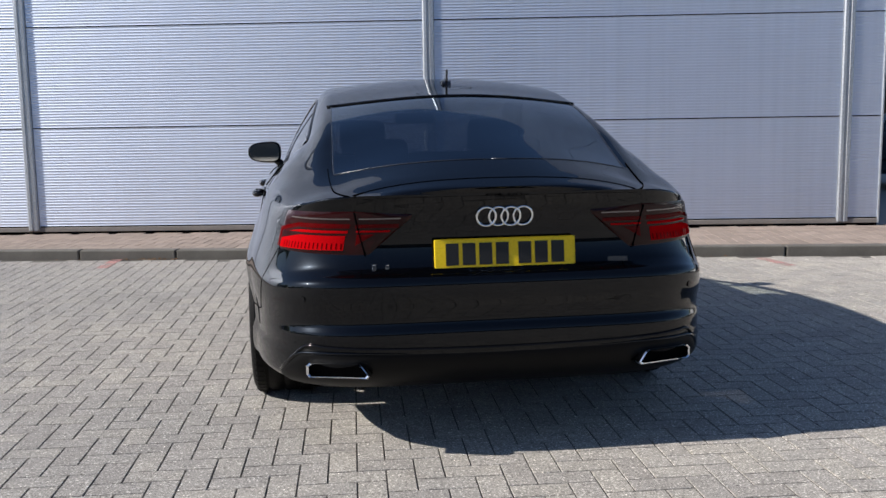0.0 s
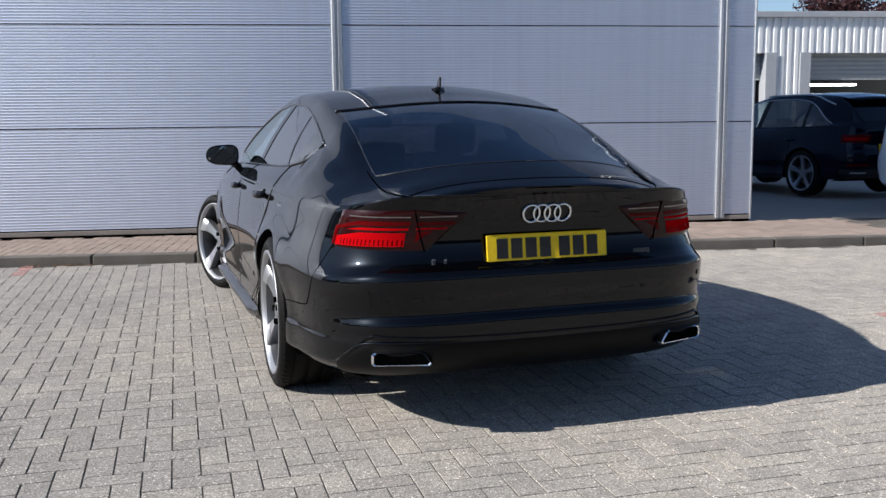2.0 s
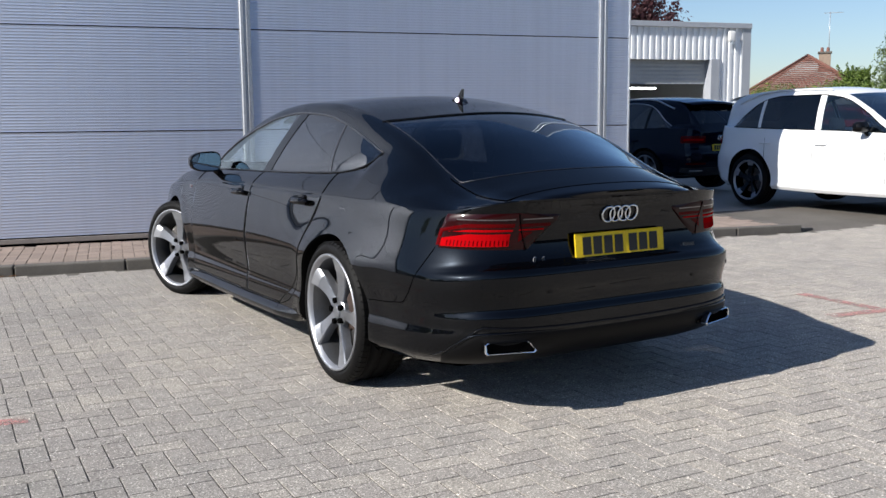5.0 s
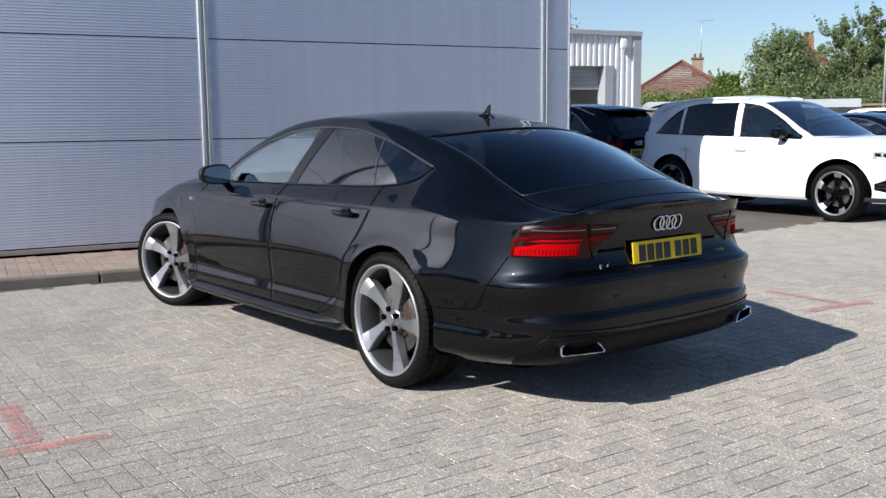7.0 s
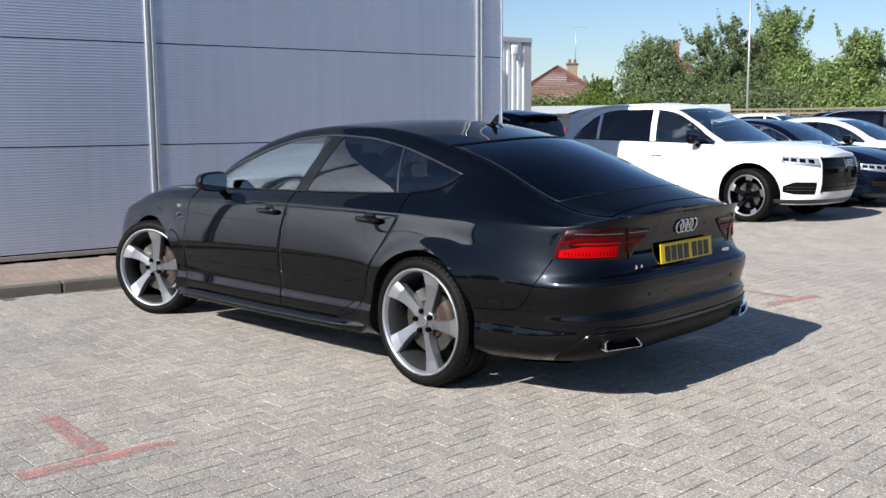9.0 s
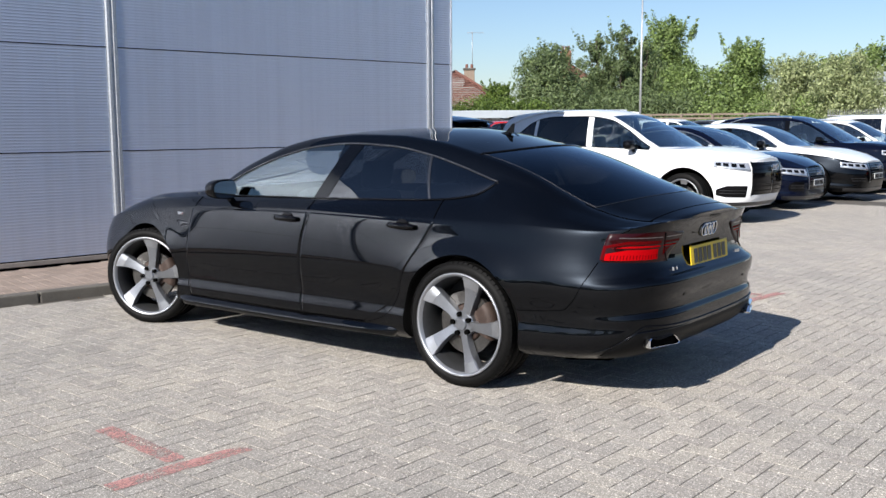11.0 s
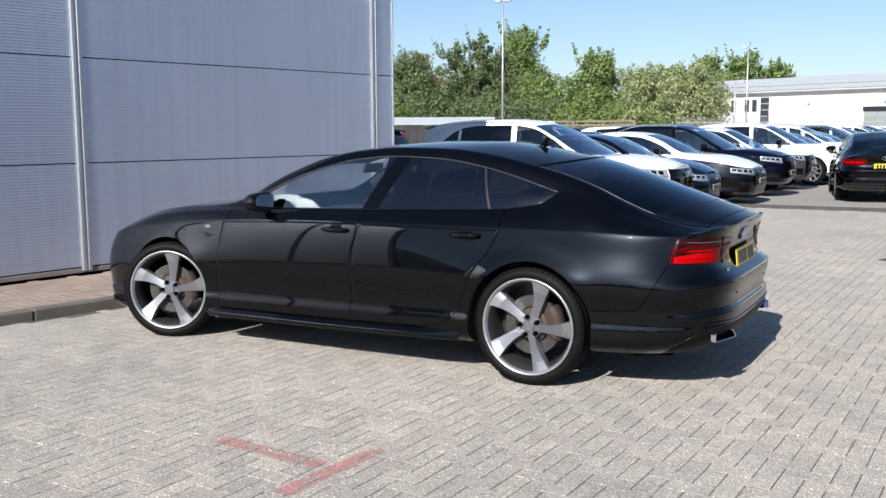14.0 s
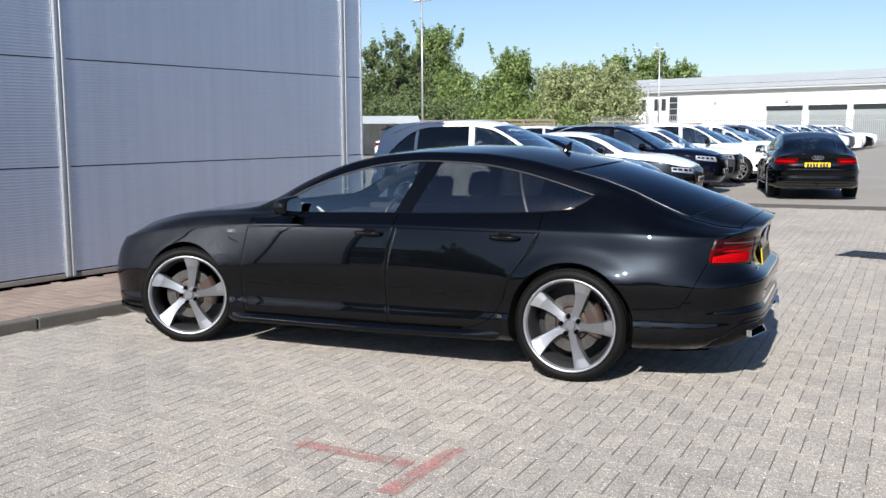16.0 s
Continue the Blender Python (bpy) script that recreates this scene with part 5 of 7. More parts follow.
        out = [(-0.116, 0.016), (-0.102, 0.026), (0.074, 0.026), (0.088, 0.018), (0.116, -0.018), (0.108, -0.028), (-0.106, -0.028), (-0.116, -0.018)]
        out = [(-x * -sgn if sgn > 0 else x, z) for x, z in out] if sgn < 0 else [(-x, z) for x, z in out]
        ring = []
        for yy, k in ((0.0, 1.0), (-0.024, 1.0), (-0.030, 0.965), (-0.026, 0.92), (0.0, 0.90)):
            ring.append([(x * k, yy, z * (k if k == 1.0 else k - 0.10 * (1 if k < 0.95 else 0.4))) for x, z in out + out[:1]])
        sleeve = [[(x * k, yy, z * k) for x, z in out + out[:1]] for yy, k in ((0.004, 1.015), (0.10, 1.015))]
        ex = grid_object("exhaust_trim", ring, M_CHROME, car, "chrome-edged exhaust outlet")
        ex.matrix_basis = f
        ex.data.polygons.foreach_set("use_smooth", [False] * len(ex.data.polygons))
        grid_object("exhaust_sleeve", sleeve, M_GLOSS, ex, "black outlet sleeve")
        hole = mesh_object("exhaust_hole", [(x * 0.93, -0.004, z * 0.9) for x, z in out], [tuple(range(8))], M_UNDER, ex)
        # ridge that runs round the outlet and fades inwards
        ridge = []
        for x_, z_ in smooth_keys([(0.845, 0.285), (0.800, 0.335), (0.765, 0.385), (0.725, 0.404), (0.62, 0.409), (0.50, 0.408), (0.36, 0.404)], 6):
            p, n = rear_point(sh, x_, z_)
            ridge.append((sgn * p[0] + sgn * n[0] * 0.001, p[1] + n[1] * 0.001, z_))
        k_ = len(ridge)
        tube("bumper_ridge", ridge, [0.0075 * min(1.0, 0.3 + 3.0 * i / k_, 0.1 + 2.2 * (k_ - 1 - i) / k_) for i in range(k_)], M_BLACK, car, "", 8)
        # parking sensors
        for sx, sz in ((0.73, 0.60), (0.42, 0.575)):
            p, n = rear_point(sh, sx, sz)
            bm = cyl_bm((0, -0.003, 0), (0, 0.004, 0), 0.011, n=14)
            q = part("parking_sensor", bm, M_GLOSS, car)
            q.matrix_basis = Matrix.Translation((sgn * p[0], p[1], p[2])) @ facing((sgn * n[0], n[1], 0))
    # lower rear apron: one skin from side to side, with a crease over the outlets
    u1 = float(sh.u_of_x(0.815))
    top = lambda u: 0.405 + 0.030 * min(1, u / u1) ** 2 - 0.13 * max(0, (u / u1 - 0.84) / 0.16)
    half = sh.patch(0.0003, u1, lambda u: float(sh.sill(-1.1)) + 0.006, top, 36, 8, 0.007, 0.0)
    half[-1] -= (half[-1] - half[-2]) * 0.1 + np.array((0, -0.010, 0))
    half[:, -1] += np.array((0, 0.012, 0))
    whole = np.concatenate([mirror_u(half[::-1], -1), half[1:]])
    grid_object("rear_apron", whole, M_APRON, car, "black plastic rear apron")
    crease = []
    for u in np.linspace(-u1, u1, 70):
        p, n = sh.normal_out(max(abs(u), 0.0003), top(abs(u)) + 0.010)
        crease.append((math.copysign(1, u) * (p[0] + n[0] * 0.003), p[1] + n[1] * 0.003, p[2]))
    trim_along("apron_edge", car, crease, 0.005, M_GLOSS)
    # front lip
    u0 = front_at(sh, 0.90)
    lip = sh.patch(u0, 0.9997, lambda u: float(sh.sill(3.8)) - 0.012, lambda u: float(sh.sill(3.8)) + 0.045, 30, 4, 0.026, 0.012)
    whole = np.concatenate([lip, mirror_u(lip[::-1], -1)[1:]])
    grid_object("front_lip", whole, M_GLOSS, car, "black front bumper lip")
    # plate, badges, aerial, lid line
    plate(car, (0.008, -1.056, 0.748), pose(0, 0, 0, -6))
    p, n = rear_point(sh, 0.0, 0.882)
    ring_badge(car, (0.008, p[1] - 0.004, 0.882), pose(0, 0, 0, 12))
    p, n = rear_point(sh, 0.44, 0.71)
    for dx, w, h in ((-0.022, 0.034, 0.032), (0.026, 0.03, 0.026)):
        b = part("model_badge", box_bm(-w / 2, w / 2, -0.004, 0.002, -h / 2, h / 2, 0.004, 1), M_CHROME, car, "small chrome badge")
        b.matrix_basis = Matrix.Translation((-0.445 + dx, p[1] - 0.004, 0.708)) @ pose(0, 0, 0, -6) @ Matrix.Diagonal((0.45, 1, 0.8, 1))
    for dz, w, h in ((0.012, 0.075, 0.018), (-0.014, 0.105, 0.009)):
        b = part("model_badge", box_bm(-w / 2, w / 2, -0.003, 0.002, -h / 2, h / 2), M_CHROME, car, "small chrome badge")
        b.matrix_basis = Matrix.Translation((0.43, p[1] - 0.003, 0.700 + dz)) @ pose(0, 0, 0, -6)
    z0 = float(sh.mid_z(0.30)) - 0.008
    fin = [[(0.0 + w * s, y, z) for s in (-1, -0.4, 0.4, 1)] for y, z, w in ((0.42, z0, 0.022), (0.37, z0 + 0.014, 0.024), (0.31, z0 + 0.022, 0.022), (0.27, z0 + 0.022, 0.02), (0.22, z0 - 0.012, 0.012))]
    aerial = grid_object("roof_aerial", fin, M_GLOSS, car, "black shark-fin roof aerial")
    part("aerial_base", cyl_bm((0, 0.31, z0 - 0.01), (0, 0.31, z0 + 0.02), 0.03, 0.02, 16), M_GLOSS, aerial)
    blade = prism_bm([(0.335, z0 + 0.015), (0.275, z0 + 0.075), (0.262, z0 + 0.075), (0.268, z0 + 0.01)], -0.004, 0.004)
    bmesh.ops.transform(blade, matrix=Matrix(((0, 0, 1, 0), (1, 0, 0, 0), (0, 1, 0, 0), (0, 0, 0, 1))), verts=blade.verts)
    part("aerial_fin", blade, M_GLOSS, aerial)
    for sgn in (-1, 1):
        for side_pts in ([rows[min(range(len(rows)), key=lambda k: abs(rows[k][0][1] - y))] for y in np.linspace(-0.62, -0.98, 10)],):
            pts = [(sgn * (q[EDGE][0] + 0.022), q[EDGE][1], q[EDGE][2] + 0.001) for q in side_pts]
            trim_along("lid_gap", car, pts, 0.002, M_GAP)
    line = [rows[min(range(len(rows)), key=lambda k: abs(rows[k][0][1] + 0.955))]]
    pts = [(s * p[0], p[1], p[2] + 0.0005) for s, seq in ((-1, line[0][EDGE:]), (1, line[0][EDGE:][::-1])) for p in seq]
    trim_along("spoiler_gap", car, pts, 0.0018, M_GAP)
    line = rows[min(range(len(rows)), key=lambda k: abs(rows[k][0][1] - 0.10))]
    pts = [(s * p[0], p[1], p[2] + 0.001) for s, seq in ((-1, line[EDGE - 1:]), (1, line[EDGE - 1:][::-1])) for p in seq]
    trim_along("roof_edge_trim", car, pts, 0.007, M_GLOSS)
    # bright edge round the tailgate glass
    near_row = lambda y: rows[min(range(len(rows)), key=lambda k: abs(rows[k][0][1] - y))]
    low = near_row(sh.backlight[0])
    for sgn in (-1, 1):
        side_edge = [near_row(y)[EDGE] for y in np.linspace(sh.backlight[1], sh.backlight[0], 24)]
        trim_along("glass_edge", car, [(sgn * p[0], p[1], p[2] + 0.001) for p in side_edge + low[EDGE + 1:]], 0.0018, M_SATIN_DARK, "thin dark edge of the tailgate glass")
    cabin(car, sh, 1.35, 0.45)
    # roof lining, screen pillar trims, inside mirror and sun visors
    span = [q for q in rows if 0.12 < q[0][1] < 1.52]
    lining = [[(s * p[0] * 0.985, p[1], p[2] - 0.022) for s, seq in ((-1, q[RAIL + 1:]), (1, q[RAIL + 1:-1][::-1])) for p in seq] for q in span]
    grid_object("roof_lining", lining, M_HEADLINER, car, "pale grey cloth roof lining")
    for sgn in (-1, 1):
        pts = [[(sgn * (q[RAIL][0] - 0.012), q[RAIL][1], q[RAIL][2] + 0.002), (sgn * (q[RAIL][0] - 0.055), q[RAIL][1], q[RAIL][2] + 0.004), (sgn * (q[EDGE][0] - 0.004), q[EDGE][1], q[EDGE][2] - 0.022)] for q in rows if 1.44 < q[0][1] < 2.20]
        grid_object("pillar_trim", pts, M_HEADLINER, car, "pale grey screen pillar trim")
        visor = box_bm(-0.20, 0.20, -0.075, 0.075, -0.008, 0.008, 0.006, 2)
        bmesh.ops.transform(visor, matrix=pose(sgn * 0.34, 1.56, 1.315, -16), verts=visor.verts)
        part("sun_visor", visor, M_HEADLINER, car, "grey sun visor folded up", True)
    glass_box = box_bm(-0.125, 0.125, -0.014, 0.014, -0.035, 0.035, 0.012, 2)
    bmesh.ops.transform(glass_box, matrix=pose(0, 1.70, 1.245, 8), verts=glass_box.verts)
    inner = part("inside_mirror", glass_box, M_PLASTIC, car, "black inside mirror", True)
    tube("mirror_stem", [(0, 1.71, 1.26), (0, 1.76, 1.30), (0, 1.80, 1.325)], 0.011, M_PLASTIC, inner, "", 8)
    return car


M_APRON = mat("apron_plastic", (0.0035, 0.0035, 0.0038), 0.5, Specular_IOR_Level=0.12)
M_LAMP_LINE = mat("lamp_line", (0.22, 0.20, 0.20), 0.3, 0.8)
M_PILLAR = mat("pillar_black", (0.0015, 0.0015, 0.0018), 0.10, Specular_IOR_Level=0.3)
M_SATIN_DARK = mat("dark_satin_trim", (0.10, 0.10, 0.105), 0.3, 0.9)
hero = build_hero()

# ---- the other cars ----
SUV = Shape(
    wheelbase=2.82, hub=0.365, n_rear=6.0, n_front=3.5, glass_bulge=0.014, tail_taper=0.04,
    rear=curve((0.0, -0.80), (0.15, -0.90), (0.35, -0.945), (0.55, -0.94), (0.62, -0.915), (0.8, -0.895), (1.0, -0.90)),
    front=curve((0.0, 3.66), (0.2, 3.75), (0.5, 3.79), (0.8, 3.785), (1.0, 3.73)),
    width=curve((0.0, 0.89), (0.08, 0.935), (0.2, 0.925), (0.5, 0.94), (0.8, 0.942), (0.93, 0.93), (1.0, 0.912)),
    sill=curve((-1.0, 0.30), (0.0, 0.27), (1.4, 0.25), (2.8, 0.26), (3.8, 0.25)),
    shoulder=curve((-1.0, 1.02), (-0.8, 1.0), (0.0, 0.985), (1.4, 0.965), (2.2, 0.94), (2.82, 0.945), (3.3, 0.93), (3.6, 0.905), (3.8, 0.89)),
    belt_x=curve((-0.9, 0.70), (-0.8, 0.79), (-0.5, 0.825), (0.5, 0.84), (2.0, 0.83), (2.3, 0.83), (2.8, 0.80), (3.3, 0.68), (3.6, 0.5)),
    belt_z=curve((-0.9, 1.03), (-0.8, 1.13), (-0.6, 1.12), (0.5, 1.09), (2.2, 1.05), (2.5, 1.02), (2.8, 1.03), (3.3, 0.985), (3.65, 0.92)),
    rail_x=curve((-0.9, 0.66), (-0.8, 0.76), (-0.45, 0.80), (-0.25, 0.755), (-0.05, 0.705), (0.15, 0.672), (1.0, 0.65), (1.5, 0.675), (1.9, 0.74), (2.3, 0.815), (2.8, 0.76), (3.3, 0.62), (3.6, 0.42)),
    rail_z=curve((-0.9, 1.035), (-0.8, 1.135), (-0.6, 1.13), (-0.45, 1.15), (-0.25, 1.29), (-0.05, 1.435), (0.15, 1.51), (0.4, 1.54), (1.0, 1.545), (1.4, 1.50), (1.8, 1.33), (2.1, 1.15), (2.3, 1.06), (2.8, 1.045), (3.3, 1.0), (3.65, 0.925)),
    edge_x=curve((-0.9, 0.50), (-0.8, 0.62), (-0.6, 0.60), (0.5, 0.57), (1.3, 0.575), (1.8, 0.64), (2.3, 0.72), (2.8, 0.68), (3.3, 0.5), (3.6, 0.3)),
    edge_z=curve((-0.9, 1.04), (-0.85, 1.16), (-0.75, 1.34), (-0.6, 1.50), (-0.4, 1.575), (0.2, 1.615), (1.0, 1.61), (1.4, 1.545), (1.8, 1.37), (2.2, 1.15), (2.4, 1.06), (2.8, 1.065), (3.3, 1.02), (3.65, 0.93)),
    mid_z=curve((-0.9, 1.05), (-0.85, 1.19), (-0.75, 1.38), (-0.6, 1.54), (-0.4, 1.615), (0.2, 1.655), (0.8, 1.66), (1.2, 1.635), (1.5, 1.56), (1.9, 1.37), (2.3, 1.16), (2.5, 1.075), (2.8, 1.09), (3.3, 1.045), (3.5, 1.0), (3.65, 0.94)),
    bow=curve((-0.9, 0.0), (-0.6, -0.03), (0.0, 0.0), (1.0, 0.0), (1.4, 0.06), (2.3, 0.15), (2.8, 0.08), (3.5, 0.0)),
    dlo=(-0.44, 2.22), pillars=(1.12, 0.08), screen=(1.42, 2.32), backlight=(-0.84, -0.64),
    rows=(0.06, 0.1, 0.58, 0.6))
FIVE = dict(lip=M_RIM, blade=M_RIM_GREY, barrel=M_BARREL, count=5, root=0.026, tip=0.042, sweep=0.0, twist=0.3, machined=False, cal=170)
FIVE_BLACK = dict(lip=M_RIM, blade=M_RIM_BLACK, barrel=M_RIM_BLACK, count=5, root=0.03, tip=0.055, sweep=radians(8), twist=0.4, machined=True, cal=170)
TEN = dict(lip=M_RIM, blade=M_RIM, barrel=M_BARREL, count=10, root=0.014, tip=0.016, sweep=0.0, twist=0.2, machined=False, cal=170)


def front_face(sh, car, yellow=False, tall=True, slats=7, plated=True):
    """Grille with slats and frame, headlamps, lower intakes and plate."""
    z0, z1 = (0.43, 0.885) if tall else (0.36, 0.70)
    for sgn in (-1, 1):
        ua = front_at(sh, 0.50 if tall else 0.42)
        g = skin("grille", sh, car, M_GLOSS, ua, 0.9995, lambda u: z0, lambda u: z1, 0.010, sgn, 12, 5, 0.008, "black grille")
        for k in range(slats):
            z = z0 + 0.05 + (z1 - z0 - 0.09) * k / (slats - 1)
            skin("grille_slat", sh, g, M_GLOSS if tall else M_SATIN_DARK, ua + 0.003, 0.9995, lambda u: z, lambda u: z + 0.012, 0.018, sgn, 8, 1, 0.0)
        skin("grille_frame", sh, g, M_GLOSS if tall else M_SATIN, ua - 0.004, ua + 0.001, lambda u: z0 - 0.01, lambda u: z1 + 0.01, 0.014, sgn, 2, 5, 0.0)
        u0, u1 = float(sh.u_of_y(float(sh.front(0.5)) - (0.54 if tall else 0.42))), front_at(sh, 0.53 if tall else 0.45)
        top = z1 - 0.0
        k_up = lambda u: (u1 - u) / (u1 - u0)
        h = skin("headlamp", sh, car, M_LAMP_CLEAR, u0, u1, lambda u: top - 0.135 + 0.065 * k_up(u), lambda u: top - 0.010 + 0.035 * k_up(u), 0.007, sgn, 16, 4, 0.006, "clear headlamp unit")
        for q in (0.16, 0.38, 0.60, 0.80):
            ua_ = u1 - q * (u1 - u0)
            skin("headlamp_inner", sh, h, M_GLOSS, ua_ - 0.15 * (u1 - u0), ua_, lambda u: top - 0.088 + 0.050 * k_up(u), lambda u: top - 0.034 + 0.036 * k_up(u), 0.0095, sgn, 6, 3, 0.001)
        skin("headlamp_strip", sh, h, M_SATIN, u0 + 0.1 * (u1 - u0), u1 - 0.05 * (u1 - u0), lambda u: top - 0.120 + 0.062 * k_up(u), lambda u: top - 0.106 + 0.060 * k_up(u), 0.0095, sgn, 10, 1, 0.0)
        ui0, ui1 = front_at(sh, 0.80), front_at(sh, 0.57)
        lean = lambda u: min(1.0, (u - ui0) / (ui1 - ui0) * 3.0)
        it = skin("side_intake", sh, car, M_GLOSS, ui0, ui1, lambda u: z0 - 0.035 + 0.03 * (1 - lean(u)), lambda u: z0 + 0.075 + 0.055 * lean(u), 0.006, sgn, 12, 4, 0.005, "black air intake")
        for q in (0.32, 0.62):
            skin("intake_bar", sh, it, M_SATIN_DARK, ui0 + 0.1 * (ui1 - ui0), ui1 - 0.05 * (ui1 - ui0), lambda u: z0 - 0.02 + 0.13 * q, lambda u: z0 - 0.012 + 0.13 * q, 0.012, sgn, 8, 1, 0.0)
        skin("lower_lip", sh, car, M_SATIN_DARK, front_at(sh, 0.84), 0.9995, lambda u: float(sh.sill(3.6)) + 0.02, lambda u: float(sh.sill(3.6)) + 0.075, 0.01, sgn, 14, 2, 0.006)
    yn = float(sh.front(0.55)) + 0.024
    if plated:
        plate(car, (0, yn, z0 + 0.10), pose(0, 0, 0, 0, 0, 180), yellow)
    ring_badge(car, (0, yn + 0.006, z1 - 0.075), pose(0, 0, 0, 0, 0, 180), 0.04, 0.052, 0.006)


def rear_face(sh, car, z0, z1, plate_z, xin=0.42, yout=-0.72):
    for sgn in (-1, 1):
        lamp = skin("tail_lamp", sh, car, M_RED, float(sh.u_of_x(xin)), float(sh.u_of_y(yout)), lambda u: z0, lambda u: z1, 0.008, sgn, 20, 4, 0.006, "red tail lamp")
        skin("lamp_element", sh, lamp, M_RED_BRIGHT, float(sh.u_of_x(xin + 0.06)), float(sh.u_of_y(yout - 0.05)), lambda u: z0 + 0.3 * (z1 - z0), lambda u: z0 + 0.6 * (z1 - z0), 0.010, sgn, 14, 2, 0.0)
        if sh is SUV:
            skin("rear_reflector", sh, car, M_RED, float(sh.u_of_x(0.45)), float(sh.u_of_x(0.78)), lambda u: float(sh.sill(-0.9)) + 0.20, lambda u: float(sh.sill(-0.9)) + 0.235, 0.006, sgn, 8, 1, 0.0)
        skin("rear_apron", sh, car, M_PLASTIC, 0.0005, float(sh.u_of_x(0.82)), lambda u: float(sh.sill(-0.9)) + 0.01, lambda u: float(sh.sill(-0.9)) + 0.15, 0.006, sgn, 14, 2, 0.004)
        if sh is SUV:
            skin("exhaust_trim", sh, car, M_CHROME, float(sh.u_of_x(0.48)), float(sh.u_of_x(0.72)), lambda u: float(sh.sill(-0.9)) + 0.09, lambda u: float(sh.sill(-0.9)) + 0.115, 0.014, sgn, 8, 1, 0.0)
    p, n = sh.normal_out(0.0005, plate_z)
    plate(car, (0, float(p[1]) - 0.014, plate_z), pose(0, 0, 0, -4))
    p, n = sh.normal_out(0.0005, min(plate_z + 0.16, 0.98))
    ring_badge(car, (0, float(p[1]) - 0.012, plate_z + 0.16), pose(0, 0, 0, 0), 0.038, 0.05, 0.006)


def lot_car(kind, m, paint, label, front=False, rear=False, style=FIVE, name="parked_car", scale=(1, 1, 1), top_paint=None, detail=60, inside=True, rails=False, tall=None, trim=None, plated=True, arch=None):
    sh = SUV if kind == "suv" else FAST
    arch = arch or (0.41 if kind == "suv" else 0.397)
    car = thing(name, m @ Matrix.Diagonal((*scale, 1)), label, "car", "cars parked in the yard")
    body, rows = car_shell(sh, car, paint, detail, 16, "", tint=M_TINT, clear=M_GLASS, cut=arch, top_paint=top_paint)
    wheel_wells(sh, car, arch)
    underbody(sh, car, 0.26)
    r = sh.hub
    for sgn in (-1, 1):
        for y in (0, sh.wheelbase):
            wheel(car, sgn * 0.81, y, r, style, 0, 0.3, rim_r=r - 0.085, caliper=False, detail=36)
        zd = 0.40 if kind == "suv" else 0.29
        for y in ((2.30, 1.16, 0.30) if kind == "suv" else (2.40, 1.25, 0.40)):
            line_on_flank("panel_gap", sh, car, [(y, zd), (y + 0.02, 0.6), (y - 0.03, float(sh.shoulder(y)) - 0.02)], 0.004, M_GAP, sgn, -0.001, 10)
        for y in (1.30, 0.30):
            x = float(sh.side(y, 0.89))
            tube("door_handle", [(sgn * (x + h), y + d, 0.895) for d, h in ((-0.1, 0.0), (-0.08, 0.025), (0.08, 0.025), (0.1, 0.0))], 0.013, paint, car, "", 8)
        span = [q for q in rows if sh.dlo[0] - 0.01 <= q[0][1] <= sh.dlo[1] + 0.01]
        tube("window_trim", [(sgn * (q[RAIL][0] + 0.002), q[RAIL][1], q[RAIL][2]) for q in span], 0.008, trim or (M_SATIN if not rails else M_GLOSS), car, "", 6)
        tube("window_trim", [(sgn * (q[BELT][0] + 0.003), q[BELT][1], q[BELT][2]) for q in span], 0.007, M_GLOSS, car, "", 6)
        for y, lean, wide in ((sh.pillars[0], 0.07, 0.05), (sh.pillars[1], 0.03, 0.028)):
            pts = []
            for q in np.linspace(0, 1, 7):
                yy = y + lean * (0.5 - q)
                ib = rows[min(range(len(rows)), key=lambda k: abs(rows[k][0][1] - yy))]
                x = ib[BELT][0] + (ib[RAIL][0] - ib[BELT][0]) * q + 0.014 * math.sin(math.pi * q) + 0.004
                z = ib[BELT][2] + (ib[RAIL][2] - ib[BELT][2]) * q
                pts.append([(sgn * (x - 0.012), yy - wide, z), (sgn * x, yy - wide, z), (sgn * x, yy + wide, z), (sgn * (x - 0.012), yy + wide, z)])
            grid_object("door_pillar", pts, paint if top_paint is None and paint is M_WHITE else M_GLOSS, car, "", flip=sgn > 0).data.set_sharp_from_angle(angle=radians(30))
        zm = 1.12 if kind == "suv" else 1.04
        door_mirror(car, (sgn * 0.975, 1.93, zm), sgn, 0.22, 0.15, 0.15, M_GLOSS)
        if rails:
            i = [q for q in rows if -0.45 < q[0][1] < 1.2]
            tube("roof_rail", [(sgn * (q[RAIL + 2][0]), q[0][1], q[RAIL + 2][2] + 0.03) for q in i], 0.014, M_SATIN if paint is not M_WHITE else M_WHITE, car, "", 8)
    if front:
        front_face(sh, car, False, kind == "suv" if tall is None else tall, plated=plated)
    if rear:
        if kind == "suv":
            rear_face(sh, car, 0.86, 0.98, 0.78)
            spoiler = [[(x, y, z) for x in np.linspace(-0.6, 0.6, 9)] for y, z in ((-0.50, 1.600), (-0.64, 1.575), (-0.78, 1.545), (-0.78, 1.52), (-0.64, 1.53))]
            spoiler = [[(x, y + 0.05 * (x / 0.6) ** 2, z - 0.03 * (x / 0.6) ** 2) for x, y, z in row] for row in spoiler]
            grid_object("roof_spoiler", spoiler, paint, car)
        else:
            rear_face(sh, car, 0.765, 0.89, 0.74)
    if inside:
        cabin(car, sh, 1.30, 0.40, 0.34 if kind == "suv" else 0.24, 1.0 if kind == "suv" else 0.9)
    return car


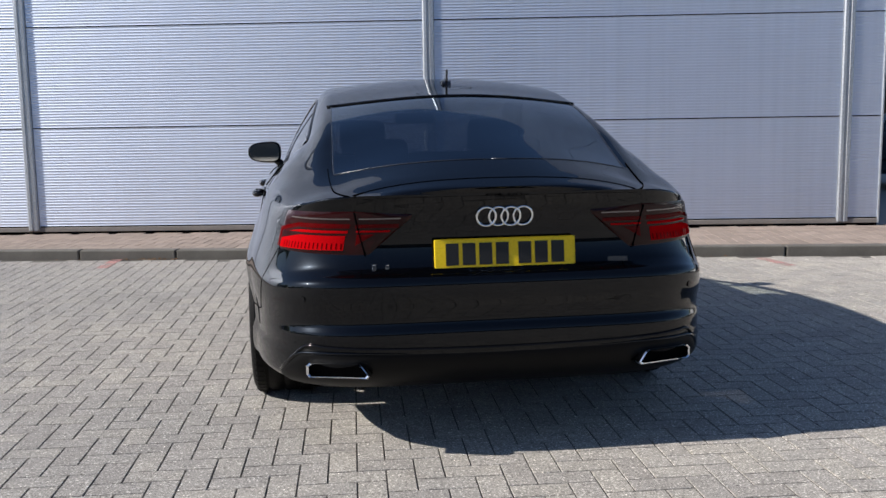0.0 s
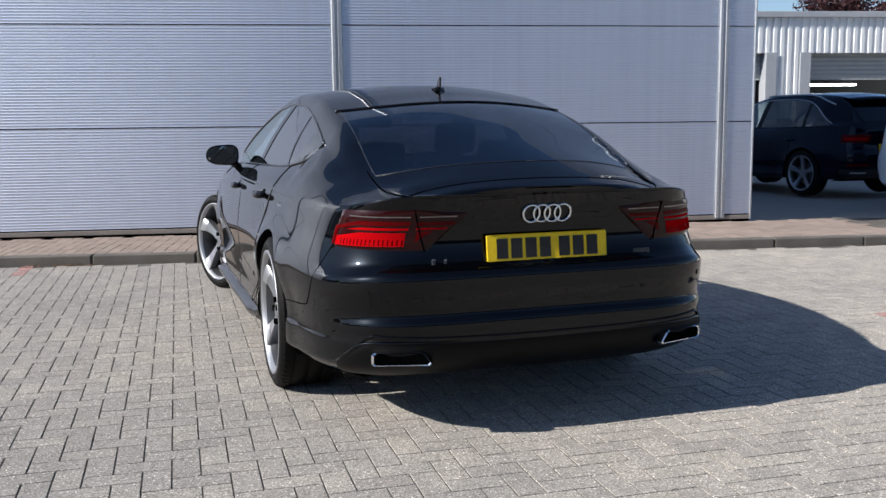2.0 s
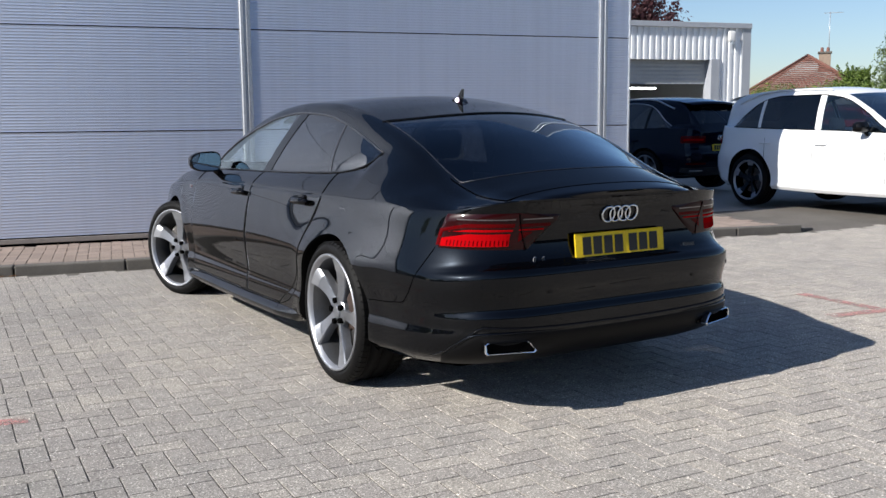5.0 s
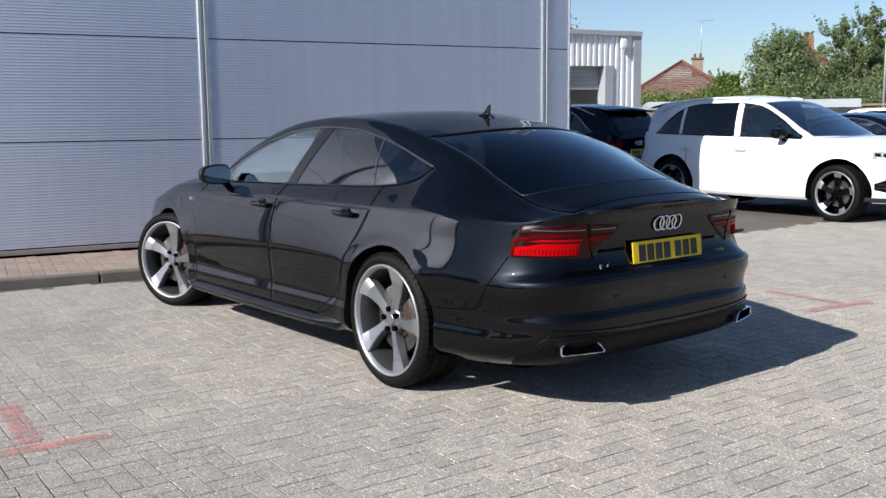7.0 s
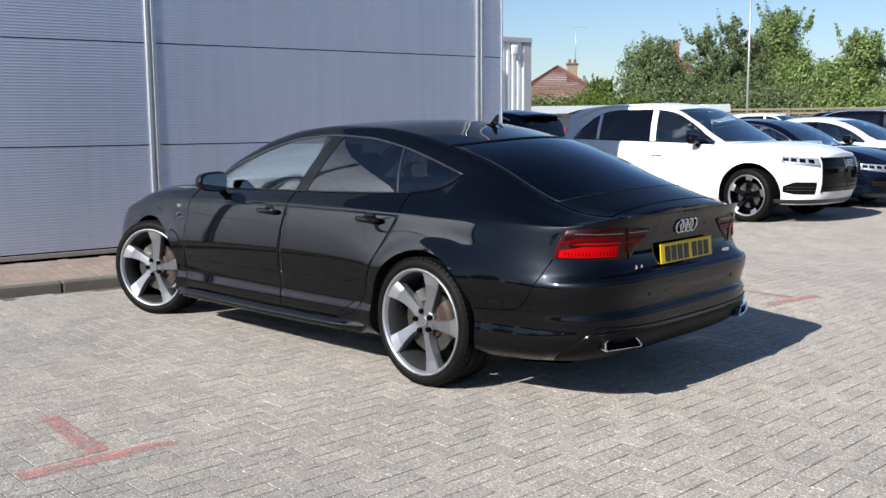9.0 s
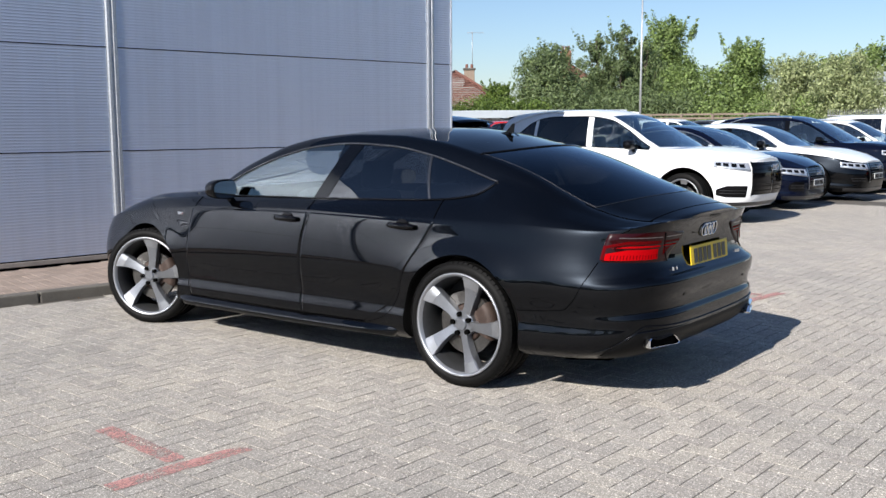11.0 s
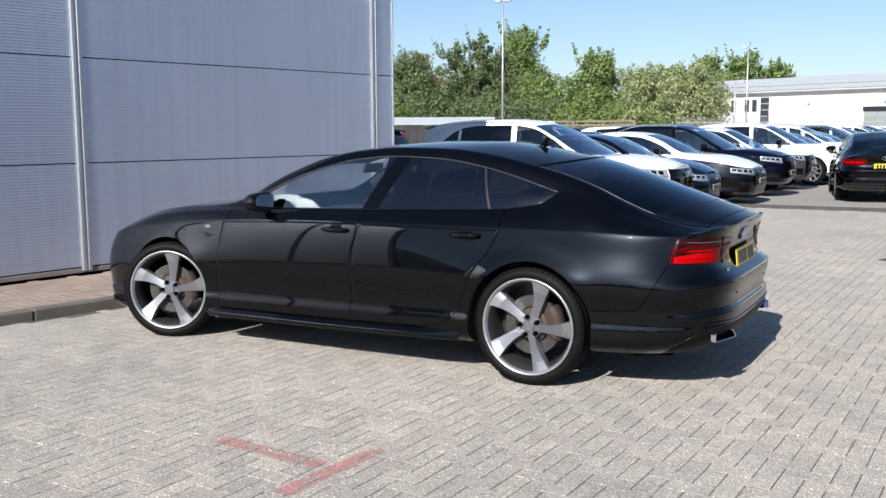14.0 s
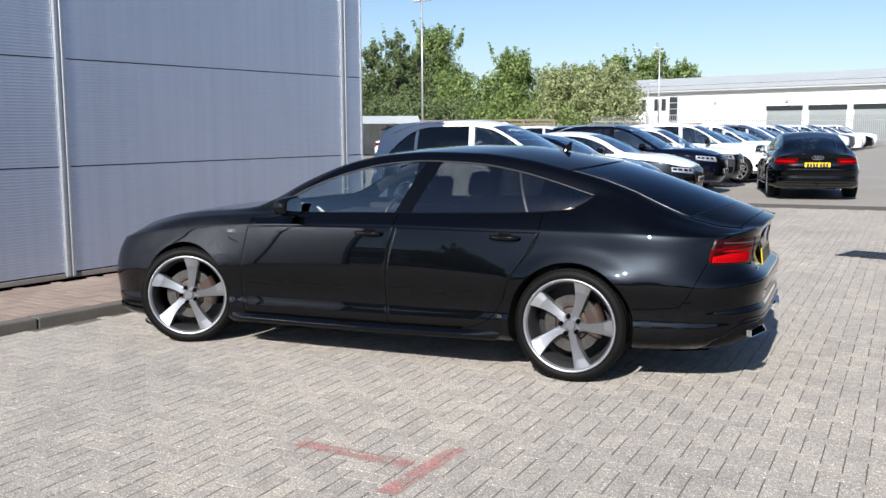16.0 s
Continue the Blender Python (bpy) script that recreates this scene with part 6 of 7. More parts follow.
white_suv = lot_car("suv", pose(9.14, 5.46, 0, 0, 0, 177), M_WHITE, "white utility car with black alloys, half in shade", True, True, FIVE_BLACK, "white_suv", (1.02, 1.0, 1.03), detail=130, rails=True, plated=False, arch=0.445)
navy_suv = lot_car("suv", pose(9.65, 8.35, 0, 0, 0, 3), M_NAVY, "dark navy sports utility car parked in the shed's shade", False, True, FIVE, "navy_suv", detail=80, rails=True, trim=M_SATIN)
coupe = lot_car("fast", pose(16.38, -0.58, 0, 0, 0, -80.5), M_BLACK, "black two-door coupe standing in the yard aisle", False, True, TEN, "black_coupe", (1.0, 0.94, 1.0), detail=90)
ROW = (
    ("fast", 11.85, 1.95, 178, M_NAVY, None, "dark navy hatchback with clear headlamps in the parking row", (0.92, 0.88, 1.0), FIVE),
    ("fast", 14.45, 1.62, 177, M_BLACK, M_WHITE, "black saloon with white protective film on bonnet and roof", (0.98, 0.98, 1.02), FIVE),
    ("suv", 17.1, 1.38, 176, M_NAVY, None, "dark navy sports utility car with bright headlamps in the row", (0.97, 0.97, 0.99), FIVE),
    ("suv", 19.8, 1.30, 175, M_GREY, M_WHITE, "grey compact utility car with white film on its bonnet", (0.93, 0.92, 0.95), FIVE),
    ("suv", 22.4, 0.55, 174, M_WHITE, None, "white utility car with silver alloy wheels in the parking row", (1.0, 1.0, 1.02), TEN),
    ("fast", 25.3, 0.55, 174, M_BLACK, None, "black saloon parked in the row of stock cars", (1, 1, 1), FIVE),
    ("suv", 28.1, 0.5, 174, M_WHITE, None, "white utility car far along the parking row", (1, 1, 1), FIVE),
    ("fast", 30.9, 0.4, 174, M_WHITE, None, "white saloon far along the parking row", (1, 1, 1), FIVE),
    ("suv", 33.7, 0.3, 174, M_GREY, None, "grey utility car far along the parking row", (1, 1, 1), FIVE),
    ("suv", 36.6, 0.2, 174, M_WHITE, None, "white utility car far along the parking row", (1, 1, 1), FIVE),
    ("fast", 39.6, 0.1, 174, M_NAVY, None, "navy saloon far along the parking row", (1, 1, 1), FIVE),
    ("suv", 42.6, 0.0, 174, M_WHITE, None, "white utility car at the far end of the row", (1, 1, 1), FIVE),
)
for k, (kind, x, y, rz, paint, top, label, sc, st) in enumerate(ROW):
    front_len = (3.79 if kind == "suv" else 3.86) * sc[1]
    a = radians(rz)
    lot_car(kind, pose(x + math.sin(a) * front_len, y - math.cos(a) * front_len, 0, 0, 0, rz), paint, label, k < 9, False, st, "parked_suv" if kind == "suv" else "parked_saloon", sc, top, 48, True, kind == "suv", None if k < 5 else True)
BACK = (("suv", 28.2, 13.0, 4, M_WHITE), ("fast", 31.2, 12.6, 4, M_BLACK), ("suv", 34.3, 12.2, 4, M_WHITE), ("suv", 37.4, 11.8, 4, M_NAVY), ("fast", 40.5, 11.4, 4, M_WHITE), ("suv", 43.6, 11.0, 4, M_BLACK),
        ("suv", 46.7, 10.6, 4, M_WHITE), ("fast", 49.8, 10.2, 4, M_NAVY), ("suv", 52.9, 9.8, 4, M_GREY), ("fast", 34.5, 18.6, 6, M_WHITE), ("suv", 37.6, 18.3, 6, M_WHITE), ("fast", 40.7, 18.0, 6, M_NAVY), ("suv", 43.8, 17.7, 6, M_GREY),
        ("suv", 46.9, 17.4, 6, M_WHITE), ("fast", 50.0, 17.1, 6, M_BLACK), ("fast", 53.1, 16.8, 6, M_WHITE), ("suv", 45.6, 3.6, 2, M_BLACK), ("suv", 48.7, 3.4, 2, M_WHITE), ("fast", 51.8, 3.2, 2, M_NAVY), ("suv", 55.0, 2.9, 2, M_WHITE), ("suv", 58.2, 2.6, 2, M_GREY), ("fast", 61.4, 2.3, 2, M_WHITE), ("suv", 64.5, 2.0, 2, M_WHITE), ("fast", 67.6, 1.6, 2, M_BLACK), ("suv", 70.7, 1.2, 2, M_WHITE))
protos = {}
for kind, x, y, rz, paint in BACK:
    m = pose(x, y, 0, 0, 0, 180 + rz - 8)
    key = (kind, paint.name)
    if key in protos:
        copy_thing(protos[key], m)
    else:
        protos[key] = lot_car(kind, m, paint, "parked %s car in the second row of stock cars" % {"white_paint": "white", "navy_paint": "navy", "grey_paint": "grey", "black_paint": "black"}[paint.name], False, True, FIVE, "parked_suv" if kind == "suv" else "parked_saloon", (1, 1, 1), None, 44, False, kind == "suv")

# ---- garage, houses, trees and the far side of the yard ----
M_RIB = varied("white_profile_sheet", (0.70, 0.72, 0.74), (0.80, 0.82, 0.84), 0.45, 0.8, metal=0.1, bumpy=0.05, fine=30)
M_GREYTRIM = varied("grey_trim", (0.30, 0.32, 0.35), (0.36, 0.38, 0.41), 0.5, 2.0, bumpy=0.05, fine=60)
M_SHUTTER = varied("pale_shutter", (0.24, 0.27, 0.27), (0.29, 0.32, 0.32), 0.5, 1.5, bumpy=0.05, fine=40)
M_SHUTTER_PALE = varied("grey_roller_shutter", (0.27, 0.29, 0.30), (0.33, 0.35, 0.36), 0.5, 1.5, bumpy=0.05, fine=40)
# shade inside the workshop, put into the colour of its walls and floor
M_ROOM_SHADE = mat("interior_shade", (0.035, 0.035, 0.037), 0.9)
M_TILE = varied("clay_roof_tile", (0.15, 0.062, 0.045), (0.23, 0.105, 0.08), 0.85, 3.0, bumpy=0.4, fine=40, random_amount=0.35)
M_RENDER = varied("cream_render", (0.55, 0.5, 0.42), (0.65, 0.6, 0.5), 0.9, 1.5, bumpy=0.2, fine=50)
M_REDBRICK = varied("red_brickwork", (0.24, 0.10, 0.07), (0.34, 0.15, 0.10), 0.9, 6.0, bumpy=0.3, fine=60)
M_CHIMNEY = varied("buff_brickwork", (0.20, 0.15, 0.115), (0.30, 0.235, 0.18), 0.9, 6.0, bumpy=0.3, fine=60)
M_WHITEWALL = varied("white_cladding", (0.70, 0.70, 0.68), (0.78, 0.78, 0.76), 0.6, 0.5, bumpy=0.05, fine=20)
M_ROOFSHEET = varied("pale_grey_roof", (0.42, 0.45, 0.45), (0.52, 0.55, 0.55), 0.5, 0.4, bumpy=0.05, fine=20)
M_WINDOW = mat("dark_window_glass", (0.03, 0.035, 0.04), 0.08)
M_STEEL = varied("galvanised_steel", (0.42, 0.43, 0.44), (0.52, 0.53, 0.54), 0.45, 3.0, metal=0.6, bumpy=0.05, fine=50)
M_FENCE = varied("dull_galvanised", (0.17, 0.18, 0.185), (0.23, 0.24, 0.245), 0.6, 2.0, metal=0.3, bumpy=0.05, fine=50)
M_BARK = varied("bark", (0.06, 0.045, 0.035), (0.11, 0.085, 0.065), 0.9, 4.0, bumpy=0.5, fine=30)
M_TIMBER = varied("weathered_timber", (0.14, 0.11, 0.085), (0.22, 0.175, 0.135), 0.9, 3.0, bumpy=0.3, fine=40)
M_TUBE = mat("fluorescent_tube", (1, 1, 1), 0.5, 0.0, Emission_Color=(0.95, 1.0, 0.98, 1), Emission_Strength=5.0)
M_REDCAR = car_paint("red_paint", (0.45, 0.015, 0.012))


def leaf_material(name, dark, light):
    m = mat(name, dark, 0.55)
    b = principled(m)
    geo = m.node_tree.nodes.new("ShaderNodeNewGeometry")
    col = ramp(m, geo.outputs["Random Per Island"], [(0.0, dark), (0.7, light), (1.0, tuple(c * 1.5 for c in light))])
    link(m, col, b.inputs["Base Color"])
    out = m.node_tree.nodes["Material Output"]
    thin = node(m, "ShaderNodeBsdfTranslucent")
    link(m, col, thin.inputs["Color"])
    both = m.node_tree.nodes.new("ShaderNodeMixShader")
    both.inputs[0].default_value = 0.4
    link(m, b.outputs[0], both.inputs[1])
    link(m, thin.outputs[0], both.inputs[2])
    link(m, both.outputs[0], out.inputs["Surface"])
    return m


M_LEAF = leaf_material("green_leaf", (0.085, 0.13, 0.04), (0.23, 0.31, 0.10))
M_LEAF_DARK = leaf_material("dark_green_leaf", (0.065, 0.10, 0.042), (0.18, 0.235, 0.10))
M_LEAF_PALE = leaf_material("pale_green_leaf", (0.15, 0.19, 0.075), (0.37, 0.41, 0.21))
M_LEAF_PURPLE = leaf_material("purple_leaf", (0.035, 0.012, 0.016), (0.075, 0.03, 0.032))
M_LEAF_HEDGE = leaf_material("hedge_leaf", (0.065, 0.115, 0.02), (0.14, 0.20, 0.04))


def leaf_cloud(rnd, centres, count, size, squash=0.85):
    """Leaf blades scattered in lumps round the given (centre, radius) pairs: points and triangles."""
    g = np.random.default_rng(rnd.randrange(1 << 30))
    c = np.array([tuple(q) for q, _ in centres])
    r = np.array([q for _, q in centres])
    w = r ** 2.3
    k = g.choice(len(r), count, p=w / w.sum())
    unit = lambda a: a / np.linalg.norm(a, axis=1, keepdims=True)
    d = unit(g.normal(size=(count, 3)))
    p = c[k] + d * np.array((1, 1, squash)) * (r[k] * g.uniform(0.15, 1.3, count) ** 0.8)[:, None]
    n = unit(d + g.normal(size=(count, 3)) * 0.55 + np.array((0, 0, 0.3)))
    u = unit(np.cross(n, g.normal(size=(count, 3))))
    v = np.cross(n, u)
    s = (size * g.uniform(0.55, 1.4, count))[:, None]
    quad = np.stack([p - u * s, p + v * s * 0.45 + n * s * 0.12, p + u * s, p - v * s * 0.45 + n * s * 0.12], 1)
    base = np.arange(count)[:, None] * 4
    tris = np.concatenate([base + np.array((0, 1, 2)), base + np.array((0, 2, 3))], 1).reshape(-1, 3)
    return quad.reshape(-1, 3), tris


def leaf_object(name, verts, tris, material, parent=None):
    me = bpy.data.meshes.new(name)
    me.vertices.add(len(verts))
    me.vertices.foreach_set("co", verts.astype(np.float32).ravel())
    me.loops.add(tris.size)
    me.loops.foreach_set("vertex_index", tris.astype(np.int32).ravel())
    me.polygons.add(len(tris))
    me.polygons.foreach_set("loop_start", np.arange(0, tris.size, 3, dtype=np.int32))
    me.materials.append(material)
    me.update(calc_edges=True)
    ob = new(name, me)
    if parent is not None:
        ob.parent = parent
    return ob


def tree(name, base, height, spread, leaf, label, seed, count=7000, size=0.22, kind="round", trunk_r=0.22, category="tree"):
    """A tapered trunk with limbs, and a crown of many leaves in uneven lumps."""
    rnd = random.Random(seed)
    t = thing(name, pose(*base), label, category)
    spire = kind == "spire"
    trunk_h = height * (0.9 if spire else 0.6)
    path = [(rnd.uniform(-0.1, 0.1) * k, rnd.uniform(-0.1, 0.1) * k, trunk_h * k / 6) for k in range(7)]
    tube("trunk", path, [trunk_r * (1 - 0.13 * k) for k in range(7)], M_BARK, t, "", 10)
    lumps = []
    n = 22 if spire else 16
    for k in range(n):
        a = 2.4 * k + rnd.uniform(-0.4, 0.4)
        q = (k + 0.5) / n
        if spire:
            z = height * (0.14 + 0.80 * q)
            reach = spread * (1.0 - 0.7 * q) * rnd.uniform(0.1, 0.95)
            r = spread * (0.46 - 0.34 * q)
        else:
            z = height * (0.24 + 0.62 * q)
            reach = spread * math.sin(math.pi * (0.18 + 0.74 * q)) * rnd.uniform(0.15, 0.75)
            r = spread * rnd.uniform(0.34, 0.48) * (1.15 - 0.45 * q)
        tip = Vector((reach * math.cos(a), reach * math.sin(a), z))
        root = Vector(path[min(6, max(1, int(z / trunk_h * 4)))])
        mid = (root + tip) / 2 + Vector((0, 0, -0.06 * height * rnd.random()))
        tube("limb", [root, mid, tip], [trunk_r * 0.4, trunk_r * 0.26, trunk_r * 0.08], M_BARK, t, "", 6)
        lumps.append((tip, r))
        for _ in range(9):
            off = Vector((rnd.gauss(0, 1), rnd.gauss(0, 1), rnd.gauss(0, 1))).normalized() * r * rnd.uniform(0.6, 1.15)
            if spire:
                off.z = abs(off.z) * 1.3
            lumps.append((tip + off, r * rnd.uniform(0.16, 0.42)))
    if spire:
        for k in range(6):
            lumps.append((Vector((rnd.uniform(-0.1, 0.1), rnd.uniform(-0.1, 0.1), height * (0.84 + 0.03 * k))), spread * (0.16 - 0.02 * k)))
    # thin shoots that break the outline
    for k in range(14 if not spire else 8):
        a = rnd.uniform(0, 6.28)
        foot = Vector((spread * 0.62 * rnd.random() * math.cos(a), spread * 0.62 * rnd.random() * math.sin(a), height * rnd.uniform(0.70, 0.86)))
        way = Vector((math.cos(a) * 0.45, math.sin(a) * 0.45, 1.0)).normalized()
        long = height * rnd.uniform(0.08, 0.20)
        for q in range(6):
            lumps.append((foot + way * long * q / 5, spread * (0.085 - 0.010 * q)))
    verts, tris = leaf_cloud(rnd, lumps, int(count * 2.2), size * 0.6)
    tagged(leaf_object("crown", verts, tris, leaf, t), kind="stuff")
    return t


def garage():
    """Profiled-sheet workshop with open roller doors and tube lights inside."""
    g = thing("workshop_building", pose(23.9, 20.0, 0, 0, 0, -12), "workshop building of white vertical profiled sheet with open roller doors", "building")
    H = 4.4
    doors = [(-4.9, -1.25), (-10.0, -6.35), (-15.1, -11.45)]
    spans = []
    prev = 0.0
    for a, b in doors:
        spans.append((b, prev, 0.0, H))
        spans.append((a, b, 3.28, H))
        prev = a
    spans.append((-20.0, prev, 0.0, H))
    pitch = 0.24
    for a, b, z0, z1 in spans:
        n = max(2, round((b - a) / pitch))
        verts, faces = [], []
        for k in range(n):
            x = a + (b - a) * k / n
            w = (b - a) / n
            for dx, dy in ((0.0, 0.0), (0.42, 0.0), (0.5, 0.05), (0.92, 0.05)):
                verts += [(x + dx * w, dy, z0), (x + dx * w, dy, z1)]
        verts += [(b, 0, z0), (b, 0, z1)]
        for k in range(len(verts) // 2 - 1):
            faces.append((2 * k, 2 * k + 2, 2 * k + 3, 2 * k + 1))
        mesh_object("wall_sheet", verts, faces, M_RIB, g, "white vertical profiled sheet")
    part("roof_edge", box_bm(-20.1, 0.35, -0.12, 0.25, H - 0.02, H + 0.16, 0.01, 1), M_GREYTRIM, g, "grey eaves trim")
    part("corner_trim", box_bm(0.0, 0.36, -0.06, 0.30, 0, H, 0.01, 1), M_GREYTRIM, g, "grey corner flashing")
    part("side_wall", box_bm(0.06, 0.3, 0.3, 12, 0, H), M_RIB, g)
    part("back_wall", box_bm(-20, 0.06, 11.7, 12, 0, H), M_ROOM_SHADE, g)
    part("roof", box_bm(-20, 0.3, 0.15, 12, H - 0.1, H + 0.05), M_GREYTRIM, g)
    part("floor_slab", box_bm(-20, 0.0, 0.06, 11.7, -0.02, 0.02), M_ROOM_SHADE, g)
    for a, b in doors:
        part("door_jamb", box_bm(b - 0.02, b + 0.34, -0.06, 0.4, 0, 3.3, 0.01, 1), M_GREYTRIM, g)
        part("door_jamb", box_bm(a - 0.34, a + 0.02, -0.06, 0.4, 0, 3.3, 0.01, 1), M_GREYTRIM, g)
        verts, faces = [], []
        for k in range(13):
            z = 2.45 + 0.83 * k / 12
            verts += [(a, 0.32 + 0.015 * (k % 2), z), (b, 0.32 + 0.015 * (k % 2), z)]
        faces = [(2 * k, 2 * k + 1, 2 * k + 3, 2 * k + 2) for k in range(12)]
        mesh_object("roller_shutter", verts, faces, M_SHUTTER_PALE, g, "half-raised grey roller shutter")
        part("partition", box_bm(a - 1.3, a - 1.2, 0.4, 11.7, 0, H - 0.1), M_ROOM_SHADE, g)
    for x, y in ((-2.3, 3.4), (-4.2, 5.5), (-7.6, 4.0), (-9.2, 6.5)):
        part("tube_light", box_bm(x - 0.9, x + 0.9, y - 0.06, y + 0.06, 2.36, 2.44, 0.02, 1), M_TUBE, g, "lit fluorescent tube light")
    bx = part("alarm_box", box_bm(-0.62, -0.34, -0.16, -0.04, 3.92, 4.28, 0.05, 3), M_WHITEWALL, g, "white alarm box", True)
    part("alarm_strobe", cyl_bm((-0.48, -0.1, 3.82), (-0.48, -0.1, 3.93), 0.05, n=12), M_LAMP_CLEAR, bx)
    return g


garage()


def far_house():
    """A bungalow with a hipped tile roof and a chimney stack with pots."""
    h = thing("bungalow", pose(66.0, 51.0, 0, 0, 0, -52), "bungalow with a hipped red-brown tile roof and chimney", "house")
    part("wall", box_bm(-4.2, 4.2, 0, 8, 0, 3.1), M_RENDER, h, "cream rendered wall")
    e, r = 3.0, 6.55
    corners = [(-5.4, -0.6), (5.4, -0.6), (5.4, 8.8), (-5.4, 8.8)]
    apex = [(0, 3.4), (0, 4.6)]
    tiles_v, tiles_f = [], []

    def slope(a, b, p, q):
        rows = 22
        for i in range(rows):
            t0, t1 = i / rows, (i + 1) / rows
            left0, right0 = Vector((*a, e)).lerp(Vector((*p, r)), t0), Vector((*b, e)).lerp(Vector((*q, r)), t0)
            left1, right1 = Vector((*a, e)).lerp(Vector((*p, r)), t1), Vector((*b, e)).lerp(Vector((*q, r)), t1)
            n = max(1, int((right0 - left0).length / 0.33))
            for k in range(n):
                u0, u1 = k / n, (k + 1) / n - 0.004
                j = len(tiles_v)
                up = Vector((0, 0, 0.05))
                tiles_v.extend([left0.lerp(right0, u0) + up, left0.lerp(right0, u1) + up, left1.lerp(right1, u1), left1.lerp(right1, u0)])
                tiles_f.append((j, j + 1, j + 2, j + 3))
    slope(corners[0], corners[1], apex[0], apex[0])
    slope(corners[1], corners[2], apex[0], apex[1])
    slope(corners[2], corners[3], apex[1], apex[1])
    slope(corners[3], corners[0], apex[1], apex[0])
    roof = mesh_object("roof", tiles_v, tiles_f, M_TILE, h, "red-brown clay tile roof")
    for c, a in ((corners[0], apex[0]), (corners[1], apex[0]), (corners[2], apex[1]), (corners[3], apex[1])):
        tube("hip_tile", [(*c, e + 0.08), (*a, r + 0.05)], 0.11, M_TILE, roof, "", 8)
    ch = part("chimney", box_bm(0.9, 1.9, 4.4, 5.2, 5.2, 6.9, 0.02, 1), M_CHIMNEY, roof, "brown brick chimney stack")
    part("chimney_cap", box_bm(0.8, 2.0, 4.3, 5.3, 6.75, 6.92, 0.02, 1), M_KERB, ch)
    for x in (1.15, 1.65):
        part("chimney_pot", cyl_bm((x, 4.8, 6.9), (x, 4.8, 7.3), 0.15, 0.12, 12), M_TILE, ch)
    mast = tube("aerial_mast", [(1.7, 4.8, 6.8), (1.7, 4.8, 10.4)], 0.03, M_STEEL, h, "", 6)
    for k in range(5):
        part("aerial_rod", cyl_bm((1.3 + 0.32 * k, 4.5, 10.3), (1.3 + 0.32 * k, 5.1, 10.3), 0.02, n=5), M_STEEL, mast)
    part("aerial_rod", cyl_bm((1.2, 4.8, 10.3), (2.8, 4.8, 10.3), 0.02, n=5), M_STEEL, mast)
    return h


far_house()
stack = thing("far_chimney_house", pose(94.5, 56.0, 0, 0, 0, -50), "distant house with a red brick chimney above the trees", "house")
part("wall", box_bm(-4, 4, 0, 7, 0, 6.0), M_REDBRICK, stack)
roof_bm = prism_bm([(-4.4, 6.0), (4.4, 6.0), (0, 8.8)], -0.3, 7.3)
bmesh.ops.transform(roof_bm, matrix=Matrix(((1, 0, 0, 0), (0, 0, 1, 0), (0, 1, 0, 0), (0, 0, 0, 1))), verts=roof_bm.verts)
part("roof", roof_bm, M_TILE, stack)
cs = part("chimney", box_bm(-0.6, 0.6, 1.0, 1.7, 7.5, 10.2, 0.03, 1), M_REDBRICK, stack, "red brick chimney stack")
for x in (-0.35, 0.0, 0.35):
    part("chimney_pot", cyl_bm((x, 1.35, 10.2), (x, 1.35, 10.75), 0.14, 0.12, 10), M_TILE, cs)

tree("tree", (73.2, 45.6, 0), 9.2, 4.6, M_LEAF_DARK, "dark green bushy tree behind the yard fence", 11, 15000, 0.22)
tree("tree", (83.0, 45.6, 0), 11.0, 3.3, M_LEAF_DARK, "slender dark green tree with spiky top", 12, 9500, 0.22, "spire")
tree("tree", (84.5, 43.6, 0), 12.0, 3.3, M_LEAF_DARK, "tall slender dark green tree behind the fence", 13, 9500, 0.22, "spire")
tree("tree", (86.5, 42.0, 0), 10.4, 3.2, M_LEAF_DARK, "slender green tree beside taller ones", 21, 9500, 0.22, "spire")
tree("tree", (105.4, 48.6, 0), 15.0, 5.6, M_LEAF, "tall green broadleaf tree behind the yard", 14, 20000, 0.30)
leafy = tree("tree", (80.5, 29.6, 0), 9.5, 3.7, M_LEAF, "green broadleaf tree with uneven crown", 15, 11000, 0.25)
for k, (x, y, s) in enumerate(((-27.0, -9.0, 0.55), (-28.0, -3.6, 0.68), (-27.5, -0.6, 0.5), (-28.5, 4.2, 0.6), (-27.0, 11.0, 0.7))):
    copy_thing(leafy, pose(x, y, 0, 0, 0, 70 * k) @ Matrix.Scale(s, 4))
tree("tree", (79.5, 24.2, 0), 7.6, 4.0, M_LEAF_PALE, "pale green leafy tree at the yard fence", 16, 12000, 0.2)
tree("tree", (78.0, 19.6, 0), 7.4, 4.2, M_LEAF_PALE, "pale green spreading tree at the yard fence", 17, 13000, 0.2)
tree("tree", (84.0, 36.5, 0), 7.4, 3.2, M_LEAF, "low green tree between taller ones", 18, 7500, 0.25)
tree("tree", (68.5, 48.0, 0), 5.6, 2.6, M_LEAF_HEDGE, "low bright green tree by the bungalow", 19, 6000, 0.22)
tree("tree", (30.5, 33.0, 0), 8.2, 3.6, M_LEAF_PURPLE, "copper-leaved tree behind the workshop", 20, 9000, 0.18)
for k, (x, y, h) in enumerate(((146, 35, 14), (150, 30, 14.5), (148, 25, 12.5), (144, 40, 12.5), (147, 45, 11.5))):
    tree("far_tree", (x, y, 0), h, 4.6, M_LEAF, "distant green tree behind the white building", 30 + k, 4200, 0.45, "round", 0.4)


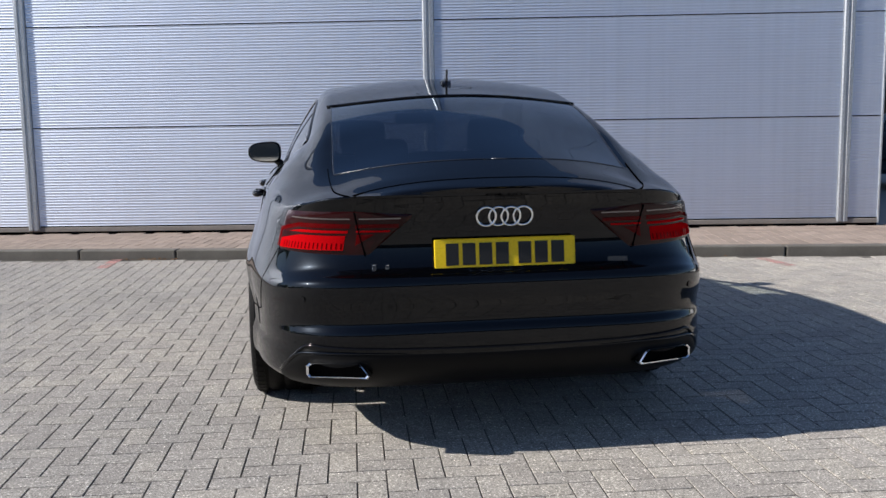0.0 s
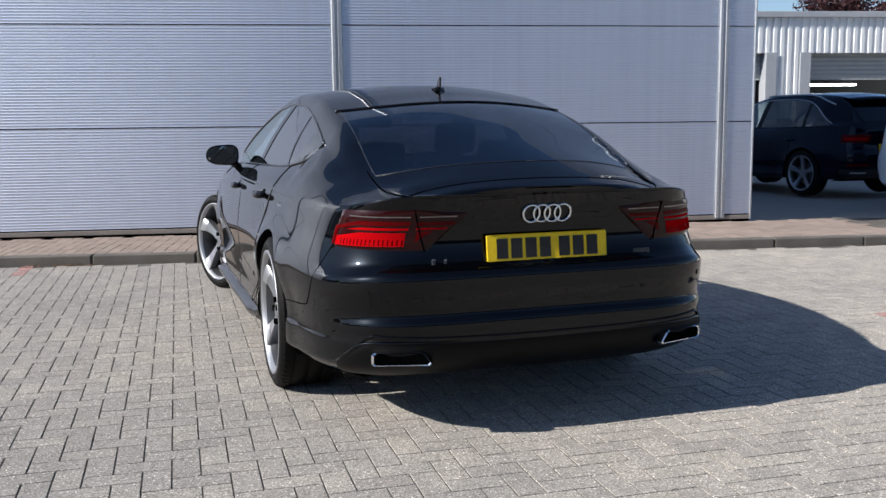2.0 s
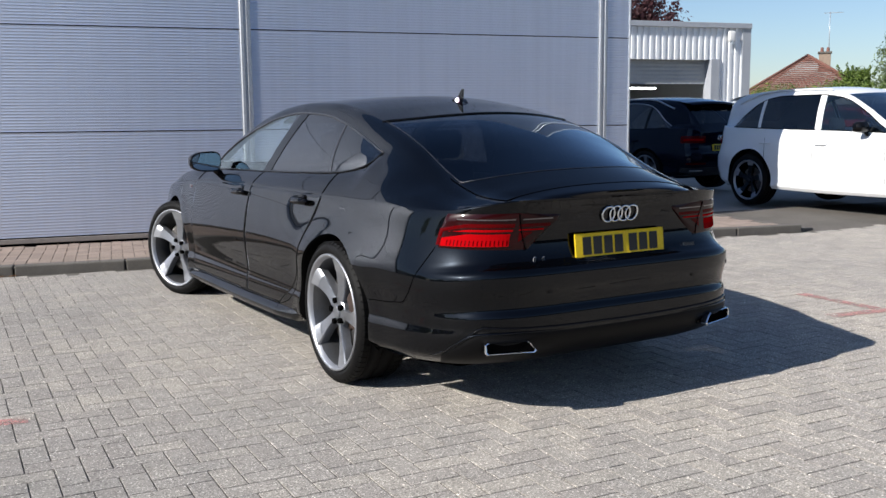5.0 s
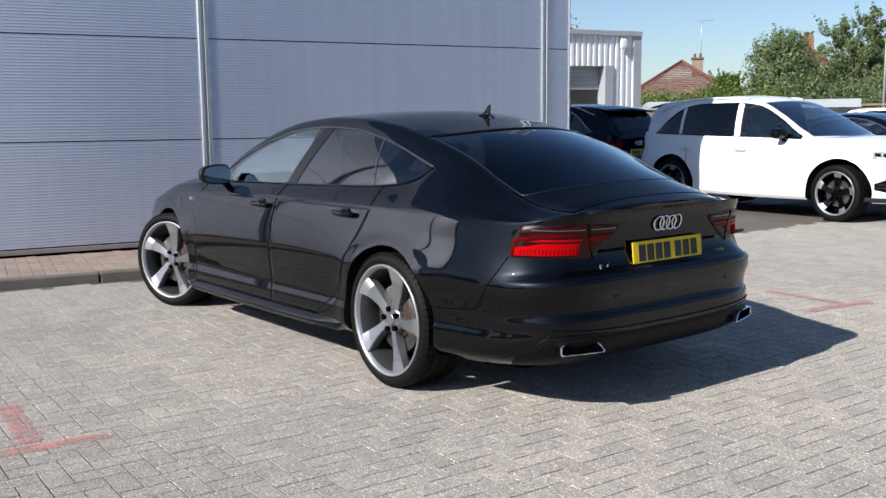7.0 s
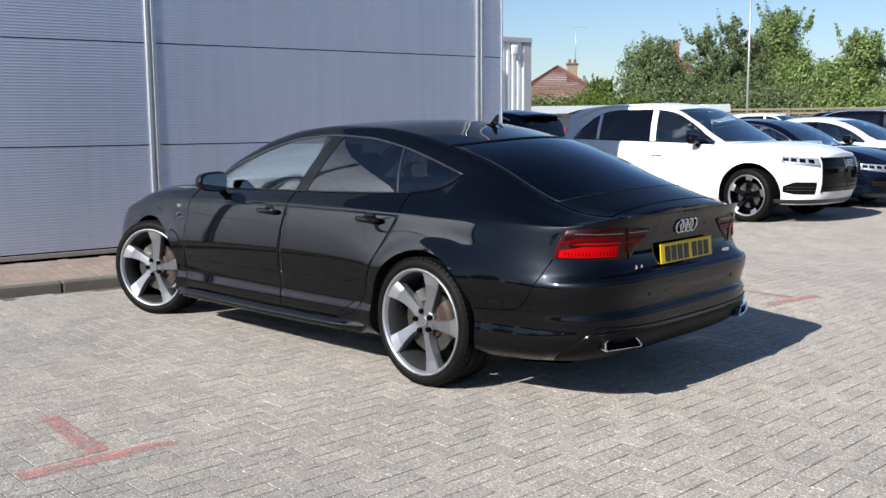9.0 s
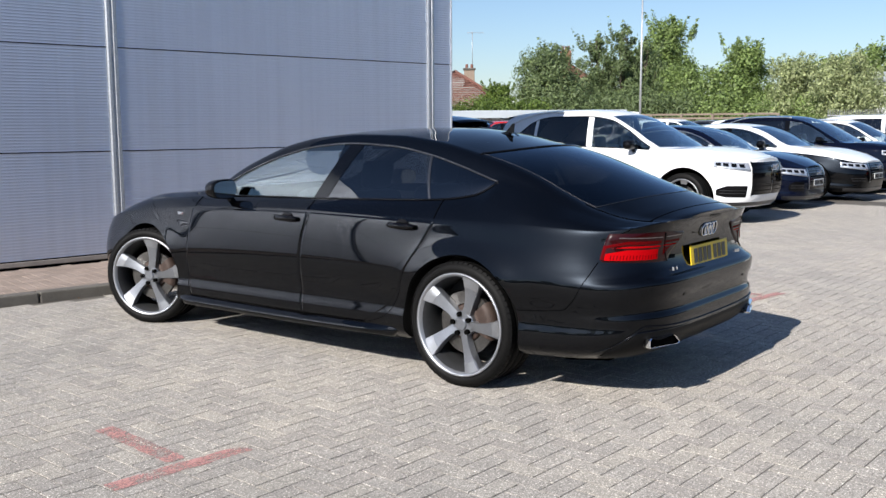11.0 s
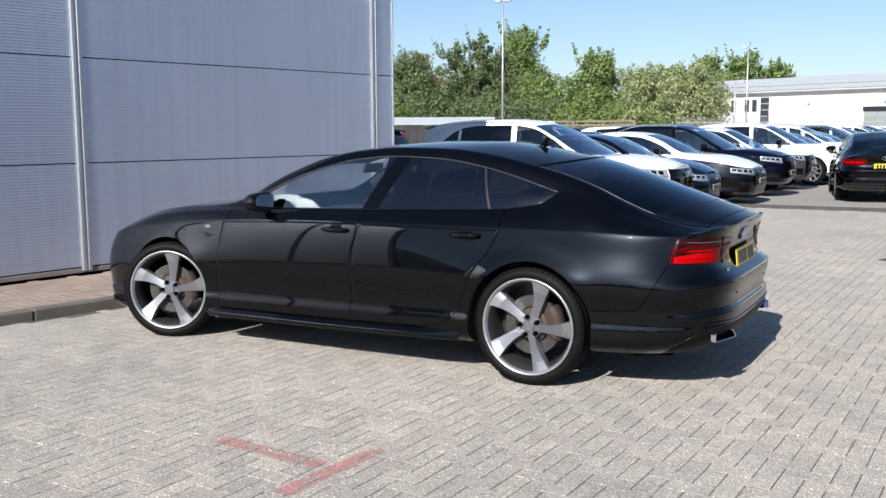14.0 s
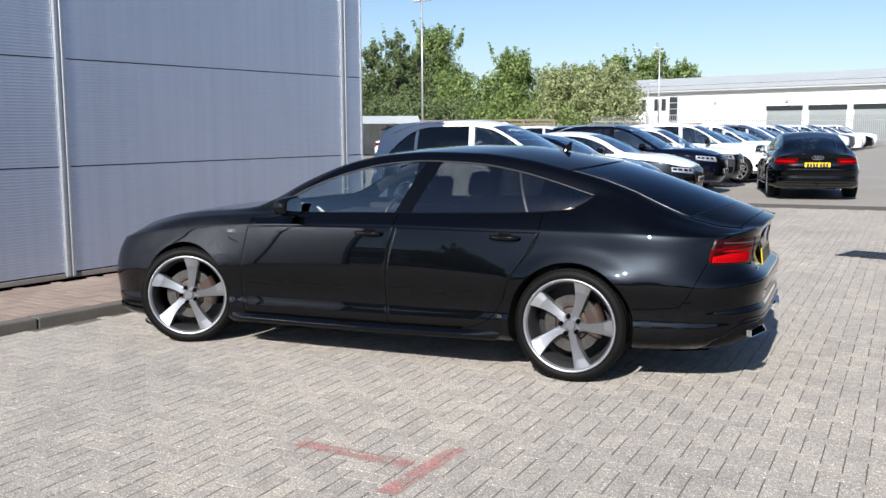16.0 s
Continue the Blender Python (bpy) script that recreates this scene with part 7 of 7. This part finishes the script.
def hedge(p0, p1, h, depth, leaf, label, seed, count=7000):
    rnd = random.Random(seed)
    a, b = Vector((*p0, 0)), Vector((*p1, 0))
    n = int((b - a).length / 0.8) + 1
    lumps = [(a.lerp(b, (k + rnd.random()) / n) + Vector((rnd.uniform(-0.3, 0.3), rnd.uniform(-0.3, 0.3), h * q)), depth * rnd.uniform(0.7, 1.1)) for k in range(n) for q in (0.25, 0.55, 0.8)]
    verts, tris = leaf_cloud(rnd, lumps, count * 3, 0.11)
    ob = leaf_object("hedge", verts, tris, leaf)
    return tagged(ob, label, "hedge", kind="stuff")


hedge((54.0, 46.0), (63.0, 39.0), 3.4, 1.1, M_LEAF_HEDGE, "bright green garden hedge below the bungalow", 41)
hedge((70, 45), (79, 33), 4.2, 1.5, M_LEAF_DARK, "scrub growing along the yard fence", 42, 11000)
hedge((79, 33), (77.5, 20), 3.6, 1.5, M_LEAF, "green scrub along the far yard fence", 43, 12000)

# boundary fences
fence = thing("timber_fence", pose(44.5, 33.2, 0, 0, 0, -45), "brown close-boarded timber fence at the yard edge", "fence")
for k in range(60):
    part("fence_board", box_bm(-6 + k * 0.2, -6 + k * 0.2 + 0.19, -0.012, 0.012, 0, 1.75 + 0.02 * (k % 3)), M_TIMBER, fence)
wall_far = thing("boundary_wall", pose(52.6, 24.8, 0, 0, 0, -84), "low red brick boundary wall with timber posts", "wall")
part("brickwork", box_bm(-6, 9, -0.1, 0.1, 0, 1.35), M_REDBRICK, wall_far)
for k in range(8):
    part("fence_post", box_bm(-6 + k * 2, -5.85 + k * 2, -0.16, -0.02, 0, 2.1, 0.01, 1), M_TIMBER, wall_far)
    if k < 7:
        for z in (1.5, 1.75, 2.0):
            part("fence_rail", box_bm(-5.85 + k * 2, -4 + k * 2, -0.12, -0.06, z, z + 0.12), M_TIMBER, wall_far)
palisade = thing("palisade_fence", pose(67.5, 18.0, 0, 0, 0, -69), "grey steel palisade fence in front of the white building", "fence")
pale = box_bm(0, 0.09, -0.01, 0.01, 0.05, 2.45)
for v in pale.verts:
    if v.co.z > 2:
        v.co.x = 0.0375 + (v.co.x - 0.0375) * 0.35
pale_ob = part("pale", pale, M_FENCE, palisade)
for k in range(1, 190):
    ob = new("pale", pale_ob.data)
    ob.parent = palisade
    ob.location = (k * 0.155, 0, 0)
for z in (0.5, 2.0):
    part("fence_rail", box_bm(0, 29.5, 0.01, 0.06, z, z + 0.06), M_STEEL, palisade)


def white_building():
    """A long white industrial unit with a shallow sheet roof, small windows and three shutters."""
    a, b = Vector((110.3, 27.2, 0)), Vector((97.3, -3.4, 0))
    yaw = math.degrees(math.atan2(b.y - a.y, b.x - a.x))
    L = (b - a).length + 26
    w = thing("white_industrial_unit", pose(a.x, a.y, 0, 0, 0, yaw), "long white industrial building with shallow grey roof and roller doors", "building")
    part("wall", box_bm(-10, L, 0.0, 20, 0, 6.0), M_WHITEWALL, w, "white clad wall")
    part("plinth", box_bm(-10, 13, -0.06, 0.0, 0, 2.0), M_REDBRICK, w, "red brick plinth")
    part("fascia", box_bm(-10.5, L, -0.7, 0.0, 5.75, 6.25), M_GREYTRIM, w, "dark grey fascia under the eaves")
    part("soffit", box_bm(-10.5, L, -0.62, 0.0, 5.55, 5.74), M_ROOFSHEET, w)
    roof = bmesh.new()
    vs = [roof.verts.new(p) for p in ((-10.5, -0.75, 6.25), (L, -0.75, 6.25), (L, 10, 7.7), (-10.5, 10, 7.7), (-10.5, 20, 6.3), (L, 20, 6.3))]
    roof.faces.new((vs[0], vs[1], vs[2], vs[3]))
    roof.faces.new((vs[3], vs[2], vs[5], vs[4]))
    part("roof", roof, M_ROOFSHEET, w, "pale grey sheet roof")
    for x, wide, z0, z1 in ((4.8, 0.55, 3.5, 4.8), (6.6, 0.55, 3.5, 4.8), (7.6, 0.55, 3.5, 4.8), (8.7, 1.02, 2.2, 5.0)):
        fr = part("window", box_bm(x - 0.06, x + wide + 0.06, -0.09, -0.01, z0 - 0.06, z1 + 0.06), M_GREYTRIM, w, "grey framed window")
        part("pane", box_bm(x, x + wide, -0.11, -0.085, z0, z1), M_WINDOW, fr)
        if wide > 1:
            for z in (2.9, 3.6, 4.3):
                part("glazing_bar", box_bm(x, x + wide, -0.125, -0.105, z, z + 0.08), M_GREYTRIM, fr)
    for x in (20.9, 25.6, 30.3, 35.0, 39.7):
        d = part("roller_door", box_bm(x, x + 3.9, -0.05, 0.0, 0, 3.6), M_SHUTTER, w, "pale grey roller door")
        part("door_header", box_bm(x - 0.1, x + 4.0, -0.10, -0.05, 3.25, 3.75), M_WINDOW, d)
    for x in (14.5, 23, 36):
        part("wall_light", box_bm(x, x + 0.3, -0.2, 0, 4.1, 4.4, 0.03, 1), M_GREYTRIM, w)
    return w


white_building()


def light_pole(at, h, heads, label, r=0.09):
    p = thing("street_lamp", pose(*at), label, "lamp post")
    tube("pole", [(0, 0, 0), (0, 0, h * 0.5), (0, 0, h)], [r, r * 0.8, r * 0.6], M_STEEL, p, "", 10)
    for dx, dy in heads:
        hd = part("lamp_head", box_bm(dx - 0.12, dx + 0.12, dy - 0.3, dy + 0.3, h - 0.05, h + 0.1, 0.03, 2), M_GREYTRIM, p, "grey lamp head")
        part("lamp_glass", box_bm(dx - 0.09, dx + 0.09, dy - 0.25, dy + 0.25, h - 0.075, h - 0.05), M_LAMP_CLEAR, hd)
    return p


light_pole((60.1, 29.3, 0), 11.1, ((-0.1, -0.45), (0.1, 0.45)), "tall slim steel lamp post with two heads in the yard")
light_pole((75.0, 14.3, 0), 8.1, ((0.0, 0.3),), "steel lamp post with single head near the fence")
light_pole((72.0, 14.6, 0), 5.2, ((0.0, -0.4),), "steel post with white camera housing near the fence")

# low store and red van behind the white car
store = thing("store_cabin", pose(47.8, 22.8, 0, 0, 0, 119), "low pale blue-grey ribbed store with shallow roof", "shed")
verts, faces = [], []
for k in range(88):
    x = 1.4 + 0.125 * k
    verts += [(x, 0.03 * (k % 2), 0), (x, 0.03 * (k % 2), 1.86)]
faces = [(2 * k, 2 * k + 2, 2 * k + 3, 2 * k + 1) for k in range(87)]
mesh_object("wall_sheet", verts, faces, M_RIB, store)
part("end_wall", box_bm(1.35, 1.4, 0, 5, 0, 1.86), M_RIB, store)
rf = bmesh.new()
vs = [rf.verts.new(p) for p in ((1.2, -0.25, 1.84), (12.45, -0.25, 1.84), (12.45, 2.6, 2.3), (1.2, 2.6, 2.3), (12.45, 5.3, 1.84), (1.2, 5.3, 1.84))]
rf.faces.new((vs[0], vs[1], vs[2], vs[3]))
rf.faces.new((vs[3], vs[2], vs[4], vs[5]))
part("roof", rf, M_ROOFSHEET, store)
lot_car("suv", pose(37.0, 25.0, 0, 0, 0, 60), M_REDCAR, "red utility car by the pale store", False, True, FIVE, "red_suv", (1, 1, 1), None, 44, False)

# drain cover and white bay lines in the yard
drain = thing("drain_cover", pose(6.15, -1.75, 0.003, 0, 0, -20), "dark iron drain cover set in the paving", "drain cover")
part("frame", box_bm(-0.3, 0.3, -0.3, 0.3, -0.03, 0.004, 0.004, 1), M_PLASTIC, drain)
for k in range(7):
    part("bar", box_bm(-0.26, 0.26, -0.26 + k * 0.08, -0.22 + k * 0.08, 0.004, 0.010), M_PLASTIC, drain)

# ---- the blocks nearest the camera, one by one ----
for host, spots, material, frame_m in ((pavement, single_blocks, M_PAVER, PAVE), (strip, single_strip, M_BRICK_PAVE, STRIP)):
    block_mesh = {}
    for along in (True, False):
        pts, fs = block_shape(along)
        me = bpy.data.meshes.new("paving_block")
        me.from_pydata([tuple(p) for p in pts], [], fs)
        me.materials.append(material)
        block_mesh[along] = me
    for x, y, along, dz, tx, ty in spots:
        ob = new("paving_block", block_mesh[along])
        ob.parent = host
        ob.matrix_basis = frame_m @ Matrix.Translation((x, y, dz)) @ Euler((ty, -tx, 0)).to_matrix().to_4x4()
